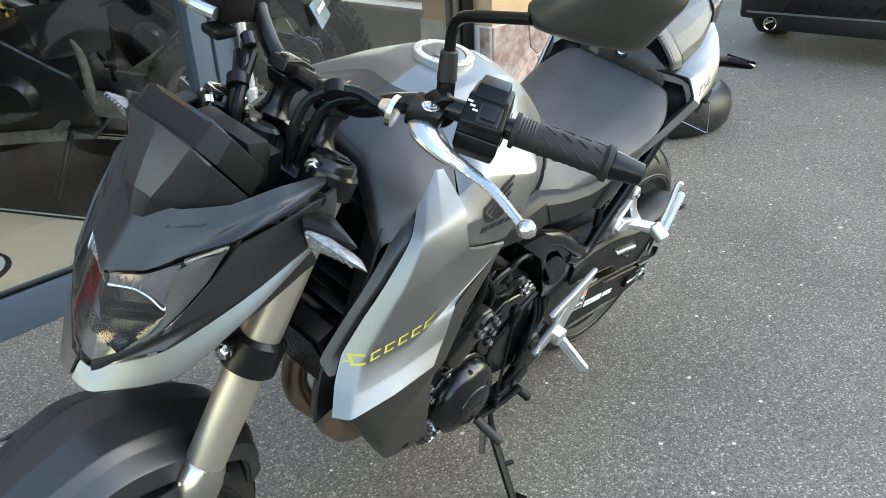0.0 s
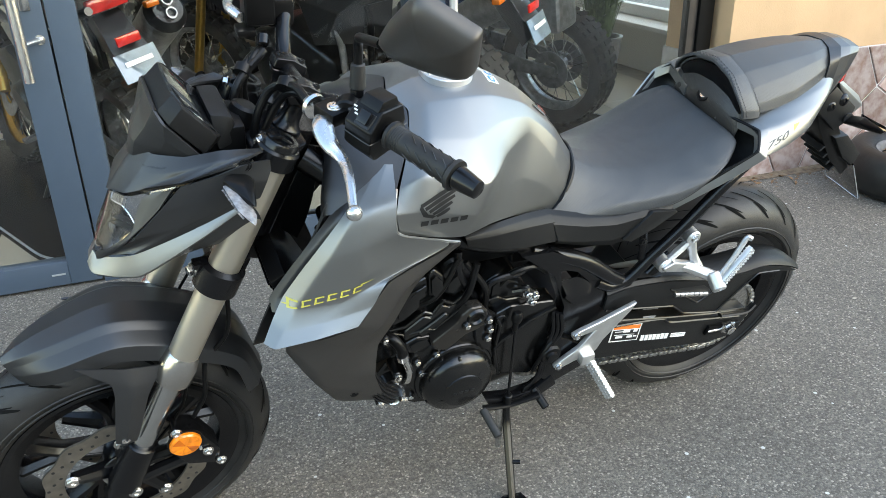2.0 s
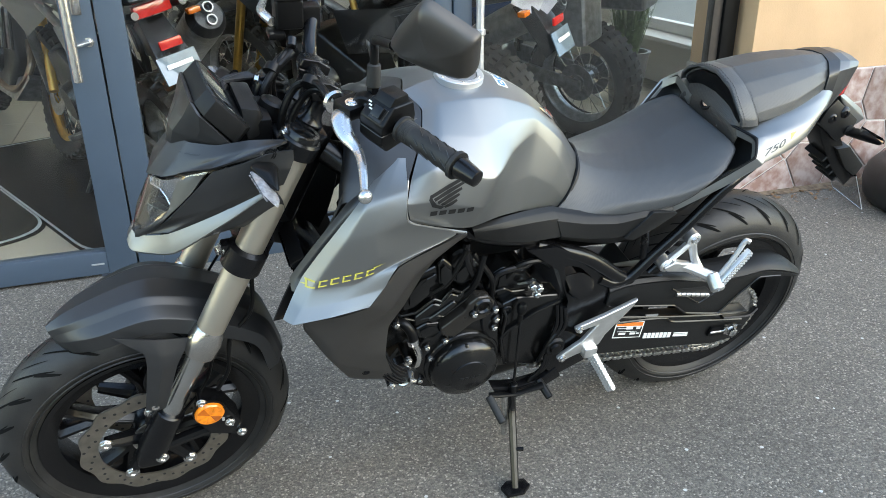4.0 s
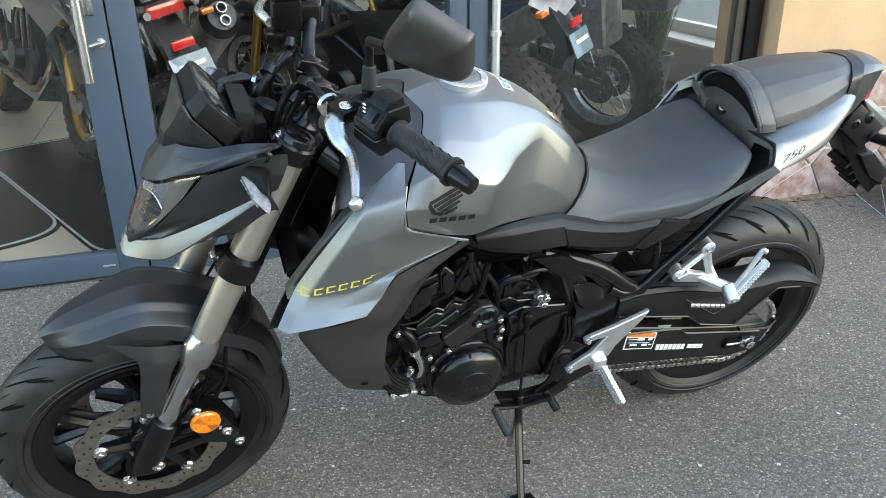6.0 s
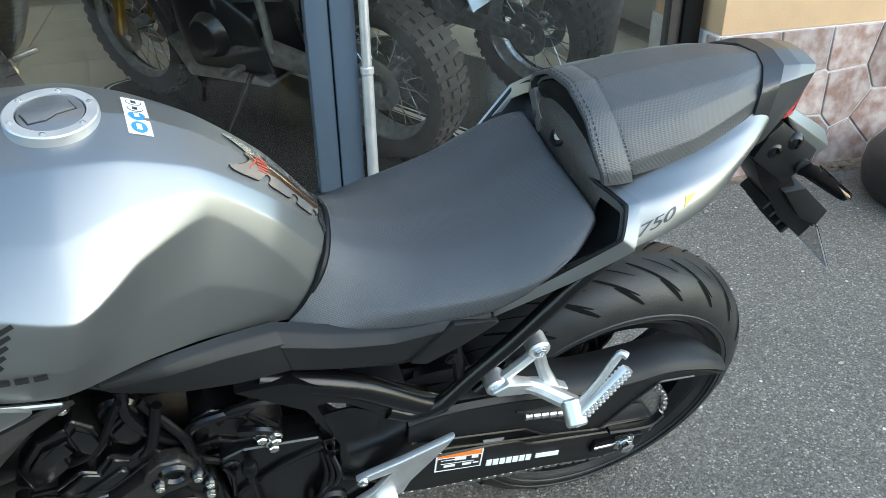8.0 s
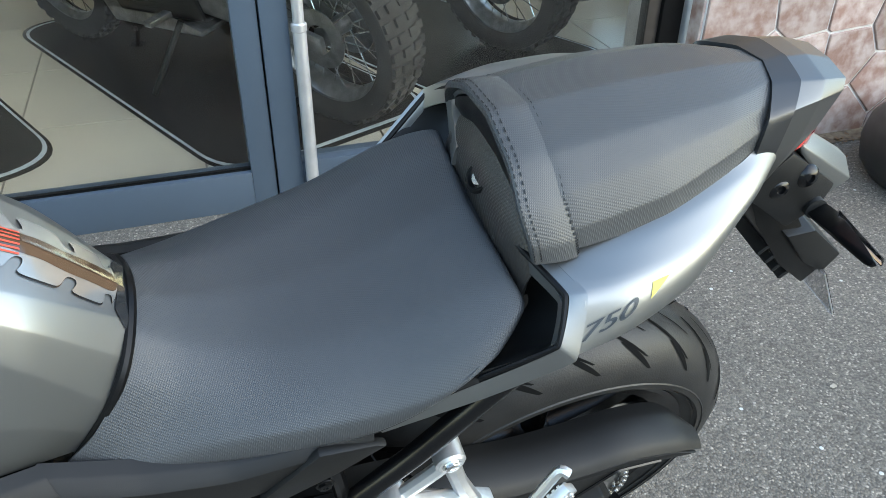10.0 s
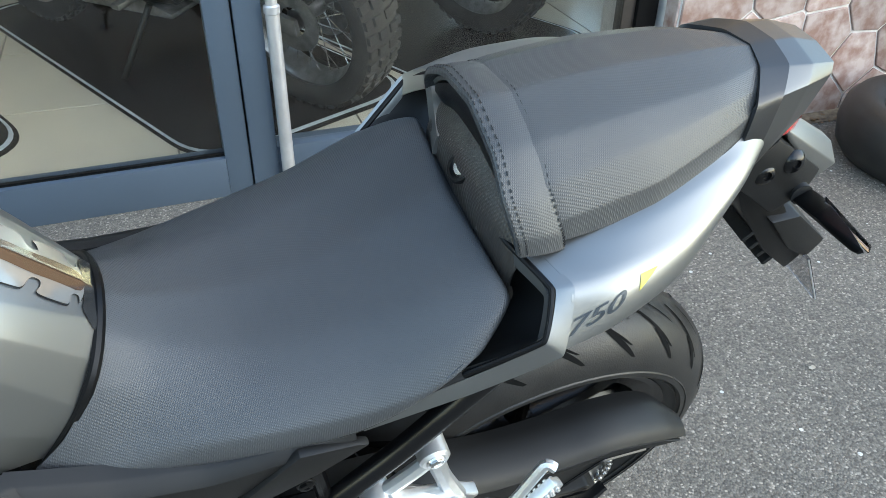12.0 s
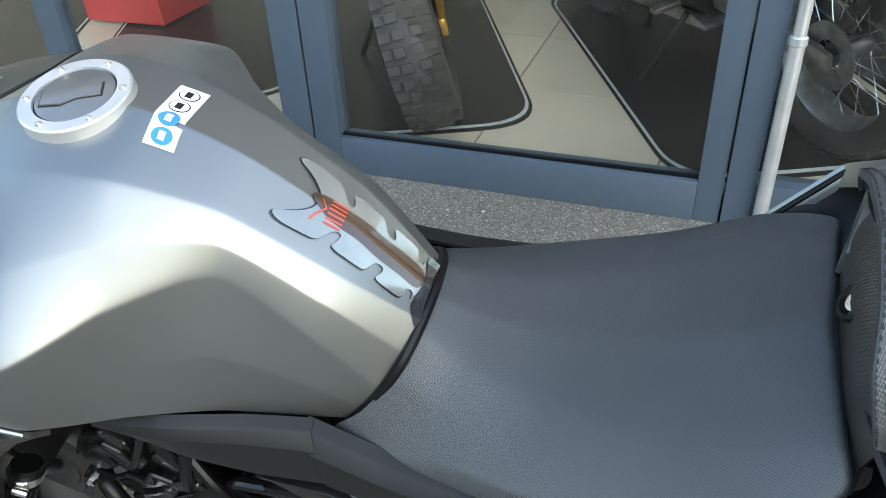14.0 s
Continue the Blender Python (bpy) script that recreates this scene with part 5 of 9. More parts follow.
# pillion peg bracket
rp = part("pillion_bracket", plate([(-0.285, 0.60), (-0.26, 0.612), (-0.195, 0.592), (-0.155, 0.565), (-0.165, 0.552), (-0.20, 0.572), (-0.275, 0.588)], -0.172, -0.155, 0.004, 3), ALU, bike, "cast aluminium pillion peg bracket")
part("bracket_arm", tube([(-0.272, -0.152, 0.597), (-0.222, -0.150, 0.642), (-0.214, -0.146, 0.656)], 0.0085, 8, 10), ALU, rp)
part("bracket_arm", tube([(-0.214, -0.146, 0.656), (-0.200, -0.155, 0.61), (-0.185, -0.170, 0.575)], [0.011, 0.0095, 0.013], 8, 12), ALU, rp)
part("bracket_arm", tube([(-0.272, -0.152, 0.597), (-0.22, -0.165, 0.588), (-0.165, -0.205, 0.575)], [0.012, 0.012, 0.014], 10, 14), ALU, rp)
for x, y, z in ((-0.214, -0.146, 0.656), (-0.272, -0.152, 0.597)):
    part("bracket_boss", rod((x, y + 0.018, z), (x, y - 0.012, z), 0.017, bevel=0.003), ALU, rp)
    part("bracket_bolt", bolt((x, y - 0.012, z), (0, -1, 0), 0.008, 0.004), STEEL, rp)
part("peg_pivot", rod((-0.172, -0.20, 0.585), (-0.172, -0.235, 0.565), 0.016, bevel=0.003), ALU, rp)
part("pivot_bolt", bolt((-0.174, -0.233, 0.572), (0, -1, -0.4), 0.008, 0.005), STEEL, rp)
part("folding_peg_frame", tube([(-0.172, -0.215, 0.578), (-0.140, -0.208, 0.622), (-0.113, -0.200, 0.668), (-0.104, -0.206, 0.668)], 0.006, 8, 16, 0.3), ALU, rp)
peg((-0.165, -0.225, 0.575), (-0.100, -0.212, 0.648), 0.022, rp)

# rider's seat, pillion seat
SEATN = [[(-0.480, 0, 0.835), (-0.484, -0.040, 0.829), (-0.500, -0.072, 0.808), (-0.530, -0.097, 0.778), (-0.556, -0.106, 0.758), (-0.550, -0.104, 0.750)],
         [(-0.44, 0, 0.817), (-0.443, -0.050, 0.811), (-0.452, -0.084, 0.794), (-0.478, -0.114, 0.766), (-0.500, -0.123, 0.752), (-0.495, -0.118, 0.743)],
         [(-0.375, 0, 0.808), (-0.375, -0.066, 0.803), (-0.380, -0.105, 0.790), (-0.394, -0.134, 0.772), (-0.406, -0.140, 0.750), (-0.406, -0.134, 0.740)],
         [(-0.29, 0, 0.824), (-0.286, -0.082, 0.820), (-0.283, -0.126, 0.808), (-0.295, -0.151, 0.788), (-0.308, -0.154, 0.764), (-0.31, -0.147, 0.754)],
         [(-0.215, 0, 0.862), (-0.208, -0.092, 0.857), (-0.202, -0.135, 0.845), (-0.228, -0.157, 0.815), (-0.248, -0.158, 0.795), (-0.25, -0.150, 0.785)],
         [(-0.176, 0, 0.880), (-0.168, -0.090, 0.876), (-0.163, -0.124, 0.864), (-0.194, -0.150, 0.834), (-0.222, -0.150, 0.815), (-0.226, -0.142, 0.806)],
         [(-0.163, 0, 0.874), (-0.158, -0.088, 0.868), (-0.154, -0.118, 0.855), (-0.186, -0.142, 0.826), (-0.214, -0.138, 0.808), (-0.22, -0.13, 0.80)]]
seat = part("rider_seat", skin(mirrored(surface(SEATN, 61, 41, 0.46, 0.34)), 0.004), SEAT, bike, "black textured vinyl rider seat", angle=60)
g = surface(SEATN, 49, 41, 0.46, 0.34)
part("seat_seam", tube([tuple(g[i, 36]) for i in range(0, 48, 4)], 0.0018, 6, 40), SEAM, seat)
part("tank_gasket", tube([(-0.548, -0.098, 0.752), (-0.515, -0.083, 0.79), (-0.492, -0.055, 0.822), (-0.482, 0, 0.84), (-0.492, 0.055, 0.822), (-0.515, 0.083, 0.79), (-0.548, 0.098, 0.752)], 0.005, 8, 40), BLACK_PLASTIC, bike)
PILL = [[(-0.155, 0, 0.978), (-0.155, -0.052, 0.967), (-0.157, -0.082, 0.947), (-0.152, -0.102, 0.926), (-0.146, -0.106, 0.914), (-0.142, -0.100, 0.910)],
        [(-0.125, 0, 0.990), (-0.122, -0.054, 0.980), (-0.117, -0.084, 0.961), (-0.108, -0.105, 0.938), (-0.108, -0.112, 0.919), (-0.108, -0.104, 0.912)],
        [(-0.04, 0, 1.000), (-0.04, -0.052, 0.992), (-0.034, -0.078, 0.977), (-0.028, -0.100, 0.953), (-0.026, -0.107, 0.930), (-0.026, -0.10, 0.922)],
        [(0.06, 0, 1.004), (0.055, -0.042, 0.998), (0.048, -0.062, 0.988), (0.044, -0.080, 0.968), (0.044, -0.085, 0.944), (0.042, -0.08, 0.936)],
        [(0.119, 0, 1.000), (0.112, -0.024, 0.997), (0.102, -0.044, 0.988), (0.088, -0.062, 0.974), (0.086, -0.067, 0.952), (0.08, -0.062, 0.946)],
        [(0.123, 0, 0.985), (0.114, -0.024, 0.984), (0.104, -0.043, 0.976), (0.090, -0.058, 0.964), (0.088, -0.062, 0.950), (0.08, -0.058, 0.944)]]
pill = part("pillion_seat", skin(mirrored(surface(PILL, 51, 46, 0.3, 0.15)), 0.004), SEAT2, bike, "black textured pillion seat with a stitched strap", angle=50)
front = [[(-0.150, 0, 0.972), (-0.149, -0.052, 0.960), (-0.151, -0.082, 0.940), (-0.146, -0.098, 0.920)], [(-0.148, 0, 0.952), (-0.147, -0.052, 0.942), (-0.148, -0.080, 0.928), (-0.142, -0.094, 0.914)], [(-0.140, 0, 0.928), (-0.140, -0.052, 0.922), (-0.140, -0.076, 0.914), (-0.138, -0.090, 0.906)]]
part("seat_front", shell(front, 10, 18, 0.006, mirror=True), BLACK_PLASTIC, pill, "smooth black vinyl seat front")
strap = []
for dx, up in ((-0.016, -0.001), (-0.014, 0.0055), (0.008, 0.0085), (0.026, 0.0068), (0.029, 0.001)):
    strap.append([(-0.150 + dx, 0, 0.982 + up), (-0.150 + dx, -0.054, 0.970 + up), (-0.150 + dx, -0.086 - up * 0.5, 0.949 + up * 0.6), (-0.144 + dx, -0.106 - up * 0.7, 0.926 + up * 0.3), (-0.140 + dx, -0.110 - up * 0.8, 0.911)])
sg = mirrored(surface(strap, 13, 26, 0.3, 0.3))
st = part("strap", skin(sg, 0.003), SEAT2, pill, "vinyl grab strap with stitching")
for u in (3, 4, 9, 10):
    sti = bmesh.new()
    line = spline([tuple(sg[u, j]) for j in range(sg.shape[1])], 110)
    for i in range(0, 108, 2):
        sti = tube([tuple(line[i] + np.array((0, 0, 0.0012))), tuple(line[i + 1] + np.array((0, 0, 0.0012)))], 0.0007, 4, 2, bm=sti)
    part("stitching", sti, SEAM, st)

# tail: side cowls with grab openings, end cowl, lock panel
for s in (1, -1):
    fl = lambda net: [[(x, s * y, z) for x, y, z in r] for r in net]
    cowl = [[(-0.146, -0.058, 0.900), (-0.136, -0.100, 0.905), (-0.124, -0.148, 0.906), (-0.128, -0.164, 0.892), (-0.138, -0.182, 0.864), (-0.143, -0.174, 0.856)],
            [(-0.115, -0.098, 0.912), (-0.10, -0.125, 0.914), (-0.085, -0.152, 0.913), (-0.080, -0.168, 0.900), (-0.085, -0.178, 0.877), (-0.09, -0.166, 0.867)],
            [(-0.04, -0.100, 0.932), (-0.03, -0.120, 0.931), (-0.015, -0.143, 0.924), (-0.01, -0.151, 0.912), (-0.015, -0.156, 0.893), (-0.02, -0.138, 0.884)],
            [(0.05, -0.082, 0.948), (0.058, -0.094, 0.945), (0.065, -0.104, 0.936), (0.068, -0.106, 0.926), (0.065, -0.103, 0.915), (0.06, -0.09, 0.905)],
            [(0.092, -0.064, 0.957), (0.10, -0.068, 0.952), (0.112, -0.070, 0.943), (0.115, -0.069, 0.934), (0.112, -0.066, 0.922), (0.105, -0.055, 0.915)]]
    cw = part("tail_cowl", skin(surface(fl(cowl), 32, 22, 0.4, 0.4), 0.004), PAINT, bike, "matte grey tail cowl with a grab opening", angle=40)
    well = [[(-0.156, -0.060, 0.894), (-0.138, -0.142, 0.899), (-0.152, -0.172, 0.870), (-0.206, -0.152, 0.816)], [(-0.13, -0.06, 0.87), (-0.115, -0.125, 0.865), (-0.125, -0.15, 0.845), (-0.18, -0.125, 0.80)], [(-0.145, -0.04, 0.84), (-0.13, -0.08, 0.83), (-0.14, -0.10, 0.82), (-0.18, -0.09, 0.79)]]
    part("grab_well", skin(surface(fl(well), 14, 20), 0.003), GREY_PLASTIC, cw, "black recess of the grab opening")
    inner_e = [(-0.160, -0.052, 0.897), (-0.135, -0.146, 0.9025), (-0.151, -0.177, 0.873), (-0.207, -0.160, 0.818), (-0.290, -0.137, 0.744)]
    outer_e = [(-0.145, -0.052, 0.903), (-0.121, -0.151, 0.907), (-0.137, -0.186, 0.862), (-0.203, -0.168, 0.803), (-0.288, -0.141, 0.734)]
    under_e = [(-0.143, -0.054, 0.895), (-0.119, -0.148, 0.897), (-0.135, -0.179, 0.854), (-0.202, -0.161, 0.795), (-0.287, -0.135, 0.728)]
    lip_e = [(x - 0.003, y * 0.95, z - 0.018) for x, y, z in inner_e]
    part("grab_frame", skin(surface(fl([lip_e, inner_e, outer_e, under_e]), 10, 50, 0.12, 0.12), 0.004), PAINT, cw, "flat painted rim of the grab opening", angle=40)
    part("well_lip", tube([(x, s * y, z) for x, y, z in ((-0.158, -0.060, 0.8965), (-0.137, -0.144, 0.9005), (-0.151, -0.174, 0.872), (-0.207, -0.156, 0.818))], 0.003, 8, 40, 0.12), BLACK_PLASTIC, cw)
    if s > 0:
        NM = plane_m((-0.134, -0.4, 0.8735), (1, 0, 0.40), (0, 0, 1))
        num = bmesh.new()
        for dx in (-0.0006, 0.0, 0.0006):
            num = join(num, lettering("750", 0.0135, NM @ Matrix.Translation((dx, 0, 0)) @ Matrix.Diagonal((2.7, 1, 1, 1)), 0.5))
        bmesh.ops.triangulate(num, faces=num.faces)
        part("model_number", drape(num, cw, (0, 1, 0), 0.0008), mat("grey_print", (0.03, 0.04, 0.05), 0.4), cw, "dark number 750")
        part("arrow_mark", drape(flat_shape([[(0.073, 0.001), (0.080, 0.0095), (0.097, 0.0055)]], NM, 2), cw, (0, 1, 0), 0.0008), YELLOW_MARK, cw)
TAIL_GREY = mat("tail_grey_paint", (0.13, 0.13, 0.128), 0.36, 0.85, vary=0.04, scale=5, bump=0.04, bump_scale=2500, rough_vary=0.05)
END = [[(0.116, 0, 1.001), (0.107, -0.030, 0.998), (0.088, -0.062, 0.984), (0.082, -0.072, 0.955), (0.092, -0.069, 0.896)],
       [(0.140, 0, 1.003), (0.134, -0.034, 1.000), (0.114, -0.060, 0.988), (0.109, -0.068, 0.950), (0.113, -0.066, 0.893)],
       [(0.168, 0, 1.002), (0.164, -0.036, 0.999), (0.152, -0.052, 0.989), (0.144, -0.060, 0.948), (0.130, -0.060, 0.895)],
       [(0.200, 0, 0.994), (0.198, -0.030, 0.992), (0.192, -0.039, 0.985), (0.176, -0.046, 0.945), (0.144, -0.052, 0.897)]]
tail = part("tail_end", skin(mirrored(surface(END[1:], 20, 29, 0.1, 0.06)), 0.004), TAIL_GREY, bike, "matte dark grey tail end cowl", angle=20)
lift = lambda row: [(x, y * 1.012, z + 0.0012) for x, y, z in row]
part("tail_band", skin(mirrored(surface([lift(END[0]), [(x + 0.002, y, z) for x, y, z in lift(END[1])]], 6, 22, 0.2, 0.2)), 0.004), PAINT_DARK, tail, "dark band round the tail", angle=28)
part("tail_light", hull([(x, s * w, z) for x, w, z in ((0.190, 0.036, 0.972), (0.202, 0.028, 0.960), (0.166, 0.048, 0.925), (0.188, 0.038, 0.914), (0.160, 0.046, 0.915)) for s in (1, -1)], 0.003), RED_LENS, tail, "red tail light lens")
part("tail_underside", hull([(x, s * w, z) for x, w, z in ((-0.10, 0.09, 0.84), (0.10, 0.055, 0.885), (0.165, 0.035, 0.905), (-0.10, 0.08, 0.86), (0.10, 0.05, 0.93), (0.17, 0.03, 0.94)) for s in (1, -1)], 0.006), BLACK_PLASTIC, tail)
lp = [[(-0.143, 0, 0.936), (-0.143, -0.05, 0.930), (-0.140, -0.085, 0.916), (-0.137, -0.100, 0.897)], [(-0.159, 0, 0.906), (-0.158, -0.05, 0.899), (-0.153, -0.085, 0.886), (-0.147, -0.102, 0.868)], [(-0.158, 0, 0.862), (-0.156, -0.05, 0.856), (-0.150, -0.085, 0.842), (-0.146, -0.105, 0.825)]]
lock = part("lock_panel", shell(lp, 10, 18, 0.004, mirror=True), weave(mat("ribbed_grey_plastic", (0.034, 0.031, 0.028), 0.34, vary=0.08), 0.0026, 0.35, 0.6), bike, "ribbed black panel with the seat lock")
LK = Matrix.Translation((-0.159, 0.002, 0.9065)) @ Matrix.Rotation(radians(-52), 4, "Y")
part("lock_cup", turn([(0.010, -0.001), (0.0125, 0.003), (0.0155, 0.003), (0.017, 0.0)], LK, 28), BLACK_PLASTIC, lock)
part("lock_barrel", turn([(0, 0.002), (0.0085, 0.002), (0.0095, 0.0)], LK, 24), STEEL, lock)
part("key_slot", box(0.0075, 0.0018, 0.001, (0, 0, 0.0024)), BLACK_MARK, lock, m=LK)

# plate holder, plate lamp, rear indicators
hold = part("plate_holder", hull([(x, s * w, z) for x, w, z in ((0.147, 0.042, 0.846), (0.161, 0.040, 0.884), (0.185, 0.034, 0.900), (0.275, 0.036, 0.838), (0.257, 0.046, 0.815), (0.223, 0.046, 0.788)) for s in (1, -1)], 0.005), GREY_PLASTIC, bike, "dark plastic plate holder with indicators")
spine = part("holder_spine", hull([(x, s * w, z) for x, w, z in ((0.165, 0.03, 0.83), (0.25, 0.035, 0.79), (0.335, 0.036, 0.640), (0.35, 0.036, 0.665), (0.27, 0.034, 0.695), (0.193, 0.032, 0.785)) for s in (1, -1)], 0.004), BLACK_PLASTIC, hold)
for k in range(4):
    part("spine_rib", box(0.006, 0.066, 0.03, (0.235 + 0.022 * k, 0, 0.735 - 0.022 * k), 0.002, 1, Matrix.Rotation(radians(40), 3, "Y")), GREY_PLASTIC, spine)
cov = part("reflector_cover", hull([(x, s * w, z) for x, w, z in ((0.189, 0.030, 0.909), (0.275, 0.031, 0.847), (0.225, 0.004, 0.899), (0.305, 0.008, 0.850), (0.302, 0.030, 0.836), (0.275, 0.035, 0.823), (0.200, 0.030, 0.893)) for s in (1, -1)], 0.004), PAINT, hold, "grey cover over the plate lamp")
for k in range(4):
    part("cover_print", box(0.009, 0.010, 0.0008, (0.222 + 0.015 * k, -0.014, 0.8935 - 0.0102 * k), 0, 1, Matrix.Rotation(radians(35), 3, "Y")), WHITE_MARK, cov)
part("lamp_hood", hull([(x, s * w, z) for x, w, z in ((0.238, 0.045, 0.767), (0.281, 0.045, 0.768), (0.356, 0.046, 0.705), (0.345, 0.046, 0.672), (0.30, 0.045, 0.70)) for s in (1, -1)], 0.004), GREY_PLASTIC, hold)
part("plate", plate([(0.335, 0.68), (0.416, 0.566), (0.420, 0.568), (0.339, 0.682)], -0.055, 0.055, 0.0), LENS_DARK, hold, "clear plastic plate with no writing")
part("plate_edge", tube([(0.337, -0.055, 0.68), (0.418, -0.055, 0.566), (0.418, 0.055, 0.566), (0.337, 0.055, 0.68)], 0.0012, 6, 40, 0.05), PALE_METAL, hold)
for x, y, z in ((0.182, -0.037, 0.856), (0.216, -0.037, 0.866)):
    part("holder_bolt", turn([(0, 0.004), (0.004, 0.004), (0.005, 0.007), (0.009, 0.006), (0.013, 0.002), (0.014, 0)], aim((x, y - 0.002, z), (x - 0.01, y - 0.06, z + 0.02))[0], 20), FRAME_BLACK, hold)
for s in (1, -1):
    ind = part("indicator", hull([(x, s * y, z) for x, y, z in ((0.236, -0.046, 0.812), (0.258, -0.046, 0.826), (0.255, -0.046, 0.800), (0.216, -0.095, 0.838), (0.236, -0.095, 0.852), (0.238, -0.10, 0.826), (0.214, -0.155, 0.846), (0.216, -0.160, 0.858), (0.226, -0.160, 0.846))], 0.004), BLACK_PLASTIC, hold, "slim black indicator")
    part("indicator_lens", hull([(x, s * y, z) for x, y, z in ((0.232, -0.082, 0.854), (0.238, -0.085, 0.836), (0.244, -0.088, 0.842), (0.217, -0.158, 0.866), (0.225, -0.163, 0.850), (0.228, -0.158, 0.858))], 0.002), LENS, ind)
    part("indicator_collar", rod((0.247, s * -0.040, 0.818), (0.245, s * -0.052, 0.820), 0.013, seg=14), RUBBER_GRIP, ind)

# ---- steered front end ----


def on_fork(z, y, off=0.0):
    """A place on a fork leg's axis at that height."""
    return (-1.405 + (z - 0.30) * 0.467 + off, y, z)


front_wheel = wheel_rim(FRONT_AXLE, 0.214, 0.095, bike, "front_wheel", STEER)
tyre(0.297, 0.120, 0.214, "front_tyre", front_wheel, FRONT_AXLE, grooves=22)


def brake_disc(y):
    bm = bmesh.new()
    n, ri, ro = 96, 0.112, 0.148
    vs = []
    for yy in (y - 0.0022, y + 0.0022):
        vs.append([[bm.verts.new((FRONT_AXLE[0] + r * math.cos(a), yy, FRONT_AXLE[2] + r * math.sin(a))) for r, a in ((ri, 2 * math.pi * i / n), (ro + 0.004 * math.sin(2 * math.pi * i / n * 12), 2 * math.pi * i / n))] for i in range(n)])
    for i in range(n):
        k = (i + 1) % n
        a, b = vs
        bm.faces.new((a[i][0], a[i][1], a[k][1], a[k][0]))
        bm.faces.new((b[i][0], b[k][0], b[k][1], b[i][1]))
        bm.faces.new((a[i][1], b[i][1], b[k][1], a[k][1]))
        bm.faces.new((a[i][0], a[k][0], b[k][0], b[i][0]))
    return bm


for y in (-0.075, 0.075):
    dsc = part("brake_disc", brake_disc(y), DISC, front_wheel, "wavy drilled brake disc")
    holes = bmesh.new()
    for i in range(48):
        a = 2 * math.pi * i / 48
        r = (0.121, 0.130, 0.139)[i % 3]
        c = Vector((FRONT_AXLE[0] + r * math.cos(a), y, FRONT_AXLE[2] + r * math.sin(a)))
        holes = rod(c + Vector((0, 0.0026, 0)), c - Vector((0, 0.0026, 0)), 0.0032, seg=10, bm=holes)
    part("disc_hole", holes, BLACK_MARK, dsc)
    for i in range(5):
        a = 2 * math.pi * i / 5 + 0.3
        c = Vector((FRONT_AXLE[0] + 0.1 * math.cos(a), y, FRONT_AXLE[2] + 0.1 * math.sin(a)))
        w = Vector((FRONT_AXLE[0] + 0.03 * math.cos(a), y * 0.8, FRONT_AXLE[2] + 0.03 * math.sin(a)))
        part("disc_arm", tube([tuple(w), tuple(c)], [0.018, 0.012], 8, 6), FRAME_BLACK, dsc)
        part("disc_button", bolt(c - Vector((0, 0.006 if y < 0 else -0.006, 0)), (0, -1 if y < 0 else 1, 0), 0.011, 0.006), STEEL, dsc)
part("abs_ring", turn([(0.03, 0), (0.048, 0), (0.048, 0.003), (0.03, 0.003)], Matrix.Translation((FRONT_AXLE[0], -0.066, FRONT_AXLE[2])) @ Matrix.Rotation(radians(90), 4, "X"), 40), CHAIN, front_wheel)

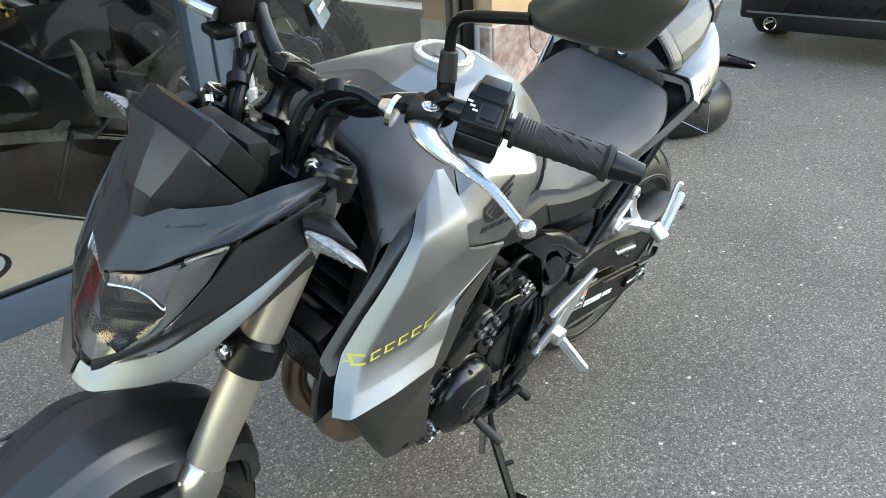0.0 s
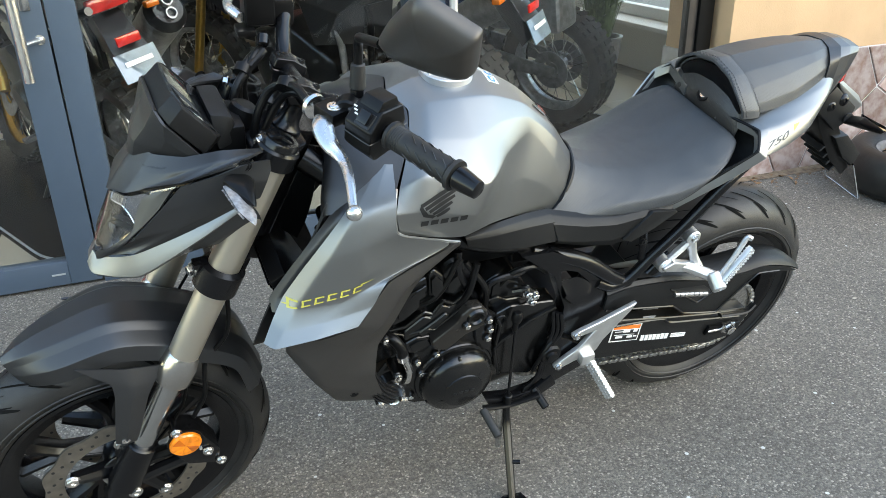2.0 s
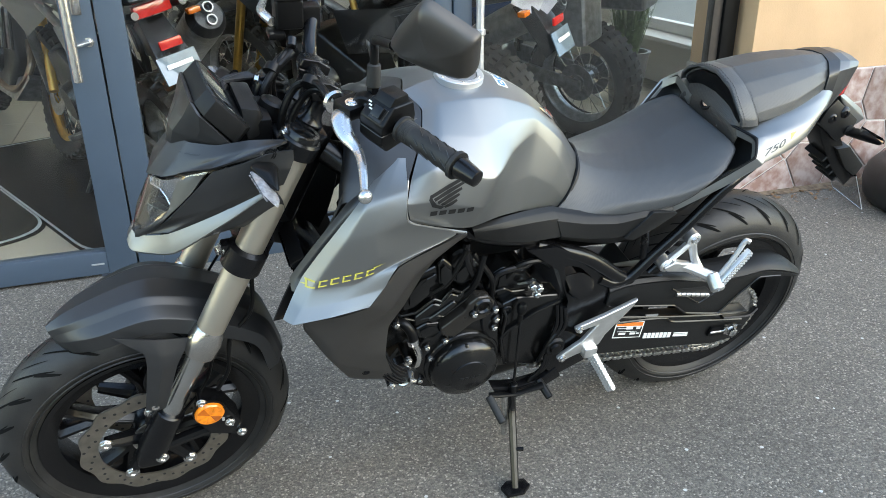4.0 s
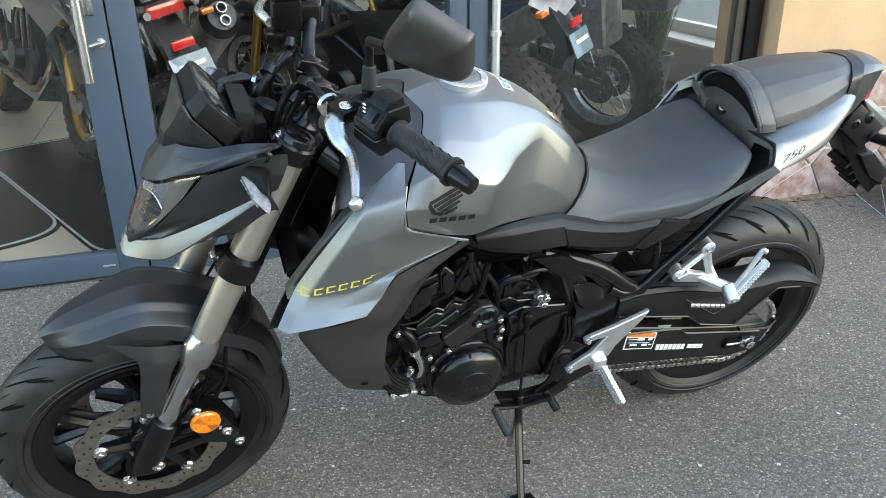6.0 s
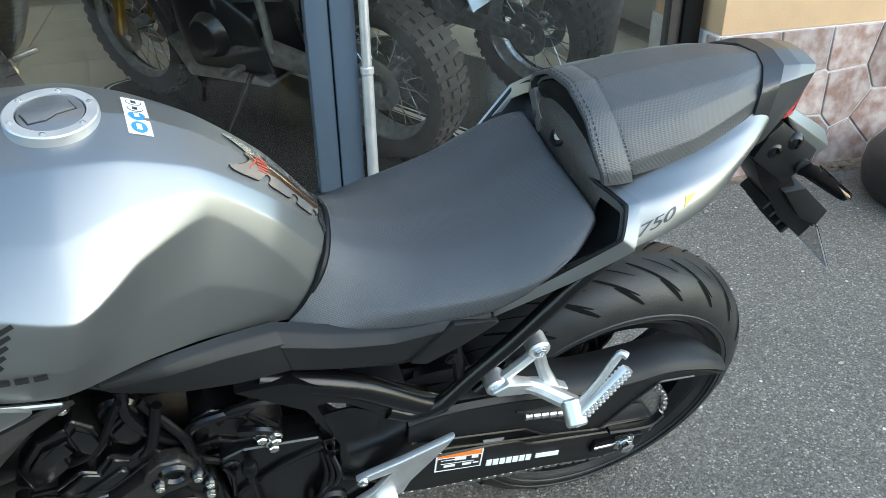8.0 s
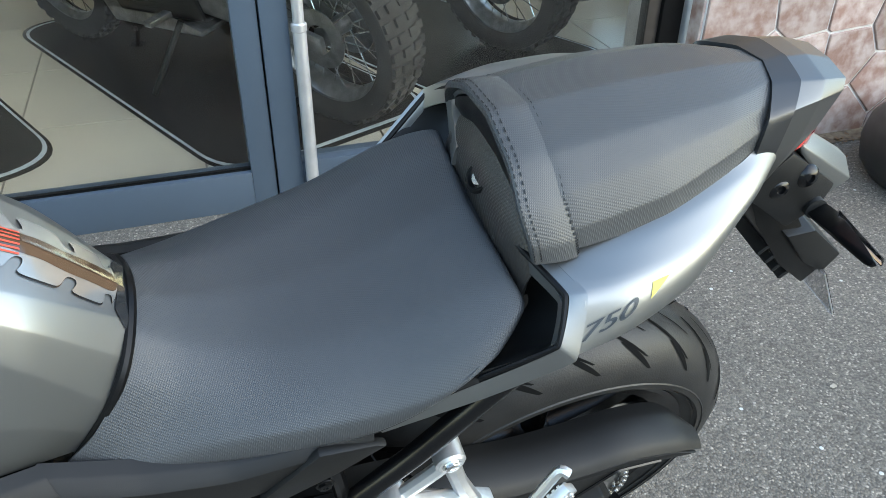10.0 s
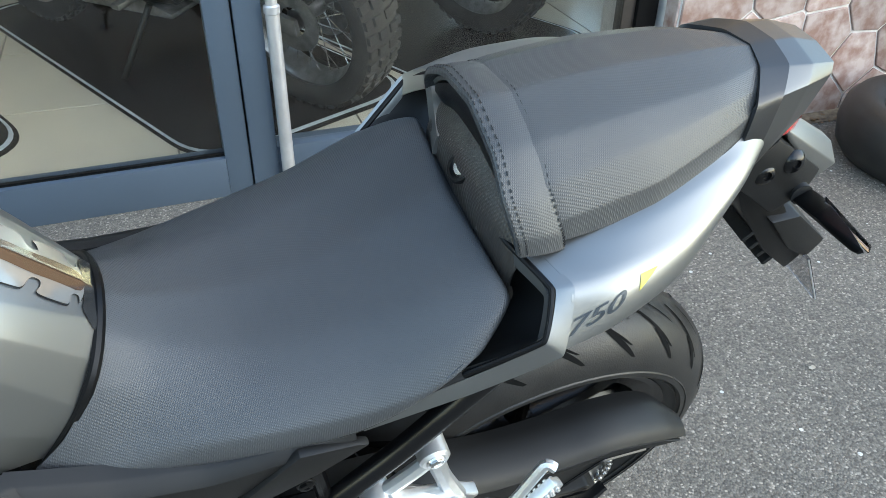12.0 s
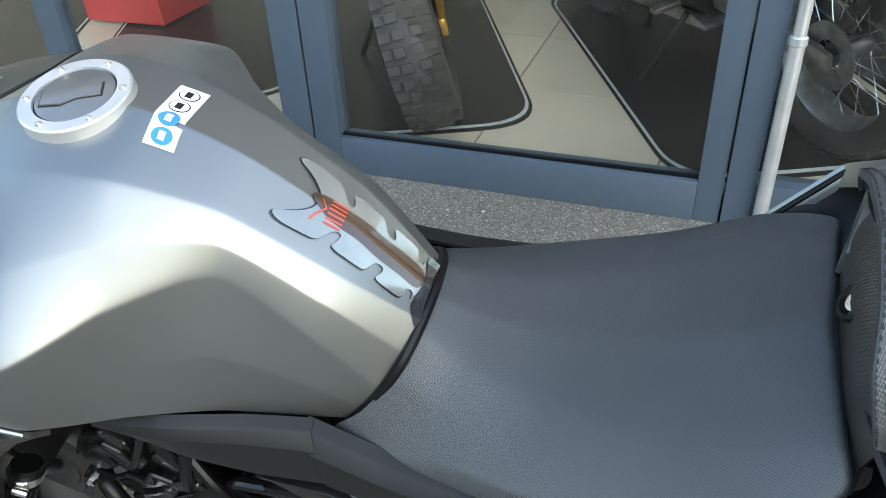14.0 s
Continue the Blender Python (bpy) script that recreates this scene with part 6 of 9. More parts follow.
for s in (-1, 1):
    y = 0.096 * s
    leg = part("fork_leg", turn([(0, 0), (0.0265, 0), (0.0265, 0.435), (0, 0.435)], aim(on_fork(0.60, y), on_fork(1.0, y))[0], 32), FORK, bike, "champagne coloured upside down fork leg", STEER)
    part("fork_bottom", turn([(0.0225, 0.0), (0.0325, 0.003), (0.0335, 0.006), (0.0335, 0.040), (0.0315, 0.046), (0.0295, 0.060), (0.0265, 0.066)], aim(on_fork(0.552, y), on_fork(1.0, y))[0], 32), FORK_CLEAR, leg, "machined fork bottom sleeve")
    part("fork_tube", rod(on_fork(0.36, y), on_fork(0.60, y), 0.0205, seg=28), FORK_TUBE, leg, "bright fork tube")
    part("fork_lower", join(rod(on_fork(0.405, y), on_fork(0.30, y), 0.0285, 0.031, 24, 0.003), hull([on_fork(z, y + dy, dx) for z, dx, dy in ((0.34, -0.024, 0.022), (0.34, 0.024, 0.022), (0.34, -0.024, -0.024), (0.34, 0.024, -0.024), (0.27, -0.022, 0.02), (0.265, 0.03, 0.02), (0.27, -0.022, -0.024), (0.265, 0.03, -0.024), (0.30, -0.034, 0.0))], 0.008, 3)), FRAME_BLACK, leg, "black fork foot")
    part("axle_bolt", bolt((FRONT_AXLE[0] + 0.004, y + s * 0.024, 0.292), (0, s, 0), 0.010, 0.006), STEEL, leg)
    # clamps
    part("lower_clamp", turn([(0.0275, 0), (0.037, 0.003), (0.037, 0.045), (0.0275, 0.05)], aim(on_fork(0.745, y), on_fork(1.0, y))[0], 32), FRAME_BLACK, leg, "black fork clamp")
    part("clamp_bolt", bolt(on_fork(0.785, y - s * 0.01, -0.045), (-1, -0.3, 0), 0.009, 0.010), STEEL, leg)
    part("clamp_ear", box(0.03, 0.022, 0.03, on_fork(0.785, y - s * 0.01, -0.032), 0.005), FRAME_BLACK, leg)
    part("upper_clamp", turn([(0.0275, 0), (0.034, 0.002), (0.0345, 0.028), (0.0315, 0.032), (0.026, 0.032)], aim(on_fork(0.970, y), on_fork(1.1, y))[0], 32), FRAME_BLACK, leg)
    part("clamp_bolt", bolt((-1.104, s * 0.090, 1.006), (-1, s * 0.5, 0.1), 0.0085, 0.008), STEEL, leg)
    part("clamp_ear", hull([(x, s * y_, z) for x in (-1.104, -1.075) for y_, z in ((0.078, 0.994), (0.102, 0.994), (0.078, 1.018), (0.102, 1.018))], 0.004), FRAME_BLACK, leg)
    fc = part("fork_cap", turn([(0, 0.006), (0.018, 0.006), (0.019, 0.010), (0.026, 0.010), (0.0285, 0.006), (0.0285, -0.02)], aim(on_fork(1.0, y), on_fork(1.1, y))[0], 32), ENGINE_BLACK, leg, "glossy black fork cap")
    part("cap_key", box(0.008, 0.034, 0.006, (0, 0, 0.008), 0.001), FRAME_BLACK, fc, m=aim(on_fork(1.0, y), on_fork(1.1, y))[0] @ Matrix.Rotation(0.8, 4, "Z"))
tc = hull([on_fork(0.985, s * 0.10, 0.02) for s in (1, -1)] + [on_fork(0.985, s * 0.085, 0.055) for s in (1, -1)] + [on_fork(0.985, s * 0.07, -0.03) for s in (1, -1)] + [on_fork(0.965, s * 0.09, 0.045) for s in (1, -1)] + [on_fork(0.965, s * 0.07, -0.02) for s in (1, -1)], 0.006)
part("top_yoke", tc, FRAME_BLACK, bike, "black top yoke", STEER)
part("bottom_yoke", hull([on_fork(z, s * 0.09, dx) for z in (0.75, 0.785) for s in (1, -1) for dx in (0.0, 0.05)], 0.006), FRAME_BLACK, bike, "", STEER)
part("steering_nut", turn([(0, 0.018), (0.009, 0.018), (0.010, 0.012), (0.018, 0.012), (0.018, 0)], aim(on_fork(0.985, 0.0, 0.035), on_fork(1.1, 0.0, 0.035))[0], 6), FRAME_BLACK, bike, "", STEER)
ig = part("ignition_lock", turn([(0, 0.03), (0.016, 0.03), (0.022, 0.026), (0.024, 0)], aim(on_fork(0.99, -0.0, -0.03), on_fork(1.1, 0.0, -0.03))[0], 24), BLACK_PLASTIC, bike, "black ignition switch with printed label", STEER)
part("lock_body", box(0.07, 0.085, 0.055, on_fork(0.985, -0.01, -0.065), 0.008), BLACK_PLASTIC, ig)
lb = part("lock_label", box(0.002, 0.05, 0.03, on_fork(0.99, -0.01, -0.101), 0.0), BLACK_MARK, ig)
for k in range(4):
    part("label_bar", box(0.0015, 0.03 - 0.004 * k, 0.003, on_fork(1.0 - 0.007 * k, -0.014, -0.106 + 0.003 * k), 0.0), WHITE_MARK, lb)

# handlebar as it stands
bar = part("handlebar", tube([(-0.895, -0.388, 1.076), (-0.958, -0.262, 1.087), (-0.985, -0.20, 1.090), (-1.008, -0.145, 1.078), (-1.022, -0.09, 1.052), (-1.024, -0.02, 1.050), (-1.022, 0.05, 1.052), (-1.010, 0.105, 1.082), (-0.99, 0.155, 1.112), (-0.985, 0.24, 1.112), (-0.95, 0.36, 1.10)], 0.0125, 14, 90, 0.5), FRAME_BLACK, bike, "black tapered handlebar")
for y in (-0.056, 0.030):
    c = Vector((-1.023, y, 1.046))
    base = Vector((-1.050, y, 0.992))
    rs = part("bar_riser", turn([(0, 0), (0.024, 0), (0.0245, 0.004), (0.020, 0.009), (0.0165, 0.018), (0.0155, 0.032), (0.018, 0.044), (0, 0.046)], aim(tuple(base), tuple(c))[0], 28), FRAME_BLACK, bar, "black handlebar riser with a screwed clamp")
    tilt = Matrix.Rotation(radians(24), 3, "Y")
    part("lower_clamp_half", hull([c + tilt @ Vector(p) for p in ((-0.028, -0.016, -0.002), (-0.028, 0.016, -0.002), (0.026, -0.016, -0.002), (0.026, 0.016, -0.002), (-0.018, -0.014, -0.020), (-0.018, 0.014, -0.020), (0.016, -0.014, -0.020), (0.016, 0.014, -0.020))], 0.004, 3), FRAME_BLACK, rs)
    part("upper_clamp_half", hull([c + tilt @ Vector(p) for p in ((-0.028, -0.016, 0.000), (-0.028, 0.016, 0.000), (0.026, -0.016, 0.000), (0.026, 0.016, 0.000), (-0.027, -0.0155, 0.016), (-0.027, 0.0155, 0.016), (0.025, -0.0155, 0.016), (0.025, 0.0155, 0.016), (0.0, -0.016, 0.021), (0.0, 0.016, 0.021))], 0.003, 3), FRAME_BLACK, rs)
    for dx in (-0.019, 0.018):
        at = c + tilt @ Vector((dx, 0, 0.0175))
        part("clamp_screw", turn([(0, 0.001), (0.003, 0.001), (0.0034, 0.003), (0.0052, 0.003), (0.006, 0.0)], Matrix.Translation(at) @ tilt.to_4x4(), 16), BLACK_PLASTIC, rs)
ga, gb = Vector((-0.956, -0.266, 1.087)), Vector((-0.905, -0.368, 1.078))
m, n = aim(ga, gb)
prof = [(0.013, 0), (0.0205, 0.001), (0.0205, 0.006)]
for k in range(6):
    prof += [(0.0175, 0.007 + k * 0.0035), (0.0168, 0.0088 + k * 0.0035)]
prof += [(0.0172, 0.03), (0.0165, n * 0.6), (0.0172, n - 0.01), (0.0215, n - 0.006), (0.0215, n), (0.013, n)]
grip = part("grip", turn(prof, m, 28), RUBBER_GRIP, bar, "black rubber grip with slanted grooves")
gro = bmesh.new()
for i in range(7):
    for j in range(4):
        a0 = 2 * math.pi * i / 7 + j
        pts = [m @ Vector((0.0172 * math.cos(a0 + 0.16 * k), 0.0172 * math.sin(a0 + 0.16 * k), 0.035 + j * 0.019 + 0.0045 * k)) for k in range(4)]
        gro = tube([tuple(p) for p in pts], 0.0009, 5, 5, bm=gro)
part("grip_groove", gro, BLACK_MARK, grip)
part("bar_end", turn([(0, 0.0), (0.0165, 0.0), (0.0165, 0.004), (0.0125, 0.034), (0.009, 0.036), (0, 0.036)], aim(gb + (gb - ga).normalized() * 0.002, gb + (gb - ga))[0], 24), FRAME_BLACK, bar, "black bar end weight")
part("grip", rod((-0.975, 0.25, 1.11), (-0.935, 0.37, 1.10), 0.017, bevel=0.003), RUBBER_GRIP, bar)
part("throttle_cube", box(0.05, 0.04, 0.05, (-0.985, 0.215, 1.112), 0.008), BLACK_PLASTIC, bar)
# left switch block
BARQ = (gb - ga).normalized().to_track_quat("Y", "Z").to_matrix()
SW = Matrix.Translation((-0.968, -0.236, 1.086)) @ BARQ.to_4x4()
on_sw = lambda pts: [SW @ Vector(p) for p in pts]
sw = part("switch_block", hull(on_sw([(x, y, z) for x, z, w in ((-0.028, 0.034, 0.022), (0.014, 0.036, 0.023), (0.036, 0.012, 0.025), (0.034, -0.022, 0.025), (0.018, -0.040, 0.022), (-0.026, -0.032, 0.022), (-0.034, 0.010, 0.024)) for y in (-w, w)]), 0.004, 3), BLACK_PLASTIC, bar, "black angular switch block with white signs")
part("switch_seam", tube([tuple(p) for p in on_sw([(-0.034, 0.0254, 0.004), (0.0, 0.0262, -0.002), (0.0365, 0.0256, -0.004), (0.0372, 0.0, -0.004), (0.0365, -0.024, -0.004)])], 0.0009, 6, 30, 0.1), BLACK_MARK, sw)
part("switch_hood", hull(on_sw([(x, y, z) for x, z, w in ((-0.020, 0.046, 0.016), (0.008, 0.047, 0.017), (0.018, 0.034, 0.018), (-0.024, 0.030, 0.018)) for y in (-w, w)]), 0.003, 2), BLACK_PLASTIC, sw)
part("switch_key", hull(on_sw([(x, y, z) for x, z in ((0.020, 0.030), (0.032, 0.017), (0.037, 0.022), (0.026, 0.036)) for y in (-0.004, 0.014)]), 0.0015, 2), FRAME_BLACK, sw, "small black passing light key")
part("key_bezel", hull(on_sw([(x, y, z) for x, z in ((0.018, 0.030), (0.034, 0.013), (0.0355, 0.0145), (0.0195, 0.0315)) for y in (-0.008, 0.018)]), 0.001, 1), BLACK_MARK, sw)
part("switch_rocker", hull(on_sw([(x, y, z) for x, z in ((-0.037, 0.012), (-0.032, 0.026), (-0.026, 0.022), (-0.030, 0.008)) for y in (-0.012, 0.012)]), 0.0015, 2), FRAME_BLACK, sw)
for k in range(3):
    part("switch_sign", hull(on_sw([(x, y - 0.019 + 0.004 * k, z) for x, z in ((0.0205 + 0.003 * k, 0.0300 - 0.003 * k), (0.0222 + 0.003 * k, 0.0284 - 0.003 * k), (0.0227 + 0.003 * k, 0.0289 - 0.003 * k), (0.0210 + 0.003 * k, 0.0305 - 0.003 * k)) for y in (-0.003, 0.003)]), 0), WHITE_MARK, sw)
for k in range(2):
    part("block_screw", bolt(SW @ Vector((0.004, 0.006 - 0.02 * k, -0.040)), SW.to_3x3() @ Vector((0, 0, -1)), 0.004, 0.003), STEEL, sw)
pc = part("lever_perch", box(0.05, 0.04, 0.022, (-1.008, -0.185, 1.085), 0.006, 2, BARQ), BLACK_PLASTIC, bar)
part("perch_ring", rod((-0.985, -0.178, 1.087), (-0.998, -0.200, 1.087), 0.020, seg=20, bevel=0.003), BLACK_PLASTIC, pc)
part("perch_screw", bolt((-1.012, -0.192, 1.096), (0, -0.1, 1), 0.008, 0.003), STEEL, pc)
part("cable_adjuster", turn([(0, 0), (0.008, 0), (0.018, 0.002), (0.019, 0.008), (0.012, 0.011), (0.008, 0.022), (0, 0.022)], aim((-1.028, -0.160, 1.078), (-1.035, -0.140, 1.080))[0], 24), STEEL, pc, "bright cable adjuster wheel")
lv = part("clutch_lever", tube([(-1.015, -0.178, 1.080), (-1.032, -0.205, 1.076), (-1.032, -0.235, 1.066), (-1.022, -0.262, 1.056), (-1.026, -0.305, 1.052), (-1.036, -0.352, 1.042)], [0.014, 0.016, 0.0125, 0.008, 0.0066, 0.0055], 14, 48, 0.5, flat=0.6), LEVER, bar, "brushed aluminium clutch lever with ball end")
part("lever_ball", turn([(0, -0.0105)] + [(0.0105 * math.sin(radians(a)), -0.0105 * math.cos(radians(a))) for a in range(15, 180, 15)] + [(0, 0.0105)], Matrix.Translation((-1.037, -0.360, 1.041)), 20), LEVER, lv)
# left mirror
mir = part("mirror_stem", tube([(-0.975, -0.180, 1.09), (-0.975, -0.178, 1.12), (-0.974, -0.174, 1.168), (-0.976, -0.182, 1.186), (-0.980, -0.205, 1.198), (-0.978, -0.272, 1.220)], 0.0065, 12, 40, 0.45), BLACK_PLASTIC, bar, "black mirror stem with rubber boot")
part("stem_boot", rod((-0.975, -0.179, 1.112), (-0.974, -0.175, 1.148), 0.0115, 0.010, 20, 0.002), RUBBER_GRIP, mir)
part("stem_nut", rod((-0.976, -0.181, 1.094), (-0.975, -0.179, 1.112), 0.0105, seg=6), FRAME_BLACK, mir)
rimo = [(-0.984, -0.264, 1.222), (-0.984, -0.290, 1.250), (-0.978, -0.350, 1.306), (-0.972, -0.363, 1.310), (-0.927, -0.392, 1.285), (-0.913, -0.400, 1.276),
        (-0.905, -0.387, 1.252), (-0.894, -0.365, 1.214), (-0.896, -0.354, 1.205), (-0.919, -0.322, 1.201), (-0.949, -0.289, 1.204), (-0.974, -0.264, 1.210)]
ro = spline(rimo + [rimo[0]], 61, 0.3)[:-1]
cen = ro.mean(axis=0)
ro = cen + (ro - cen) * 0.95
wayf = Vector((-0.658, -0.545, -0.519))
mb = bmesh.new()
rings = []
for sc_, dp in ((0.985, -0.016), (1.0, -0.012), (1.0, -0.004), (0.93, 0.006), (0.78, 0.014), (0.55, 0.019), (0.2, 0.021)):
    rings.append([mb.verts.new(Vector(cen + (p - cen) * sc_) + wayf * dp) for p in ro])
for a, b in zip(rings, rings[1:]):
    for k in range(len(ro)):
        mb.faces.new((a[k], a[(k + 1) % len(ro)], b[(k + 1) % len(ro)], b[k]))
mb.faces.new(rings[-1])
head = part("mirror_head", mb, mat("satin_mirror_shell", (0.075, 0.070, 0.065), 0.38, 0.6, vary=0.06, scale=8, bump=0.08, bump_scale=1500), mir, "satin black plastic mirror head", angle=50)
mg = bmesh.new()
mg.faces.new([mg.verts.new(Vector(cen + (p - cen) * 0.97) - wayf * 0.014) for p in ro])
part("mirror_glass", mg, CHROME, head)
# right brake reservoir and lever
rv = part("brake_reservoir", box(0.05, 0.045, 0.055, (-1.045, 0.125, 1.112), 0.008, 3), BLACK_PLASTIC, bar, "black brake fluid reservoir with printed lid")
part("reservoir_lid", box(0.056, 0.052, 0.010, (-1.045, 0.125, 1.145), 0.003, 2), GREY_PLASTIC, rv)
for k in range(4):
    part("lid_print", box(0.004, 0.036, 0.0006, (-1.062 + 0.009 * k, 0.125, 1.1503), 0), PALE_METAL, rv)
part("brake_lever", tube([(-1.075, 0.11, 1.10), (-1.088, 0.15, 1.105), (-1.07, 0.22, 1.10), (-1.06, 0.30, 1.09)], [0.009, 0.008, 0.006, 0.006], 10, 26), LEVER, bar, "brushed aluminium brake lever")
part("lever_plate", box(0.03, 0.035, 0.012, (-1.070, 0.112, 1.078), 0.004), BLACK_PLASTIC, bar)
part("banjo", rod((-1.045, 0.09, 1.078), (-1.05, 0.075, 1.066), 0.009, seg=14, bevel=0.002), FRAME_BLACK, bar)
part("red_switch", box(0.012, 0.02, 0.012, (-0.99, 0.19, 1.150), 0.003), RED_MARK, bar)
part("brake_clamp", box(0.045, 0.03, 0.045, (-1.01, 0.128, 1.10), 0.007), BLACK_PLASTIC, bar)
for pts, r in (([(-1.05, 0.07, 1.06), (-1.10, 0.03, 1.03), (-1.115, 0.02, 0.985), (-1.10, 0.02, 0.93)], 0.007),
               ([(-1.05, 0.10, 1.05), (-1.085, 0.055, 1.045), (-1.10, 0.04, 1.0), (-1.09, 0.03, 0.94)], 0.006),
               ([(-1.04, 0.10, 1.06), (-1.07, 0.06, 1.055), (-1.09, 0.05, 1.01), (-1.08, 0.04, 0.94)], 0.0055),
               ([(-1.036, -0.140, 1.080), (-1.045, -0.10, 1.083), (-1.07, -0.06, 1.06), (-1.095, -0.06, 1.01), (-1.10, -0.06, 0.93)], 0.0065),
               ([(-1.0, -0.17, 1.075), (-1.04, -0.10, 1.072), (-1.06, -0.07, 1.045), (-1.085, -0.065, 0.99), (-1.09, -0.06, 0.93)], 0.006)):
    part("cable", tube(pts, r, 10, 30), BLACK_PLASTIC, bike, "black control cable")
for c in ((-1.09, 0.045, 1.042), (-1.052, -0.085, 1.078)):
    part("cable_tie", rod((c[0] - 0.004, c[1] - 0.004, c[2] - 0.004), (c[0] + 0.004, c[1] + 0.006, c[2] + 0.004), 0.014, seg=14), BLACK_PLASTIC, bike)

# headlamp cowl and display
MASK_SIDE = [[(-1.228, -0.108, 0.965), (-1.18, -0.126, 0.986), (-1.140, -0.135, 1.004), (-1.095, -0.118, 0.992)],
             [(-1.262, -0.102, 0.924), (-1.20, -0.122, 0.947), (-1.145, -0.135, 0.974), (-1.11, -0.130, 0.965)],
             [(-1.302, -0.086, 0.872), (-1.235, -0.112, 0.898), (-1.165, -0.127, 0.932), (-1.12, -0.125, 0.935)],
             [(-1.352, -0.018, 0.796), (-1.304, -0.080, 0.836), (-1.218, -0.110, 0.885), (-1.13, -0.122, 0.932)]]
STRIP = [[(-1.358, -0.004, 0.798), (-1.352, -0.022, 0.796), (-1.304, -0.082, 0.836), (-1.218, -0.113, 0.886), (-1.135, -0.124, 0.932)],
         [(-1.370, -0.004, 0.776), (-1.364, -0.034, 0.774), (-1.304, -0.100, 0.808), (-1.219, -0.124, 0.872), (-1.135, -0.128, 0.928)],
         [(-1.34, -0.003, 0.770), (-1.335, -0.015, 0.768), (-1.285, -0.055, 0.800), (-1.210, -0.090, 0.866), (-1.135, -0.10, 0.922)]]
UNDER = [[(-1.290, -0.080, 0.812), (-1.217, -0.110, 0.870), (-1.135, -0.122, 0.926)],
         [(-1.262, -0.078, 0.812), (-1.198, -0.108, 0.852), (-1.122, -0.122, 0.900)],
         [(-1.235, -0.066, 0.815), (-1.180, -0.095, 0.838), (-1.115, -0.110, 0.872)]]
BROW = [[(-1.266, 0, 0.976), (-1.25, -0.040, 0.981), (-1.212, -0.076, 0.990), (-1.16, -0.098, 1.004), (-1.10, -0.108, 1.000)],
        [(-1.294, 0, 0.940), (-1.272, -0.045, 0.953), (-1.228, -0.086, 0.974), (-1.172, -0.112, 0.997), (-1.118, -0.122, 1.006)],
        [(-1.318, 0, 0.906), (-1.298, -0.044, 0.924), (-1.272, -0.064, 0.939), (-1.231, -0.104, 0.965), (-1.155, -0.131, 0.998)]]
UPPER = [[(-1.240, 0, 1.062), (-1.239, -0.048, 1.058), (-1.232, -0.068, 1.046), (-1.190, -0.079, 0.993)],
         [(-1.257, 0, 1.030), (-1.253, -0.034, 1.024), (-1.232, -0.062, 1.016), (-1.197, -0.078, 0.988)],
         [(-1.272, 0, 0.998), (-1.269, -0.021, 0.996), (-1.238, -0.050, 0.994), (-1.205, -0.074, 0.984)],
         [(-1.279, 0, 0.966), (-1.274, -0.009, 0.967), (-1.246, -0.036, 0.978), (-1.212, -0.068, 0.980)]]
flipn = lambda net, s: [[(x, s * y, z) for x, y, z in r] for r in net]
mask = part("headlamp_cowl", skin(mirrored(surface(BROW, 17, 25, 0.15, 0.15)), 0.004), PAINT_DARK, bike, "faceted dark grey headlamp cowl", STEER, 25)
for s in (1, -1):
    part("cowl_side", skin(surface(flipn(MASK_SIDE, s), 19, 22, 0.1, 0.2), 0.004), PAINT_DARK, mask, angle=25)
    part("cowl_strip", skin(surface(flipn(STRIP, s), 10, 30, 0.15, 0.3), 0.003), PAINT, mask, "bright grey lower edge of the cowl", angle=25)
    part("cowl_under", skin(surface(flipn(UNDER, s), 12, 16, 0.1, 0.2), 0.004), PAINT_DARK, mask, angle=25)
    part("cowl_screw", bolt((-1.140, s * -0.1345, 1.000), (-0.3, -s, 0.3), 0.007, 0.003), BLACK_PLASTIC, mask)
    part("vent_slot", hull([(x, s * y, z) for x, y, z in ((-1.205, -0.113, 0.868), (-1.175, -0.118, 0.886), (-1.160, -0.120, 0.890), (-1.180, -0.116, 0.872), (-1.205, -0.10, 0.868), (-1.165, -0.10, 0.888))], 0.002), PAINT, mask)
    part("brow_slot", tube([(x, s * y, z) for x, y, z in ((-1.266, -0.040, 0.9655), (-1.245, -0.066, 0.9715), (-1.226, -0.079, 0.980))], 0.0028, 6, 14), BLACK_MARK, mask)
part("nose_tip", hull([(-1.36, s * 0.004, z) for s in (1, -1) for z in (0.79, 0.757)] + [(-1.345, s * 0.02, z) for s in (1, -1) for z in (0.79, 0.752)], 0.003), BLACK_PLASTIC, mask)
part("upper_cowl", skin(mirrored(surface(UPPER, 19, 19, 0.0, 0.0)), 0.004), PAINT_DARK, mask, "faceted upper cowl", angle=9)
LENSN = [[(-1.316, 0, 0.902), (-1.297, -0.042, 0.918), (-1.266, -0.070, 0.938), (-1.232, -0.102, 0.962)],
         [(-1.338, 0, 0.845), (-1.325, -0.040, 0.855), (-1.292, -0.076, 0.882), (-1.262, -0.097, 0.916)],
         [(-1.352, 0, 0.812), (-1.343, -0.030, 0.822), (-1.322, -0.060, 0.842), (-1.308, -0.077, 0.860)],
         [(-1.356, 0, 0.790), (-1.354, -0.008, 0.790), (-1.353, -0.014, 0.790), (-1.352, -0.018, 0.790)]]
back = [[(x + 0.035, y * 0.9, z + 0.004) for x, y, z in r] for r in LENSN]
lamp = part("headlamp", skin(mirrored(surface(back, 14, 20)), 0.003), LAMP_DARK, mask, "dark headlamp with angular clear lens")
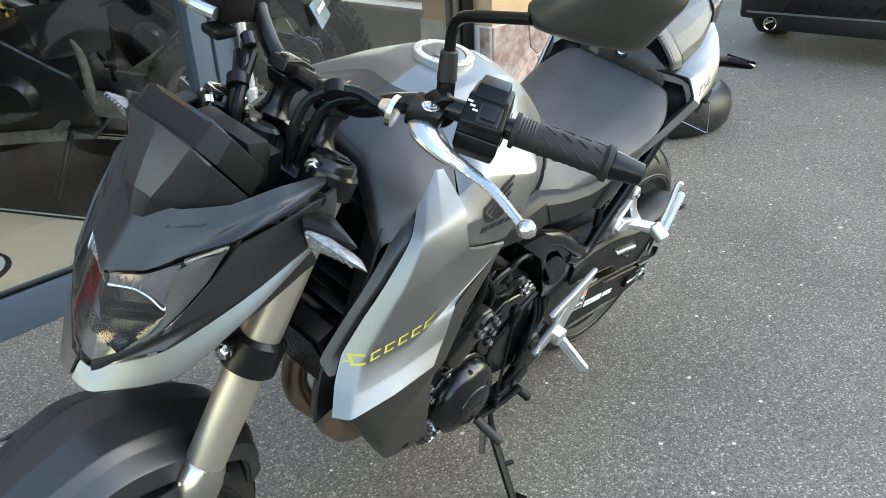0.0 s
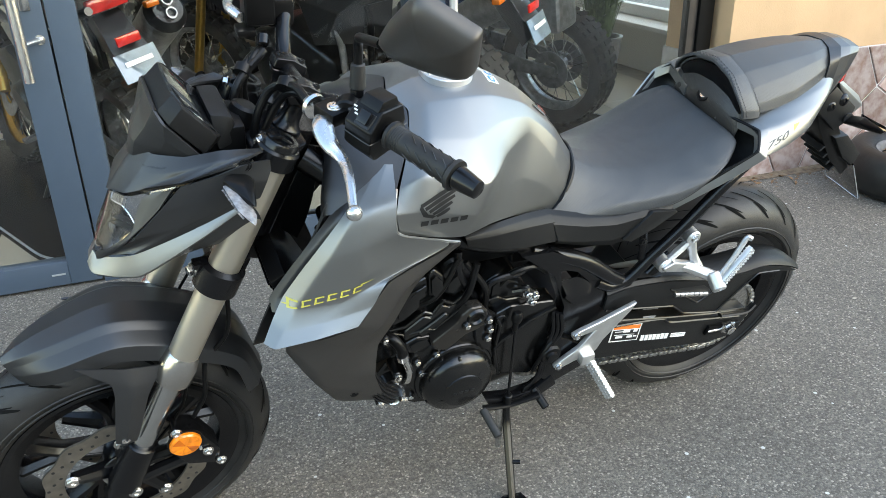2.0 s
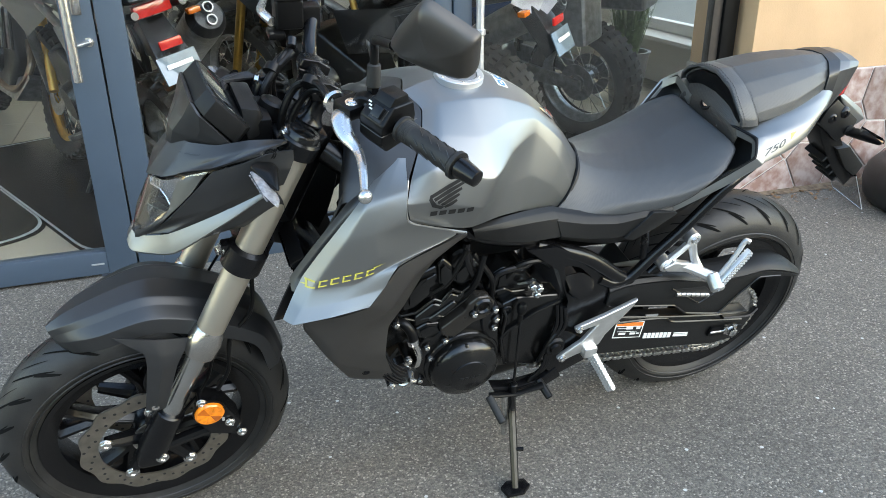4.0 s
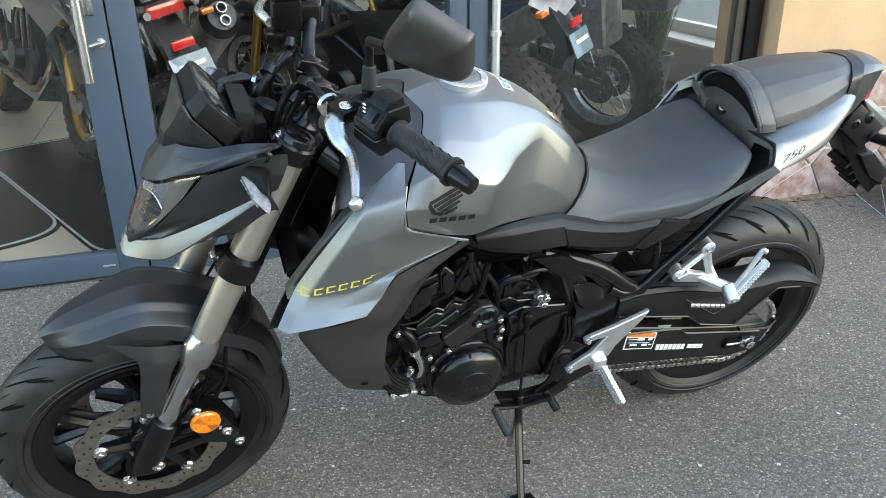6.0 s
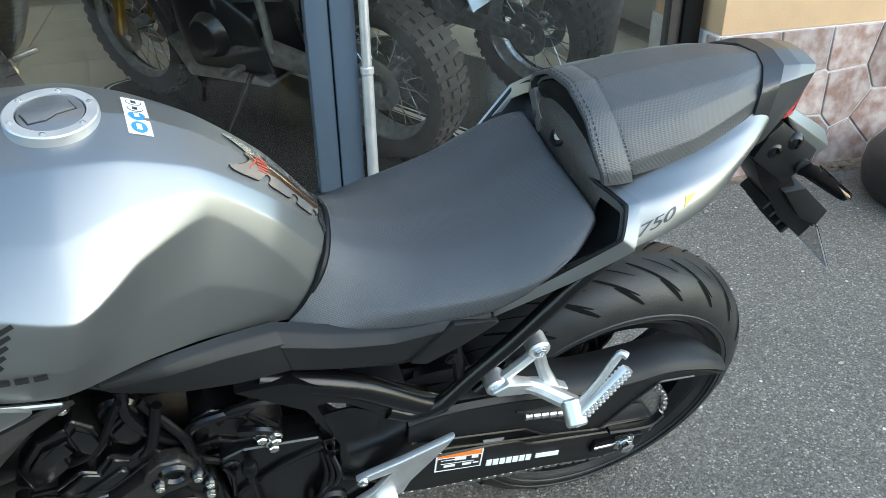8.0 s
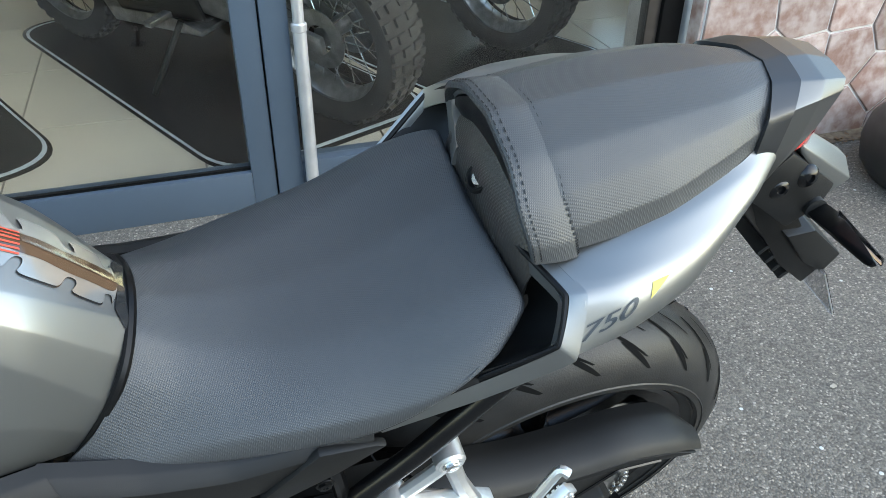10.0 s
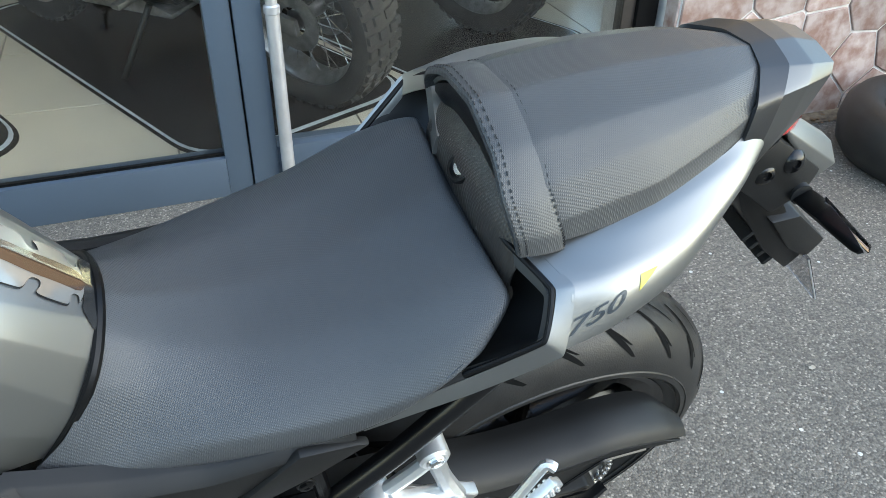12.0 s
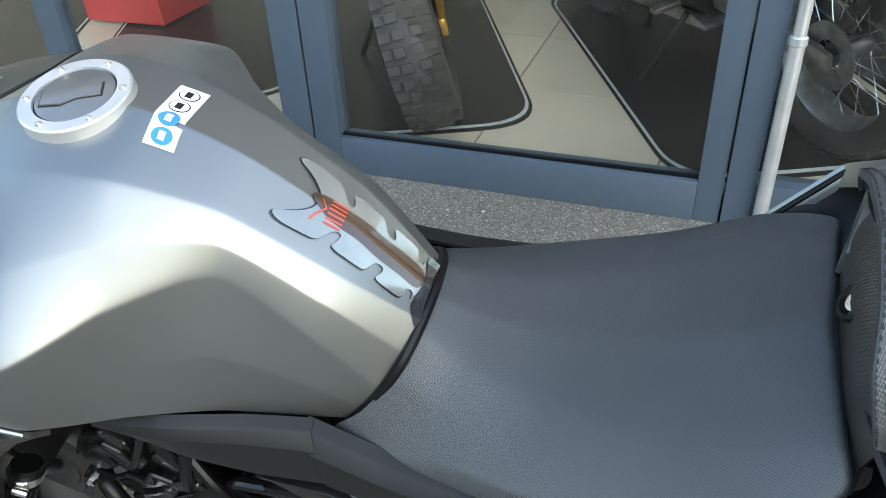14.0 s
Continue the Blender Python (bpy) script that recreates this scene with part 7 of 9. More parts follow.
ln_ = part("headlamp_lens", skin(mirrored(surface(LENSN, 18, 22, 0.4, 0.4)), 0.0025), LENS, lamp)
ln_.visible_shadow = False
def on_lens(u, v, deep=0.0):
    """A place on the lens net (u down, v out to the side), sunk back by deep."""
    n_ = np.array(LENSN)
    i, j = min(int(u * 3), 2), min(int(v * 3), 2)
    a, b = u * 3 - i, v * 3 - j
    p = (n_[i, j] * (1 - b) + n_[i, j + 1] * b) * (1 - a) + (n_[i + 1, j] * (1 - b) + n_[i + 1, j + 1] * b) * a
    return p + np.array((deep, deep * 0.25, 0.1 * deep))


for s in (1, -1):
    edge = [(0.02, 0.80), (0.05, 0.64), (0.18, 0.63), (0.38, 0.70), (0.58, 0.80), (0.72, 0.55), (0.82, 0.30)]
    outer = [(0.02, 1.0), (0.12, 1.0), (0.28, 1.0), (0.45, 1.0), (0.66, 1.0), (0.85, 1.0), (1.0, 1.0)]
    net = []
    for (u0, v0), (u1, v1) in zip(edge, outer):
        a, b = on_lens(u0, v0, -0.004), on_lens(u1, v1, -0.003)
        net.append([tuple(a), tuple(0.5 * (a + b) + np.array((-0.001, -0.001, 0))), tuple(b)])
    part("lamp_surround", skin(surface(flipn(net, s), 22, 6, 0.05, 0.2), 0.004), PAINT_DARK, mask, angle=25)
    wing = [[on_lens(0.03, 0.03, 0.010), on_lens(0.03, 0.30, 0.008), on_lens(0.02, 0.52, 0.006), on_lens(0.03, 0.62, 0.006)],
            [on_lens(0.09, 0.03, 0.010), on_lens(0.10, 0.30, 0.008), on_lens(0.14, 0.52, 0.006), on_lens(0.20, 0.63, 0.006)],
            [on_lens(0.11, 0.03, 0.012), on_lens(0.12, 0.28, 0.010), on_lens(0.20, 0.46, 0.008), on_lens(0.30, 0.60, 0.008)]]
    part("light_bar", skin(surface([[(p[0], s * p[1], p[2]) for p in r] for r in wing], 10, 20, 0.3), 0.004), LIGHT_PIPE, lamp, "clear daytime light bar")
    for k in range(7):
        v_ = 0.10 + 0.075 * k
        a_, b_ = on_lens(0.035, v_, 0.003), on_lens(0.10 + 0.10 * (v_ / 0.6) ** 2, v_ + 0.01, 0.005)
        part("light_bar_rib", rod((a_[0], s * a_[1], a_[2]), (b_[0], s * b_[1], b_[2]), 0.0011, seg=6), REFLECTOR, lamp)
    part("light_bar_edge", tube([(p[0], s * p[1], p[2]) for p in (on_lens(0.105, 0.03, 0.006), on_lens(0.12, 0.28, 0.006), on_lens(0.20, 0.46, 0.004), on_lens(0.31, 0.60, 0.004), on_lens(0.22, 0.64, 0.004), on_lens(0.06, 0.66, 0.004))], 0.0018, 6, 30, 0.3), REFLECTOR, lamp)
    part("light_bar_tip", tube([(p[0], s * p[1], p[2]) for p in (on_lens(0.03, 0.64, 0.008), on_lens(0.03, 0.80, 0.008), on_lens(0.02, 0.96, 0.006))], [0.004, 0.003, 0.0015], 8, 10), LIGHT_PIPE, lamp)
    for u, d in ((0.30, 0.012), (0.40, 0.014)):
        part("lamp_fin", hull([(p[0] + e, s * p[1], p[2] + h) for p in (on_lens(u, 0.04, d), on_lens(u + 0.12, 0.62, d)) for e in (0, 0.014) for h in (0, 0.004)], 0.001), GREY_PLASTIC, lamp)
part("projector", turn([(0, 0.012), (0.012, 0.009), (0.017, 0.0)], aim((-1.318, -0.022, 0.812), (-1.40, -0.03, 0.800))[0], 24), LAMP_DARK, lamp)
part("projector", turn([(0, 0.012), (0.012, 0.009), (0.017, 0.0)], aim((-1.318, 0.022, 0.812), (-1.40, 0.03, 0.800))[0], 24), LAMP_DARK, lamp)
rim_b = [(-1.214, 0.050, 1.080), (-1.206, 0.070, 1.068), (-1.162, 0.073, 1.015), (-1.150, 0.050, 1.0)]
rim_f = [(-1.238, 0.050, 1.057), (-1.228, 0.072, 1.044), (-1.184, 0.077, 0.990), (-1.174, 0.050, 0.975)]
dash = part("display", hull(both_sides(rim_b + rim_f), 0.003), GREY_PLASTIC, bike, "dark display housing with glossy screen", STEER, 20)
part("screen", hull(both_sides([(x + 0.0015, y * 0.86, z + 0.0012) for x, y, z in rim_b[:3]] + [(x - 0.004, y * 0.86, z - 0.004) for x, y, z in rim_b[:3]]), 0.001), SCREEN, dash)
part("display_seam", tube([(x - 0.001, y, z + 0.001) for x, y, z in [(rim_f[0][0], -0.05, rim_f[0][2])] + rim_f[:3]], 0.0016, 6, 30, 0.05), BLACK_MARK, dash)
part("screen_hood", hull(both_sides([(-1.165, 0.045, 1.035), (-1.135, 0.05, 1.03), (-1.13, 0.05, 0.985), (-1.16, 0.06, 0.98), (-1.12, 0.03, 0.99)]), 0.004), GREY_PLASTIC, dash)
for s in (1, -1):
    ind = part("front_indicator", hull([(x, s * y, z) for x, y, z in ((-1.150, -0.120, 0.988), (-1.150, -0.120, 0.958), (-1.178, -0.148, 0.994), (-1.132, -0.150, 0.988), (-1.174, -0.156, 0.962), (-1.138, -0.158, 0.958), (-1.155, -0.172, 0.994), (-1.150, -0.205, 0.984), (-1.144, -0.205, 0.976))], 0.004), BLACK_PLASTIC, bike, "black indicator with clear ribbed lens", STEER)
    lens_ = part("indicator_lens", hull([(x, s * y, z) for x, y, z in ((-1.180, -0.152, 0.988), (-1.174, -0.158, 0.964), (-1.146, -0.160, 0.958), (-1.160, -0.228, 0.972), (-1.152, -0.228, 0.962), (-1.172, -0.212, 0.982), (-1.146, -0.212, 0.968), (-1.158, -0.160, 0.988))], 0.003), LENS_PALE, ind, "clear ribbed lens")
    for k in range(6):
        a = 0.12 + 0.14 * k
        lo, hi = Vector((-1.176, -0.154, 0.974)).lerp(Vector((-1.164, -0.228, 0.970)), a), Vector((-1.182, -0.153, 0.986)).lerp(Vector((-1.170, -0.222, 0.978)), a)
        part("lens_rib", rod((lo.x, s * lo.y, lo.z), (hi.x, s * hi.y, hi.z), 0.0016, seg=6), LENS_PALE, lens_)

# front mudguard
FEND = []
for a, r, w in ((115, 0.340, 0.022), (109, 0.348, 0.052), (100, 0.357, 0.076), (84, 0.378, 0.088), (66, 0.366, 0.088), (46, 0.354, 0.082), (27, 0.318, 0.070)):
    ca, sa = math.cos(radians(a)), math.sin(radians(a))
    row = []
    for k, (f, d) in enumerate(((0.0, -0.002), (0.50, 0.003), (0.66, 0.013), (0.94, 0.026), (1.0, 0.056))):
        rr = r - d * (1.0 if a > 60 else 0.8)
        row.append((FRONT_AXLE[0] + rr * ca, -w * f, FRONT_AXLE[2] + rr * sa))
    FEND.append(row)
fend = part("front_mudguard", skin(mirrored(surface(FEND, 43, 37, 0.45, 0.1)), 0.003), PAINT_DARK, bike, "matte dark grey front mudguard", STEER, 28)
for s in (1, -1):
    legn = [[(-1.430, -0.088, 0.630), (-1.36, -0.098, 0.612), (-1.296, -0.092, 0.592)], [(-1.383, -0.104, 0.590), (-1.355, -0.111, 0.580), (-1.318, -0.104, 0.568)], [(-1.382, -0.110, 0.560), (-1.358, -0.116, 0.552), (-1.332, -0.110, 0.546)], [(-1.396, -0.112, 0.47), (-1.378, -0.117, 0.465), (-1.358, -0.112, 0.460)], [(-1.400, -0.108, 0.44), (-1.382, -0.112, 0.436), (-1.366, -0.108, 0.434)]]
    part("mudguard_stay", skin(surface(flipn(legn, s), 22, 9, 0.15, 0.1), 0.004), PAINT_DARK, fend, angle=20)
    part("stay_bolt", bolt((-1.383, s * -0.113, 0.448), (0, -s, 0), 0.008, 0.005), STEEL, fend)
# brake caliper, reflector, hoses
for s in (-1, 1):
    y = s * 0.098
    cal = part("brake_caliper", hull([(x, y + dy, z) for x, z in ((-1.303, 0.430), (-1.255, 0.405), (-1.225, 0.34), (-1.235, 0.305), (-1.29, 0.33), (-1.312, 0.37)) for dy in (-0.028, 0.03)], 0.010, 3), FRAME_BLACK, bike, "black brake caliper", STEER)
    part("caliper_arm", tube([(-1.39, y, 0.30), (-1.30, y, 0.318), (-1.235, y, 0.328)], 0.012, 8, 12), FRAME_BLACK, cal)
    for x, z in ((-1.228, 0.318), (-1.300, 0.440), (-1.25, 0.36)):
        part("caliper_bolt", bolt((x, y + s * 0.03, z), (0, s, 0), 0.008, 0.006), STEEL, cal)
    rm = Matrix.Translation((-1.288, y + s * 0.036, 0.410)) @ Matrix.Rotation(radians(90 * s * -1), 4, "X")
    rf = part("side_reflector", turn([(0, 0.006), (0.026, 0.006), (0.029, 0.003), (0.029, -0.002), (0, -0.002)], rm, 32), AMBER, bike, "round amber reflector", STEER)
    for q in range(4):
        a0 = 0.4 + q * math.pi / 2
        part("reflector_quarter", hull([(0, 0, 0.0062)] + [(0.025 * math.cos(a0 + k * 0.25), 0.025 * math.sin(a0 + k * 0.25), 0.0062) for k in range(4)] + [(0.008 * math.cos(a0 + 0.4), 0.008 * math.sin(a0 + 0.4), 0.0078)], 0.0), AMBER_DEEP if q % 2 else AMBER, rf, m=rm)
    part("reflector_back", turn([(0, -0.002), (0.032, -0.002), (0.032, -0.006), (0, -0.006)], rm, 32), BLACK_PLASTIC, rf)
    for k in range(3):
        part("caliper_mark", box(0.005, 0.001, 0.010, (-1.262 + 0.008 * k, y + s * 0.0285, 0.372 - 0.012 * k), 0), PALE_METAL, cal)
    part("brake_hose", tube([(-1.262, y * 0.9, 0.42), (-1.235, y * 0.85, 0.47), (-1.225, y * 0.8, 0.55), (-1.18, y * 0.75, 0.61), (-1.17, y * 0.6, 0.70), (-1.15, y * 0.3, 0.76)], 0.0045, 8, 30), BLACK_PLASTIC, bike, "", STEER)
    part("sensor_wire", tube([(-1.34, y * 0.8, 0.36), (-1.28, y * 0.85, 0.45), (-1.25, y * 0.8, 0.56), (-1.20, y * 0.7, 0.66)], 0.003, 6, 24), BLACK_PLASTIC, bike, "", STEER)
part("horn_bracket", hull([(x, s * 0.03, z) for x, z in ((-1.15, 0.74), (-1.10, 0.72), (-1.10, 0.82), (-1.16, 0.80)) for s in (1, -1)], 0.006), BLACK_PLASTIC, bike, "", STEER)
part("head_tube", rod((-1.105, -0.012, 0.78), (-1.02, -0.012, 0.975), 0.034, seg=24), FRAME_BLACK, bike)
part("lamp_bracket", hull([(x, s * w, z) for x, w, z in ((-1.21, 0.06, 0.96), (-1.13, 0.08, 0.93), (-1.13, 0.08, 0.85), (-1.25, 0.05, 0.83), (-1.28, 0.04, 0.88)) for s in (1, -1)], 0.008), BLACK_PLASTIC, bike, "", STEER)

# ---- shop front ----
def upright(x0, x1, y0, y1, z0, z1, material, name, label, cat, parent=None, bevel=0.003):
    b = box(x1 - x0, y1 - y0, z1 - z0, ((x0 + x1) / 2, (y0 + y1) / 2, (z0 + z1) / 2), bevel)
    if parent:
        return part(name, b, material, parent, label)
    return solid(name, b, material, label, cat, "structure")


TOP = 2.9
wf = thing("window_1", "slate blue aluminium shop window with a large pane", "window", kind="structure")
for x0, x1, y0 in ((-0.275, -0.205, 1.375), (-0.200, -0.125, 1.365), (-1.475, -1.385, 1.37)):
    upright(x0, x1, y0, 1.45, 0.0, TOP, FRAME_BLUE, "mullion", "", "", wf)
upright(-1.385, -0.275, 1.372, 1.45, 0.0, 0.125, FRAME_BLUE, "bottom_rail", "", "", wf)
upright(-1.385, -0.275, 1.372, 1.45, 2.6, TOP, FRAME_BLUE, "top_rail", "", "", wf)
wp = upright(-1.39, -0.27, 1.408, 1.414, 0.12, 2.62, GLASS, "pane", "", "", wf, 0)
wp.visible_shadow = False
upright(-1.385, -0.275, 1.392, 1.405, 0.125, 0.133, BLACK_PLASTIC, "seal", "", "", wf, 0)
wg = thing("window_2", "wide shop window beside a brown post", "window", kind="structure")
upright(-0.125, 1.02, 1.372, 1.45, 0.0, 0.14, FRAME_BLUE, "bottom_rail", "", "", wg)
upright(-0.125, 1.02, 1.372, 1.45, 2.6, TOP, FRAME_BLUE, "top_rail", "", "", wg)
wp = upright(-0.13, 1.03, 1.408, 1.414, 0.13, 2.62, GLASS, "pane", "", "", wg, 0)
wp.visible_shadow = False
upright(1.015, 1.06, 1.40, 1.45, 0.0, TOP, BROWN_POST, "post", "brown post", "", wg)
upright(1.06, 1.135, 1.385, 1.45, 0.0, TOP, BLACK_PLASTIC, "post", "dark post", "", wg)
pole = thing("aluminium_pole", "slim pale aluminium pole with a joint beside the mullion", "pole")
part("pole_lower", rod((-0.100, 1.345, 0.0), (-0.100, 1.345, 0.555), 0.019, seg=16), PALE_METAL, pole)
part("pole_upper", rod((-0.100, 1.345, 0.555), (-0.100, 1.345, TOP), 0.016, seg=16), PALE_METAL, pole)
for z in (0.555, 0.825):
    part("joint", rod((-0.100, 1.345, z - 0.012), (-0.100, 1.345, z + 0.012), 0.022, seg=16, bevel=0.003), PALE_METAL, pole)
part("clip", box(0.02, 0.05, 0.014, (-0.075, 1.362, 0.825), 0.002), BLACK_PLASTIC, pole)
door = thing("door_1", "glazed slate blue aluminium door with a long bar handle", "door", kind="structure")
upright(-1.585, -1.482, 1.37, 1.43, 0.012, TOP, FRAME_BLUE, "stile", "", "", door)
upright(-2.50, -2.40, 1.37, 1.43, 0.012, TOP, FRAME_BLUE, "stile", "", "", door)
upright(-2.40, -1.585, 1.372, 1.43, 0.012, 0.10, FRAME_BLUE, "bottom_rail", "", "", door)
wp = upright(-2.41, -1.58, 1.398, 1.404, 0.09, 2.62, GLASS, "pane", "", "", door, 0)
wp.visible_shadow = False
part("handle", rod((-1.555, 1.30, 0.745), (-1.555, 1.30, 2.0), 0.016, seg=20, bevel=0.002), STEEL, door, "long brushed steel bar handle")
part("handle_arm", rod((-1.555, 1.30, 0.86), (-1.505, 1.372, 0.865), 0.010, seg=14), STEEL, door)
part("handle_rose", rod((-1.508, 1.366, 0.865), (-1.505, 1.374, 0.865), 0.016, seg=18), STEEL, door)
part("lock_plate", box(0.032, 0.01, 0.09, (-1.53, 1.366, 1.00), 0.004), STEEL, door)
part("rail_mark", box(0.045, 0.004, 0.006, (-1.62, 1.370, 0.055), 0.001), PALE_METAL, door)
upright(-5.0, -2.51, 1.37, 1.45, 0.0, 0.12, FRAME_BLUE, "sill_left", "slate blue sill of the shop front", "window sill")
wp = upright(-5.0, -2.51, 1.405, 1.411, 0.12, TOP, GLASS, "window_3", "large dark shop window pane", "window", None, 0)
wp.visible_shadow = False
upright(-5.2, 2.45, 1.35, 1.75, TOP, 4.2, PLASTER, "wall_above", "orange plaster wall above the shop front", "wall")


def wall_slab(x0, x1, y0, y1, z0, z1):
    return box(x1 - x0, y1 - y0, z1 - z0, ((x0 + x1) / 2, (y0 + y1) / 2, (z0 + z1) / 2), 0.006)


solid("wall_east", wall_slab(1.17, 2.45, 1.305, 1.75, 0.565, TOP), PLASTER, "rough orange plaster wall beside the shop window", "wall", "structure")
dado = solid("dado", wall_slab(1.16, 2.46, 1.302, 1.76, 0.0, 0.565), GROUT, "pinkish broken stone tiles with pale joints", "wall base", "structure")

# ---- outside things: tyre planter, shrub, parked car, and the far side of the street ----
planter = thing("tyre_planter", "old black car tyre lying flat as a planter with dry soil", "planter", pose(1.96, 0.86, 0, 0, 0, 20))
ptyre = []
for r, z in ((0.20, 0.165), (0.225, 0.19), (0.262, 0.205), (0.30, 0.195), (0.325, 0.165), (0.335, 0.105), (0.325, 0.045), (0.30, 0.012), (0.26, 0.0), (0.20, 0.0)):
    ptyre.append((r, z))
part("tyre", turn(ptyre, None, 64), RUBBER, planter, "worn black tyre", angle=70)
part("rim_ring", turn([(0.185, 0.14), (0.19, 0.172), (0.205, 0.178), (0.215, 0.165), (0.20, 0.15)], None, 48), mat("dusty_bead", (0.13, 0.125, 0.12), 0.7, vary=0.25, scale=20), planter, "dusty grey inner bead")
SOIL = mat("dry_soil", (0.10, 0.065, 0.04), 0.95, vary=0.5, scale=40, bump=1.0, bump_scale=90, color2=(0.22, 0.16, 0.10))
part("soil", turn([(0, 0.14), (0.1, 0.145), (0.19, 0.13), (0.195, 0.02), (0, 0.02)], None, 32), SOIL, planter)
litter = bmesh.new()
rng = random.Random(4)
for i in range(260):
    if i < 90:
        a, r = rng.uniform(0, 6.28), 0.18 * math.sqrt(rng.random())
        c = Matrix.Translation((1.96 + r * math.cos(a), 0.86 + r * math.sin(a), 0.15))
    else:
        c = Matrix.Translation((rng.uniform(1.35, 2.6), 1.30 - abs(rng.gauss(0, 0.09)) , 0.006))
    c = c @ Euler((rng.uniform(-0.6, 0.6), rng.uniform(-0.6, 0.6), rng.uniform(0, 6.28))).to_matrix().to_4x4()
    s = rng.uniform(0.006, 0.018)
    vs = [litter.verts.new(c @ Vector(p)) for p in ((-s, 0, 0), (0, s * 0.5, 0.002), (s, 0, 0), (0, -s * 0.5, 0.002))]
    litter.faces.new(vs)
LEAF_DRY = mat("dry_leaf", (0.24, 0.13, 0.06), 0.8, vary=0.4, scale=12, color2=(0.12, 0.07, 0.035))
solid("leaf_litter", litter, LEAF_DRY, "dry brown leaves and twigs along the wall foot", "leaf litter", "stuff")
soil_strip = bmesh.new()
rowA, rowB = [], []
for i in range(40):
    x = 1.25 + i * 0.036
    rowA.append(soil_strip.verts.new((x, 1.306, 0.012)))
    rowB.append(soil_strip.verts.new((x, 1.25 - 0.05 * noise.noise((x * 5, 0, 0)) - 0.06 * max(0, (x - 1.5)), 0.003)))
for i in range(39):
    soil_strip.faces.new((rowA[i], rowB[i], rowB[i + 1], rowA[i + 1]))
solid("soil_strip", soil_strip, SOIL, "strip of dry soil at the wall foot", "soil", "stuff")

shrub = thing("shrub", "dense green conifer shrub at the wall's end", "shrub", pose(2.80, 1.38, 0))
part("trunk", tube([(0, 0, 0), (0.02, 0, 0.4), (0, 0.02, 1.1)], [0.05, 0.04, 0.02], 10), mat("bark", (0.09, 0.06, 0.04), 0.9, vary=0.4, bump=0.8, bump_scale=60), shrub)
LEAF = mat("conifer_green", (0.045, 0.075, 0.02), 0.7, vary=0.5, scale=9, color2=(0.14, 0.12, 0.04))
crown = bmesh.new()
for i in range(11000):
    h = rng.uniform(0.04, 1.7)
    rad = 0.27 * (0.75 + 0.35 * noise.noise((h * 4, i % 7, 0))) * (1 - 0.35 * h / 1.7)
    a = rng.uniform(0, 6.28)
    r = rad * math.sqrt(rng.uniform(0.2, 1.0))
    c = Vector((r * math.cos(a), r * math.sin(a), h))
    d = Vector((math.cos(a) + rng.gauss(0, 0.6), math.sin(a) + rng.gauss(0, 0.6), rng.gauss(0.4, 0.6))).normalized() * rng.uniform(0.03, 0.07)
    n = Vector((rng.gauss(0, 1), rng.gauss(0, 1), rng.gauss(0, 1))).cross(d).normalized() * rng.uniform(0.006, 0.013)
    crown.faces.new([crown.verts.new(p) for p in (c, c + d * 0.5 + n, c + d, c + d * 0.5 - n)])
part("crown", crown, LEAF, shrub)

car = thing("parked_car", "dark grey hatchback parked on the asphalt", "car", pose(3.74, 0.42, 0, 0, 0, 2))
CARP = mat("dark_car_paint", (0.03, 0.032, 0.035), 0.25, 0.3, vary=0.05, coat=0.6)
b = bmesh.new()
sec = ((-0.02, 0.26, 0.72), (-0.04, 0.45, 0.80), (0.0, 0.70, 0.84), (0.12, 0.92, 0.83), (0.40, 1.38, 0.64), (1.2, 1.46, 0.62), (2.3, 1.38, 0.62), (3.0, 0.98, 0.80), (3.9, 0.80, 0.76), (4.05, 0.4, 0.70))
rings = []
for x, z, w in sec:
    rings.append([b.verts.new(p) for p in ((x, -w, 0.30), (x, -w - 0.03, min(z, 0.65)), (x, -w, z), (x, w, z), (x, w + 0.03, min(z, 0.65)), (x, w, 0.30))])
for p, q in zip(rings, rings[1:]):
    for k in range(6):
        b.faces.new((p[k], p[(k + 1) % 6], q[(k + 1) % 6], q[k]))
b.faces.new(rings[0])
b.faces.new(rings[-1][::-1])
part("body", round_off(b, 0.03, 2, 20), CARP, car)
bump = part("rear_bumper", plate([(-0.06, -0.82), (-0.10, -0.6), (-0.12, 0), (-0.10, 0.6), (-0.06, 0.82), (0.12, 0.86), (0.12, -0.86)], 0.22, 0.50, 0.03, 3, "z"), GREY_PLASTIC, car, "dark bumper with a lighter diffuser")
part("diffuser", plate([(-0.125, -0.55), (-0.14, 0), (-0.125, 0.55), (0.0, 0.5), (0.0, -0.5)], 0.17, 0.27, 0.01, 2, "z"), GREY_PLASTIC, bump)
for k in range(24):
    part("mesh_bar", box(0.006, 0.02, 0.07, (-0.135, -0.5 + 0.043 * k, 0.325), 0.001, 1, Matrix.Rotation(0.5 if k % 2 else -0.5, 3, "X")), BLACK_PLASTIC, bump)
part("bumper_trim", box(0.012, 1.5, 0.012, (-0.125, 0, 0.275), 0.003), mat("dull_trim", (0.12, 0.12, 0.12), 0.4), bump)
for y in (0.58, -0.58):
    part("tailpipe", turn([(0.036, 0), (0.042, -0.002), (0.044, 0.02), (0.044, 0.16), (0.036, 0.16), (0.036, 0)], aim((-0.15, y, 0.215), (0.1, y, 0.215))[0], 28), CHROME, car, "bright oval tailpipe")
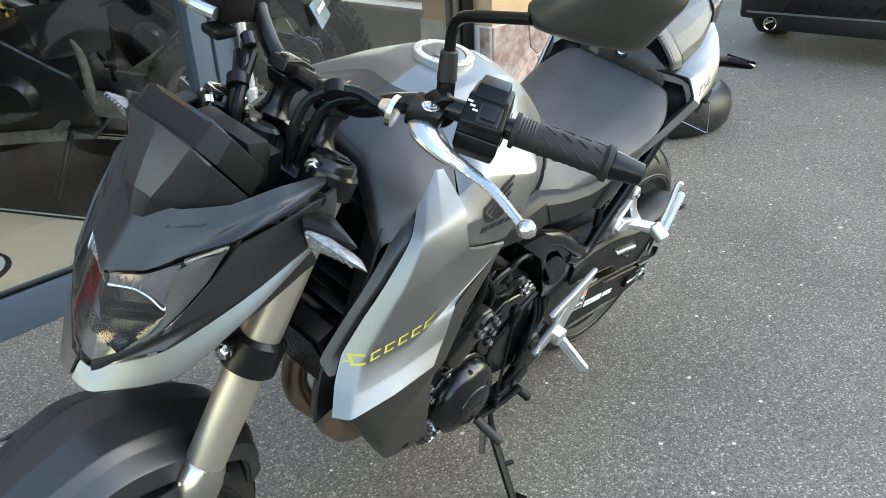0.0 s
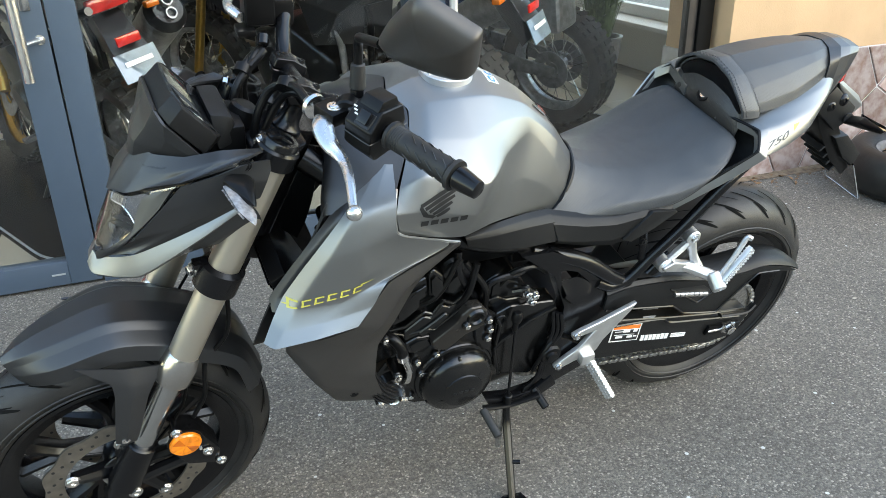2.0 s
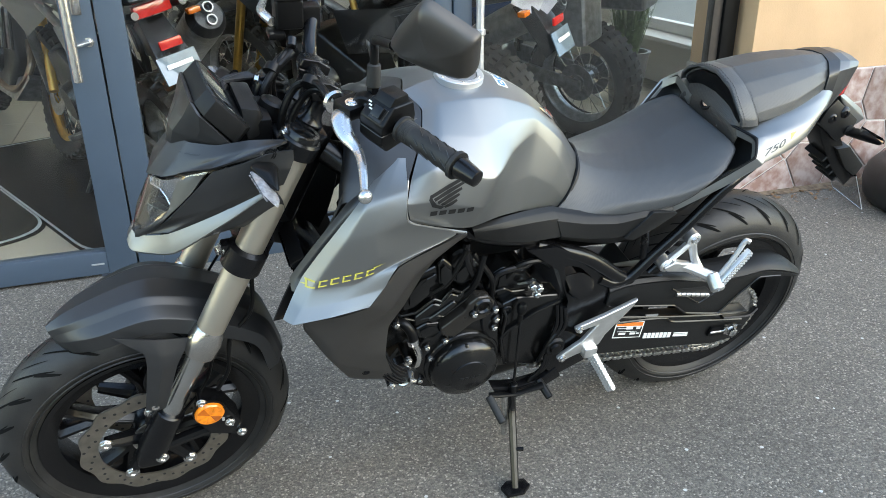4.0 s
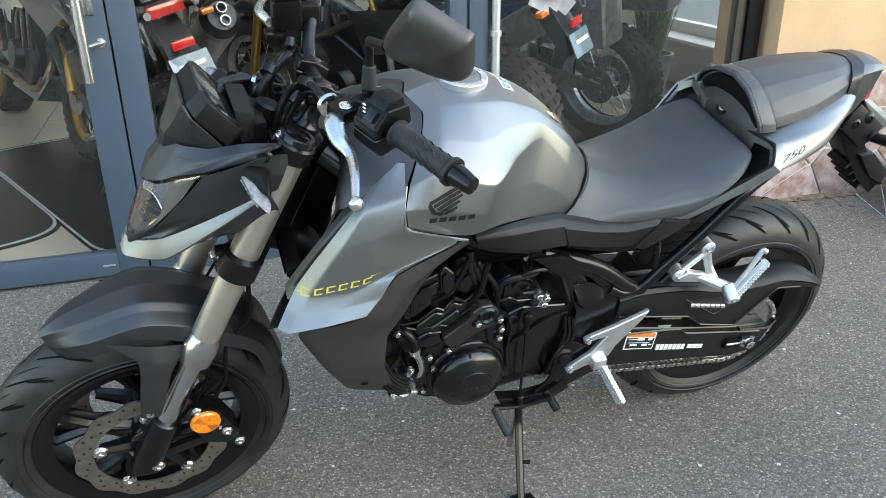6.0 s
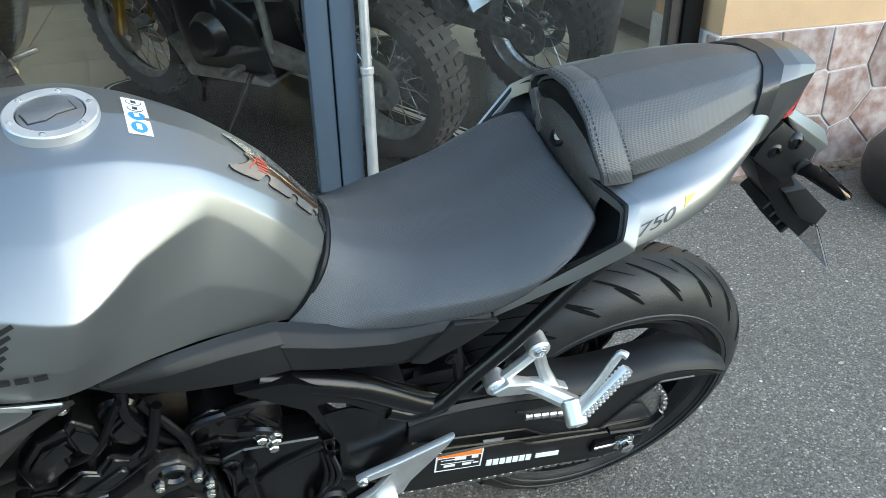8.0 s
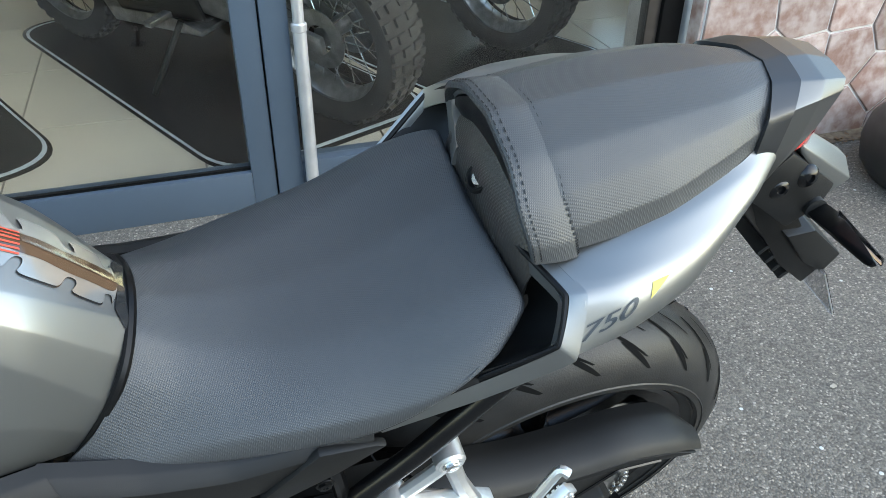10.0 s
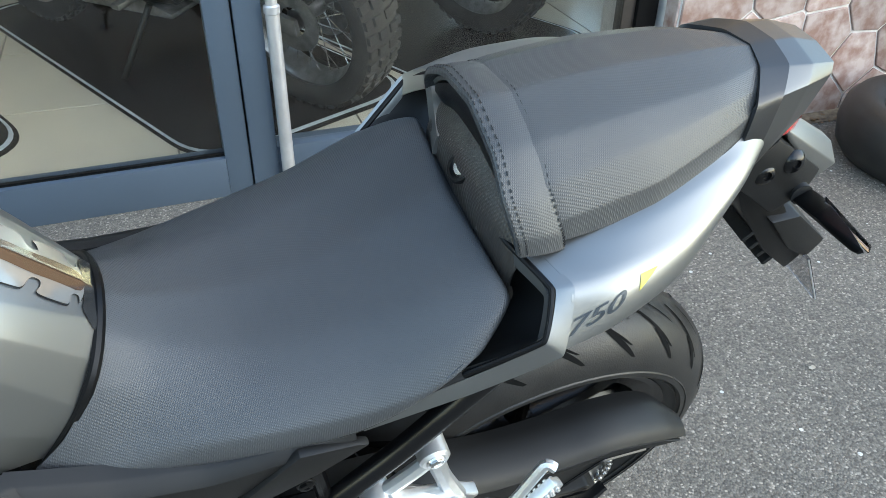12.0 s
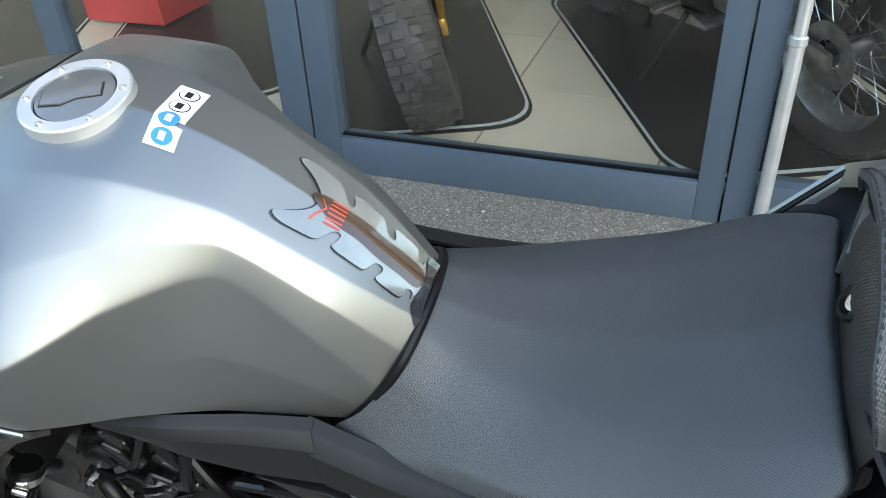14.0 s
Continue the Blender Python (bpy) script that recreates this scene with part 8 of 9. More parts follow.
for x in (0.62, 3.25):
    for y in (-0.80, 0.80):
        w = part("wheel", turn([(0.20, -0.10), (0.29, -0.105), (0.315, -0.08), (0.32, 0.0), (0.315, 0.08), (0.29, 0.105), (0.20, 0.10)], Matrix.Translation((x, y, 0.32)) @ Matrix.Rotation(radians(90), 4, "X"), 40), RUBBER, car)
        part("rim", turn([(0, -0.07), (0.06, -0.08), (0.20, -0.06), (0.20, 0.06), (0.06, 0.08), (0, 0.07)], Matrix.Translation((x, y, 0.32)) @ Matrix.Rotation(radians(90), 4, "X"), 24), PALE_METAL, w)
part("rear_window", plate([(-0.55, 0.95), (0.55, 0.95), (0.48, 1.30), (-0.48, 1.30)], 0.0, 0.01, 0, 1, "x"), SCREEN, car, m=Matrix.Translation((0.07, 0, 0.0)))

# pale dry leaves and scraps blown over the asphalt
scraps = bmesh.new()
for i in range(110):
    c = Matrix.Translation((rng.uniform(-1.6, 3.6), rng.uniform(-1.6, 1.1), 0.005)) @ Euler((rng.uniform(-0.2, 0.2), rng.uniform(-0.2, 0.2), rng.uniform(0, 6.28))).to_matrix().to_4x4()
    k = rng.uniform(0.004, 0.010) if i % 6 else rng.uniform(0.012, 0.020)
    ring = [(k * rng.uniform(0.6, 1.2) * math.cos(a * 1.047), 0.6 * k * rng.uniform(0.6, 1.2) * math.sin(a * 1.047), k * rng.uniform(-0.12, 0.25)) for a in range(6)]
    vs = [scraps.verts.new(c @ Vector(q)) for q in ring]
    mid_v = scraps.verts.new(c @ Vector((0, 0, k * 0.2)))
    for a in range(6):
        scraps.faces.new((vs[a], vs[(a + 1) % 6], mid_v))
solid("dry_leaves", scraps, mat("pale_leaf", (0.42, 0.38, 0.31), 0.8, vary=0.3, scale=15, color2=(0.28, 0.23, 0.17)), "pale dry leaf scraps scattered on the asphalt", "leaf litter", "stuff")

# the street's far side, seen in the panes alone
HEDGE = mat("hedge_green", (0.05, 0.07, 0.025), 0.85, vary=0.5, scale=3, color2=(0.09, 0.09, 0.04))
hb = bmesh.new()
for i in range(2600):
    c = Vector((rng.uniform(-16, 16), -11.5 + rng.gauss(0, 0.35), rng.uniform(0.1, 1.5)))
    d = Vector((rng.gauss(0, 1), rng.gauss(0, 1), rng.gauss(0, 1))).normalized() * 0.22
    n = Vector((rng.gauss(0, 1), rng.gauss(0, 1), rng.gauss(0, 1))).cross(d).normalized() * 0.12
    hb.faces.new([hb.verts.new(p) for p in (c - d, c + n, c + d, c - n)])
solid("hedge", hb, HEDGE, "clipped green hedge across the street", "hedge", "stuff")


OCHRE = mat("ochre_plaster", (0.34, 0.27, 0.19), 0.9, vary=0.08, scale=1)
ROOF = mat("roof_tiles", (0.16, 0.08, 0.05), 0.85, vary=0.2, scale=2)
house = thing("house_across", "ochre plastered house with brown roof across the street", "house", pose(-3, -30, 0))
part("wall", box(26, 6, 7.0, (0, 0, 3.5), 0.02), OCHRE, house)
part("roof", hull([(-13.5, -3.4, 7.0), (13.5, -3.4, 7.0), (-13.5, 3.4, 7.0), (13.5, 3.4, 7.0), (-12, 0, 9.8), (12, 0, 9.8)], 0.02), ROOF, house)
for i in range(8):
    for z in (1.5, 5.0):
        wn_ = part("window", box(1.1, 0.06, 1.3, (-10.5 + 3 * i, 3.02, z), 0.01), PALE_METAL, house)
        part("pane", box(0.95, 0.02, 1.15, (-10.5 + 3 * i, 3.06, z)), SCREEN, wn_)

# ---- showroom behind the panes ----
FLOORZ = 0.05
TILE = mat("beige_floor_tile", (0.55, 0.51, 0.42), 0.25, vary=0.06, scale=2, color2=(0.48, 0.45, 0.38))
JOINT = mat("floor_joint", (0.22, 0.2, 0.17), 0.8)
INNER_WALL = mat("showroom_wall", (0.72, 0.70, 0.64), 0.8, vary=0.04, scale=1)
MATB = mat("black_display_mat", (0.014, 0.012, 0.011), 0.25, spec=0.25, vary=0.15, scale=6)
LINE = mat("pale_mat_line", (0.42, 0.47, 0.5), 0.4, vary=0.05)
floor = solid("floor", box(7.4, 4.6, 0.05, (-1.5, 3.75, 0.022)), JOINT, "beige tiled showroom floor", "floor", "structure")
tile_me = to_mesh("floor_tile", box(0.594, 0.594, 0.006, (0, 0, 0), 0.001, 1), TILE)
for i in range(12):
    for j in range(7):
        ob = new("floor_tile", tile_me)
        ob.parent = floor
        ob.location = (-4.9 + 0.6 * i, 1.76 + 0.6 * j, FLOORZ)
solid("wall_back", box(7.4, 0.15, 3.0, (-1.5, 6.1, 1.5)), INNER_WALL, "plain pale showroom back wall", "wall", "structure")
solid("wall_west", box(0.15, 4.7, 3.0, (-5.2, 3.75, 1.5)), INNER_WALL, "plain pale showroom side wall", "wall", "structure")
solid("ceiling", box(7.6, 4.9, 0.1, (-1.5, 3.7, 2.98)), INNER_WALL, "white showroom ceiling", "ceiling", "structure")
we = bmesh.new()
for y0, y1, z0, z1 in ((1.76, 2.1, 0, 3.0), (4.2, 6.1, 0, 3.0), (2.1, 4.2, 0, 0.40), (2.1, 4.2, 2.3, 3.0)):
    we = join(we, box(0.15, y1 - y0, z1 - z0, (2.35, (y0 + y1) / 2, (z0 + z1) / 2)))
solid("wall_inner_east", we, INNER_WALL, "pale end wall with a window to the street", "wall", "structure")
w4 = thing("window_4", "white framed window in the end wall", "window", kind="structure")
for y0, y1, z0, z1 in ((2.1, 2.18, 0.40, 2.3), (4.12, 4.2, 0.40, 2.3), (2.1, 4.2, 0.40, 0.48), (2.1, 4.2, 2.22, 2.3)):
    part("window_frame", box(0.08, y1 - y0, z1 - z0, (2.33, (y0 + y1) / 2, (z0 + z1) / 2), 0.006), WHITE_MARK, w4)
part("window_sill", box(0.24, 2.2, 0.03, (2.2, 3.15, 0.385), 0.006), WHITE_MARK, w4)
p4 = part("pane", box(0.006, 1.95, 1.76, (2.34, 3.15, 1.35)), GLASS, w4)
p4.visible_shadow = False


def rounded(pts, r, n=6):
    out = []
    k = len(pts)
    for i in range(k):
        p, a, b = Vector(pts[i]), Vector(pts[i - 1]), Vector(pts[(i + 1) % k])
        da, db = (a - p).normalized(), (b - p).normalized()
        s, e = p + da * r, p + db * r
        for j in range(n + 1):
            t = j / n
            out.append(tuple(s * (1 - t) ** 2 + p * 2 * t * (1 - t) + e * t * t))
    return out


def inset(pts, d):
    c = Vector((sum(p[0] for p in pts) / len(pts), sum(p[1] for p in pts) / len(pts)))
    return [tuple(Vector(p) + (c - Vector(p)).normalized() * d) for p in pts]


HEAD = Vector((-0.42, 0.907, 0))
SIDE = Vector((0.907, 0.42, 0))


def display_mat(c, w, n):
    c = Vector((*c, 0))
    q = [c - SIDE * w / 2, c + SIDE * w / 2, c + SIDE * w / 2 + HEAD * n, c - SIDE * w / 2 + HEAD * n]
    o = rounded([p.xy for p in q], 0.22, 8)
    ob = solid("display_mat", plate(o, FLOORZ + 0.0035, FLOORZ + 0.008, 0, 1, "z"), MATB, "black display mat with a pale line round it", "floor mat", group="display mats")
    part("mat_line", plate(inset(o, 0.022), FLOORZ + 0.008, FLOORZ + 0.0095, 0, 1, "z"), LINE, ob)
    part("mat_field", plate(inset(o, 0.042), FLOORZ + 0.0095, FLOORZ + 0.011, 0, 1, "z"), MATB, ob)


for c in ((-1.22, 1.58), (0.08, 1.65), (1.0, 1.90), (-2.2, 1.60), (-3.4, 1.6)):
    display_mat(c, 0.90, 2.0)

KNOB = mat("knobbly_rubber", (0.034, 0.032, 0.030), 0.75, vary=0.25, scale=10, bump=0.4)
GOLD = mat("gold_anodised", (0.55, 0.33, 0.08), 0.3, 0.9, vary=0.08)
DULL_METAL = mat("dull_metal", (0.3, 0.3, 0.3), 0.35, 0.9, vary=0.2)
DARK = mat("showroom_black", (0.006, 0.006, 0.0065), 0.3, vary=0.2)


def spoked_wheel(parent, at, r, w, rimmat, disc=True):
    q = Matrix.Translation(at) @ Matrix.Rotation(radians(90), 4, "X")
    ty = part("tyre", turn([(r - 0.09, -w * 0.38), (r - 0.06, -w / 2), (r - 0.02, -w * 0.46), (r - 0.006, -w * 0.25), (r, 0), (r - 0.006, w * 0.25), (r - 0.02, w * 0.46), (r - 0.06, w / 2), (r - 0.09, w * 0.38)], q, 56), KNOB, parent, "knobbly dual purpose tyre", angle=50)
    kn = bmesh.new()
    for i in range(40):
        a = 2 * math.pi * i / 40
        for y, dr in ((-0.36, -0.012), (-0.12 if i % 2 else -0.18, -0.001), (0.18 if i % 2 else 0.12, -0.001), (0.36, -0.012)):
            c = Vector(at) + Vector(((r + dr) * math.cos(a), y * w, (r + dr) * math.sin(a)))
            rm_ = Matrix.Translation(c) @ Matrix.Rotation(-a, 4, "Y")
            vs = [kn.verts.new(rm_ @ Vector((sx * 0.006, sy * w * 0.095, sz * 0.014))) for sx in (-1, 1) for sy in (-1, 1) for sz in (-1, 1)]
            for f in ((0, 1, 3, 2), (4, 6, 7, 5), (0, 4, 5, 1), (2, 3, 7, 6), (0, 2, 6, 4), (1, 5, 7, 3)):
                kn.faces.new([vs[q_] for q_ in f])
    tagged(part("tread_block", kn, KNOB, ty), kind="stuff")
    part("rim", turn([(r - 0.085, -w * 0.3), (r - 0.075, -w * 0.32), (r - 0.095, -w * 0.1), (r - 0.095, w * 0.1), (r - 0.075, w * 0.32), (r - 0.085, w * 0.3), (r - 0.11, w * 0.08), (r - 0.11, -w * 0.08), (r - 0.085, -w * 0.3)], q, 48), rimmat, ty)
    part("hub", turn([(0, -0.06), (0.035, -0.06), (0.03, 0), (0.035, 0.06), (0, 0.06)], q, 20), DULL_METAL, ty)
    sp = bmesh.new()
    for i in range(28):
        a = 2 * math.pi * i / 28
        s = 1 if i % 2 else -1
        b = a + 0.35 * (1 if i % 4 < 2 else -1)
        sp = rod(Vector(at) + Vector((0.034 * math.cos(b), s * 0.05, 0.034 * math.sin(b))), Vector(at) + Vector(((r - 0.1) * math.cos(a), 0, (r - 0.1) * math.sin(a))), 0.0022, seg=5, bm=sp)
    tagged(part("spokes", sp, STEEL, ty), kind="stuff")
    if disc:
        part("brake_disc", turn([(0.06, 0), (0.12, 0), (0.12, 0.004), (0.06, 0.004), (0.06, 0)], Matrix.Translation((at[0], at[1] - 0.07, at[2])) @ Matrix.Rotation(radians(90), 4, "X"), 36), DULL_METAL, ty)
        part("sprocket", turn([(0.05, 0), (0.105, 0), (0.105, 0.005), (0.05, 0.005), (0.05, 0)], Matrix.Translation((at[0], at[1] + 0.075, at[2])) @ Matrix.Rotation(radians(90), 4, "X"), 36), DULL_METAL, ty)


def showroom_bike(label, m, paint, rimmat, accent, cases=False, tail_in=0.0, arm=None):
    """A tall dual purpose motorcycle: x forward from the rear wheel's foot, y to its left."""
    t = thing("showroom_motorcycle", label, "motorcycle", m, "motorcycles in the showroom")
    spoked_wheel(t, (0, 0, 0.325), 0.325, 0.185, rimmat)
    spoked_wheel(t, (1.53, 0, 0.345), 0.345, 0.10, rimmat)
    part("swingarm", hull([(x, s * 0.11, z) for x, z in ((-0.04, 0.35), (-0.04, 0.29), (0.55, 0.34), (0.55, 0.46)) for s in (1, 0.8)], 0.008), DULL_METAL, t)
    part("swingarm", hull([(x, -s * 0.11, z) for x, z in ((-0.04, 0.35), (-0.04, 0.29), (0.55, 0.34), (0.55, 0.46)) for s in (1, 0.8)], 0.008), arm or DULL_METAL, t)
    en = part("engine", hull([(x, s * w, z) for x, w, z in ((0.5, 0.12, 0.30), (0.98, 0.14, 0.28), (1.05, 0.12, 0.45), (0.98, 0.15, 0.66), (0.78, 0.15, 0.70), (0.55, 0.12, 0.52)) for s in (1, -1)], 0.02, 3), DARK, t)
    part("engine_cover", rod((0.80, -0.13, 0.45), (0.80, -0.19, 0.45), 0.10, 0.085, 28, 0.01), DARK, en)
    part("engine_cover", rod((0.80, 0.13, 0.45), (0.80, 0.19, 0.45), 0.10, 0.085, 28, 0.01), DARK, en)
    part("skid_plate", hull([(x, s * w, z) for x, w, z in ((0.55, 0.12, 0.24), (1.05, 0.13, 0.22), (1.18, 0.10, 0.36), (1.16, 0.10, 0.38), (0.55, 0.12, 0.26)) for s in (1, -1)], 0.008), DULL_METAL, t)
    for s in (1, -1):
        part("frame_tube", tube([(0.5, s * 0.10, 0.40), (0.52, s * 0.13, 0.75), (1.0, s * 0.11, 0.95), (1.17, s * 0.03, 1.0)], 0.018, 10, 24), DULL_METAL if s > 0 else DARK, t)
        part("rear_rail", tube([(0.52, s * 0.12, 0.76), (0.1, s * 0.11, 0.86), (-0.25, s * 0.09, 0.92)], 0.014, 10, 16), DARK, t)
        part("fork_leg", rod((1.53, s * 0.09, 0.345), (1.22, s * 0.10, 1.02), 0.024, seg=16), GOLD if accent == "gold" else DULL_METAL, t)
        part("foot_peg", box(0.04, 0.10, 0.02, (0.60, s * 0.24, 0.36), 0.004), DULL_METAL, t)
        part("side_panel", hull([(x, s * y, z) for x, y, z in ((0.35, 0.11, 0.62), (0.62, 0.14, 0.60), (0.66, 0.15, 0.82), (0.30, 0.12, 0.84), (0.4, 0.15, 0.75))], 0.01), paint, t)
        part("tank_panel", hull([(x, s * y, z) for x, y, z in ((0.72, 0.12, 0.85), (1.12, 0.16, 0.72), (1.32, 0.18, 0.90), (1.22, 0.13, 1.10), (0.80, 0.12, 1.02), (1.05, 0.20, 0.92))], 0.015), paint, t)
    part("tank", hull([(x, s * w, z) for x, w, z in ((0.62, 0.10, 0.88), (1.15, 0.15, 0.90), (1.18, 0.10, 1.10), (0.95, 0.12, 1.14), (0.66, 0.08, 0.98)) for s in (1, -1)], 0.03, 3), paint, t)
    part("seat", hull([(x, s * w, z) for x, w, z in ((-0.28, 0.10, 0.96), (0.20, 0.14, 0.90), (0.68, 0.10, 0.88), (0.66, 0.08, 0.96), (0.2, 0.12, 0.95), (-0.25, 0.09, 1.02)) for s in (1, -1)], 0.03, 3), DARK, t)
    tl = part("tail", hull([(x, s * w, z) for x, w, z in ((-0.38, 0.06, 0.94), (-0.35, 0.08, 0.90), (0.1, 0.12, 0.82), (0.1, 0.12, 0.92), (-0.3, 0.09, 0.98)) for s in (1, -1)], 0.012), paint, t)
    part("tail_light", box(0.04, 0.14, 0.045, (-0.37, 0, 0.915), 0.008), RED_LENS, tl)
    ph = part("plate_holder", hull([(x, s * w, z) for x, w, z in ((-0.33, 0.05, 0.88), (-0.25, 0.05, 0.85), (-0.42, 0.06, 0.66), (-0.40, 0.05, 0.64), (-0.46, 0.07, 0.70)) for s in (1, -1)], 0.006), DARK, t)
    part("plate", box(0.006, 0.15, 0.10, (-0.455, 0, 0.71), 0.001, 1, Matrix.Rotation(0.35, 3, "Y")), mat("plate_film", (0.16, 0.21, 0.25), 0.2, vary=0.1), ph)
    part("plate_bar", box(0.003, 0.10, 0.016, (-0.4605, 0, 0.722), 0, 1, Matrix.Rotation(0.35, 3, "Y")), WHITE_MARK, ph)
    part("reflector", box(0.012, 0.085, 0.032, (-0.435, 0, 0.795), 0.003), RED_LENS, ph)
    for s in (1, -1):
        part("indicator", box(0.035, 0.05, 0.022, (-0.36, s * 0.15, 0.86), 0.006), AMBER_DEEP, ph)
    part("handlebar", tube([(1.02, 0.42, 1.17), (1.08, 0.25, 1.19), (1.14, 0.08, 1.13), (1.14, -0.08, 1.13), (1.08, -0.25, 1.19), (1.02, -0.42, 1.17)], 0.013, 10, 40), DARK, t)
    part("front_fairing", hull([(x, s * w, z) for x, w, z in ((1.22, 0.12, 1.02), (1.42, 0.07, 1.0), (1.48, 0.04, 1.12), (1.30, 0.10, 1.25), (1.25, 0.12, 1.12)) for s in (1, -1)], 0.015), paint, t)
    part("windscreen", hull([(x, s * w, z) for x, w, z in ((1.42, 0.08, 1.18), (1.25, 0.11, 1.42), (1.24, 0.11, 1.42), (1.41, 0.08, 1.17)) for s in (1, -1)], 0.0), LENS_DARK, t)
    part("front_mudguard", hull([(x, s * w, z) for x, w, z in ((1.36, 0.06, 0.76), (1.62, 0.06, 0.74), (1.85, 0.04, 0.66), (1.86, 0.03, 0.68), (1.5, 0.05, 0.80)) for s in (1, -1)], 0.01), paint, t)
    si = part("silencer", tube([(0.50, -0.16, 0.36), (0.25, -0.20, 0.48), (0.05, -0.21, 0.62), (-0.30, -0.21, 0.80)], [0.035, 0.05, 0.075, 0.078], 18, 24), DULL_METAL, t, "silver silencer with twin outlets")
    part("end_cap", rod((-0.30, -0.21, 0.80), (-0.34, -0.21, 0.82), 0.078, 0.06, 20, 0.005), DARK, si)
    for dz in (0.022, -0.026):
        part("outlet", turn([(0.016, 0), (0.021, 0), (0.021, 0.03), (0.016, 0.03), (0.016, 0)], aim((-0.335, -0.21, 0.82 + dz), (-0.37, -0.21, 0.835 + dz))[0], 16), DULL_METAL, si)
    part("header", tube([(1.02, -0.05, 0.55), (1.14, -0.08, 0.42), (1.0, -0.12, 0.28), (0.5, -0.16, 0.34)], 0.022, 10, 24), HEADER, t)
    part("stand", rod((0.62, 0.14, 0.30), (0.70, 0.30, 0.062), 0.012, seg=10), DARK, t)
    for k in range(7):
        part("hose", tube([(0.7 + 0.05 * k, -0.14, 0.7), (0.78 + 0.05 * k, -0.17, 0.62 + 0.02 * k), (0.72 + 0.06 * k, -0.15, 0.5)], 0.008, 6, 12), DULL_METAL if k % 2 else DARK, en)
    for ob in (tl, ph, si):
        ob.location.x += tail_in
    if cases:
        for s in (1, -1):
            part("case", box(0.42, 0.18, 0.34, (-0.05, s * 0.30, 0.82), 0.03, 3), DULL_METAL, t, "silver aluminium side case")
    return t


def stood(x, y, deg, lean=11):
    return pose(x, y, FLOORZ + 0.014, -lean, 0, deg)


YAWB = math.degrees(math.atan2(HEAD.y, HEAD.x))
P_RED = mat("red_bike_paint", (0.45, 0.02, 0.02), 0.25, vary=0.05, coat=0.6)
P_BLUE = mat("blue_bike_paint", (0.02, 0.05, 0.13), 0.25, vary=0.05, coat=0.6)
P_GREY = mat("grey_bike_paint", (0.12, 0.12, 0.125), 0.3, vary=0.05, coat=0.5)
P_WHITE = mat("white_bike_paint", (0.7, 0.7, 0.68), 0.3, vary=0.04, coat=0.5)
P_BLACK = mat("black_bike_paint", (0.015, 0.015, 0.016), 0.3, vary=0.05, coat=0.5)
showroom_bike("red and grey dual purpose motorcycle on a black mat", stood(-1.17, 1.72, YAWB - 3, 13), P_GREY, DULL_METAL, "red", tail_in=0.20, arm=GOLD)
showroom_bike("black dual purpose motorcycle with knobbly tyres on a mat", stood(0.13, 1.87, 128), P_BLACK, DULL_METAL, "gold")
showroom_bike("dark blue touring motorcycle with silver side cases", stood(0.98, 2.40, YAWB + 6), P_BLUE, DULL_METAL, "grey", True, True)
showroom_bike("white dual purpose motorcycle with gold wheels", stood(-2.48, 4.29, YAWB + 180), P_WHITE, GOLD, "gold")
showroom_bike("red dual purpose motorcycle deep in the showroom", stood(-1.0, 4.75, YAWB + 195), P_RED, GOLD, "gold")
showroom_bike("grey motorcycle deep in the showroom", stood(-0.2, 4.2, YAWB + 15), P_GREY, DULL_METAL, "grey")
solid("red_display_stand", box(0.45, 0.4, 1.1, (-3.02, 2.55, 0.62), 0.01), mat("red_panel", (0.5, 0.05, 0.05), 0.4, vary=0.05), "red showroom display stand", "display stand")
pot = thing("potted_plant", "spiky green grass plant in a grey pot", "plant", pose(1.62, 3.05, FLOORZ))
part("pot", turn([(0, 0), (0.10, 0), (0.14, 0.32), (0.15, 0.34), (0.13, 0.34), (0.12, 0.30), (0, 0.30)], None, 28), mat("grey_pot", (0.15, 0.15, 0.15), 0.5), pot)
lv_ = bmesh.new()
for i in range(170):
    a, l = rng.uniform(0, 6.28), rng.uniform(0.3, 0.6)
    o = rng.uniform(0.1, 0.7)
    p0 = Vector((0.06 * math.cos(a), 0.06 * math.sin(a), 0.30))
    p1 = p0 + Vector((math.cos(a) * l * 0.25 * o, math.sin(a) * l * 0.25 * o, l * 0.6))
    p2 = p0 + Vector((math.cos(a) * l * 0.8 * o, math.sin(a) * l * 0.8 * o, l * (0.95 - 0.5 * o)))
    sd = Vector((-math.sin(a), math.cos(a), 0)) * 0.006
    v = [lv_.verts.new(p) for p in (p0 - sd, p0 + sd, p1 + sd, p1 - sd, p2)]
    lv_.faces.new(v[:4])
    lv_.faces.new((v[3], v[2], v[4]))
part("leaves", lv_, mat("grass_leaf", (0.10, 0.15, 0.06), 0.5, vary=0.3), pot)
"""The price tags hang just behind the pane."""
tag = thing("hanging_tags", "two pale cards hanging behind the pane", "price tag", pose(0.16, 1.47, 0.93, 0, 25, 0))
part("card", box(0.13, 0.002, 0.10, (0, 0, 0)), mat("tag_card", (0.5, 0.5, 0.55), 0.4), tag)
part("card", box(0.12, 0.002, 0.10, (0.06, 0.012, 0.01), 0, 1, Matrix.Rotation(0.3, 3, "Y")), mat("tag_card_dark", (0.35, 0.36, 0.42), 0.4), tag)

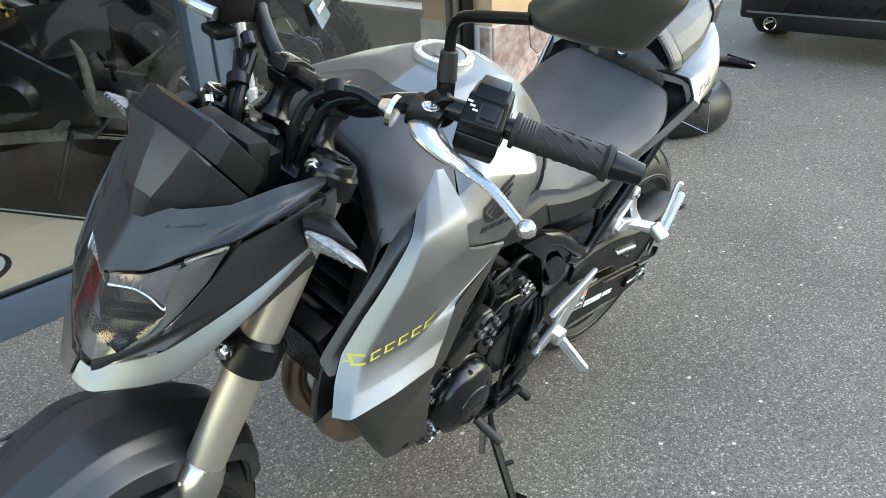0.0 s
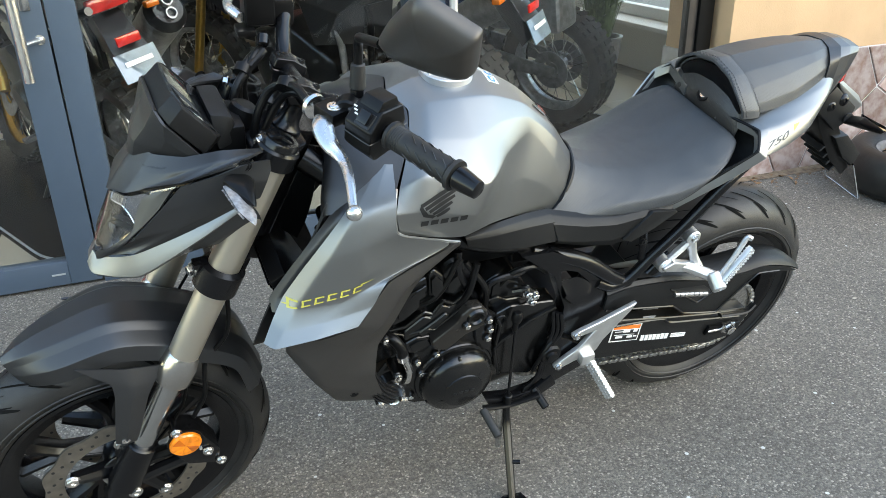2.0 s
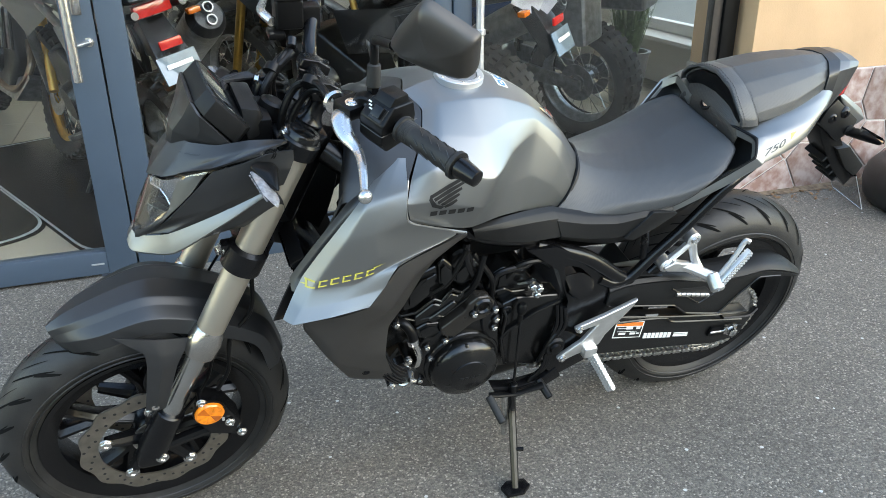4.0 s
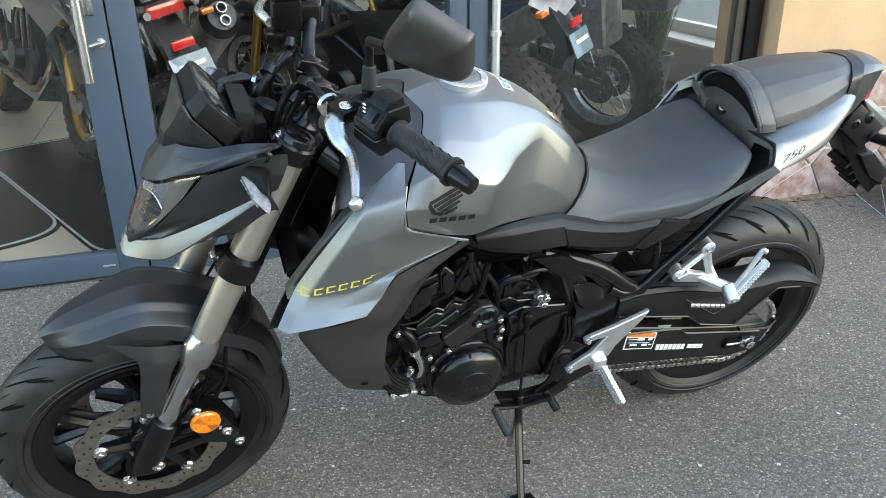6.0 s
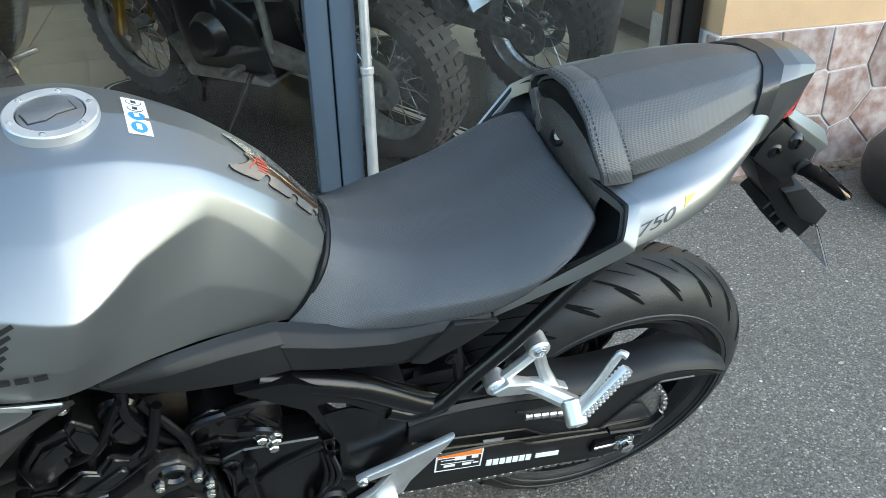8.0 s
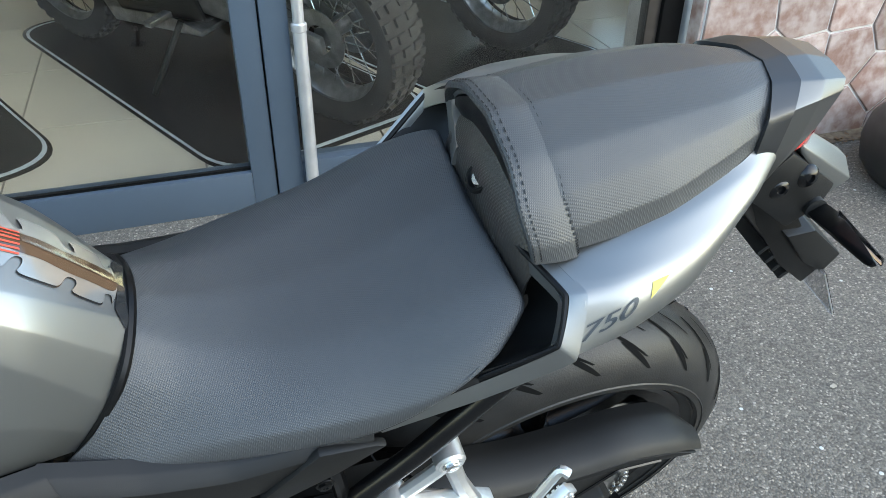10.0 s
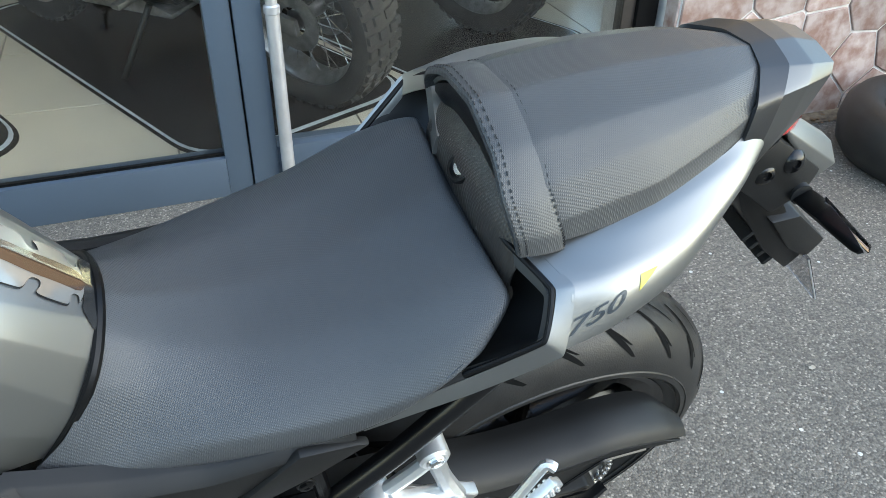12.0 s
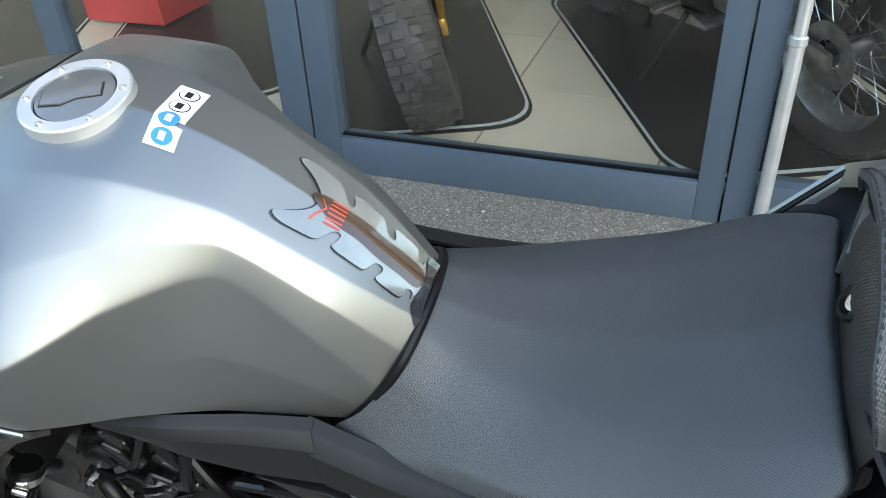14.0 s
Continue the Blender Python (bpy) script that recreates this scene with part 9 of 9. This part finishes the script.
# ---- broken stone tiles of the wall base ----
STONE = mat("pink_stone_tile", (0.25, 0.145, 0.112), 0.6, vary=0.2, scale=22, bump=0.8, bump_scale=60, color2=(0.44, 0.35, 0.31))
sn, sl = STONE.node_tree.nodes, STONE.node_tree.links
oi = sn.new("ShaderNodeObjectInfo")
hs = sn.new("ShaderNodeHueSaturation")
mr = sn.new("ShaderNodeMapRange")
mr.inputs[3].default_value, mr.inputs[4].default_value = 0.72, 1.2
sl.new(oi.outputs["Random"], mr.inputs[0])
sl.new(mr.outputs[0], hs.inputs["Value"])
sb = sn["Principled BSDF"].inputs["Base Color"]
sl.new(sb.links[0].from_socket, hs.inputs["Color"])
sl.new(hs.outputs[0], sb)


def clip(poly, p, n):
    """The part of a polygon on the side of p away from n."""
    out = []
    for a, b in zip(poly, poly[1:] + poly[:1]):
        da, db = (a - p).dot(n), (b - p).dot(n)
        if da <= 0:
            out.append(a)
        if da * db < 0:
            out.append(a + (b - a) * (da / (da - db)))
    return out


def broken_tiles(w, h, seeds, gap):
    cells = []
    for i, s in enumerate(seeds):
        poly = [Vector(p) for p in ((0.003, 0.003), (w - 0.003, 0.003), (w - 0.003, h - 0.003), (0.003, h - 0.003))]
        for j, q in enumerate(seeds):
            if i != j and len(poly) > 2:
                n = (q - s).normalized()
                poly = clip(poly, (s + q) / 2 - n * gap, n)
        if len(poly) > 2:
            cells.append(poly)
    return cells


rt = random.Random(11)
seeds = []
for _ in range(600):
    c = Vector((rt.uniform(0.03, 1.27), rt.uniform(0.03, 0.535)))
    if all((c - q).length > 0.15 for q in seeds):
        seeds.append(c)
for poly in broken_tiles(1.30, 0.565, seeds, 0.0045):
    part("stone_tile", plate([(1.16 + p.x, p.y) for p in poly], 1.294, 1.304, 0.003, 1), STONE, dado)
for z0, z1 in ((0.003, 0.20), (0.21, 0.36), (0.37, 0.56)):
    part("stone_tile", plate([(1.306, z0), (1.37, z0), (1.37, z1), (1.306, z1)], 1.152, 1.162, 0.003, 1, "x"), STONE, dado)
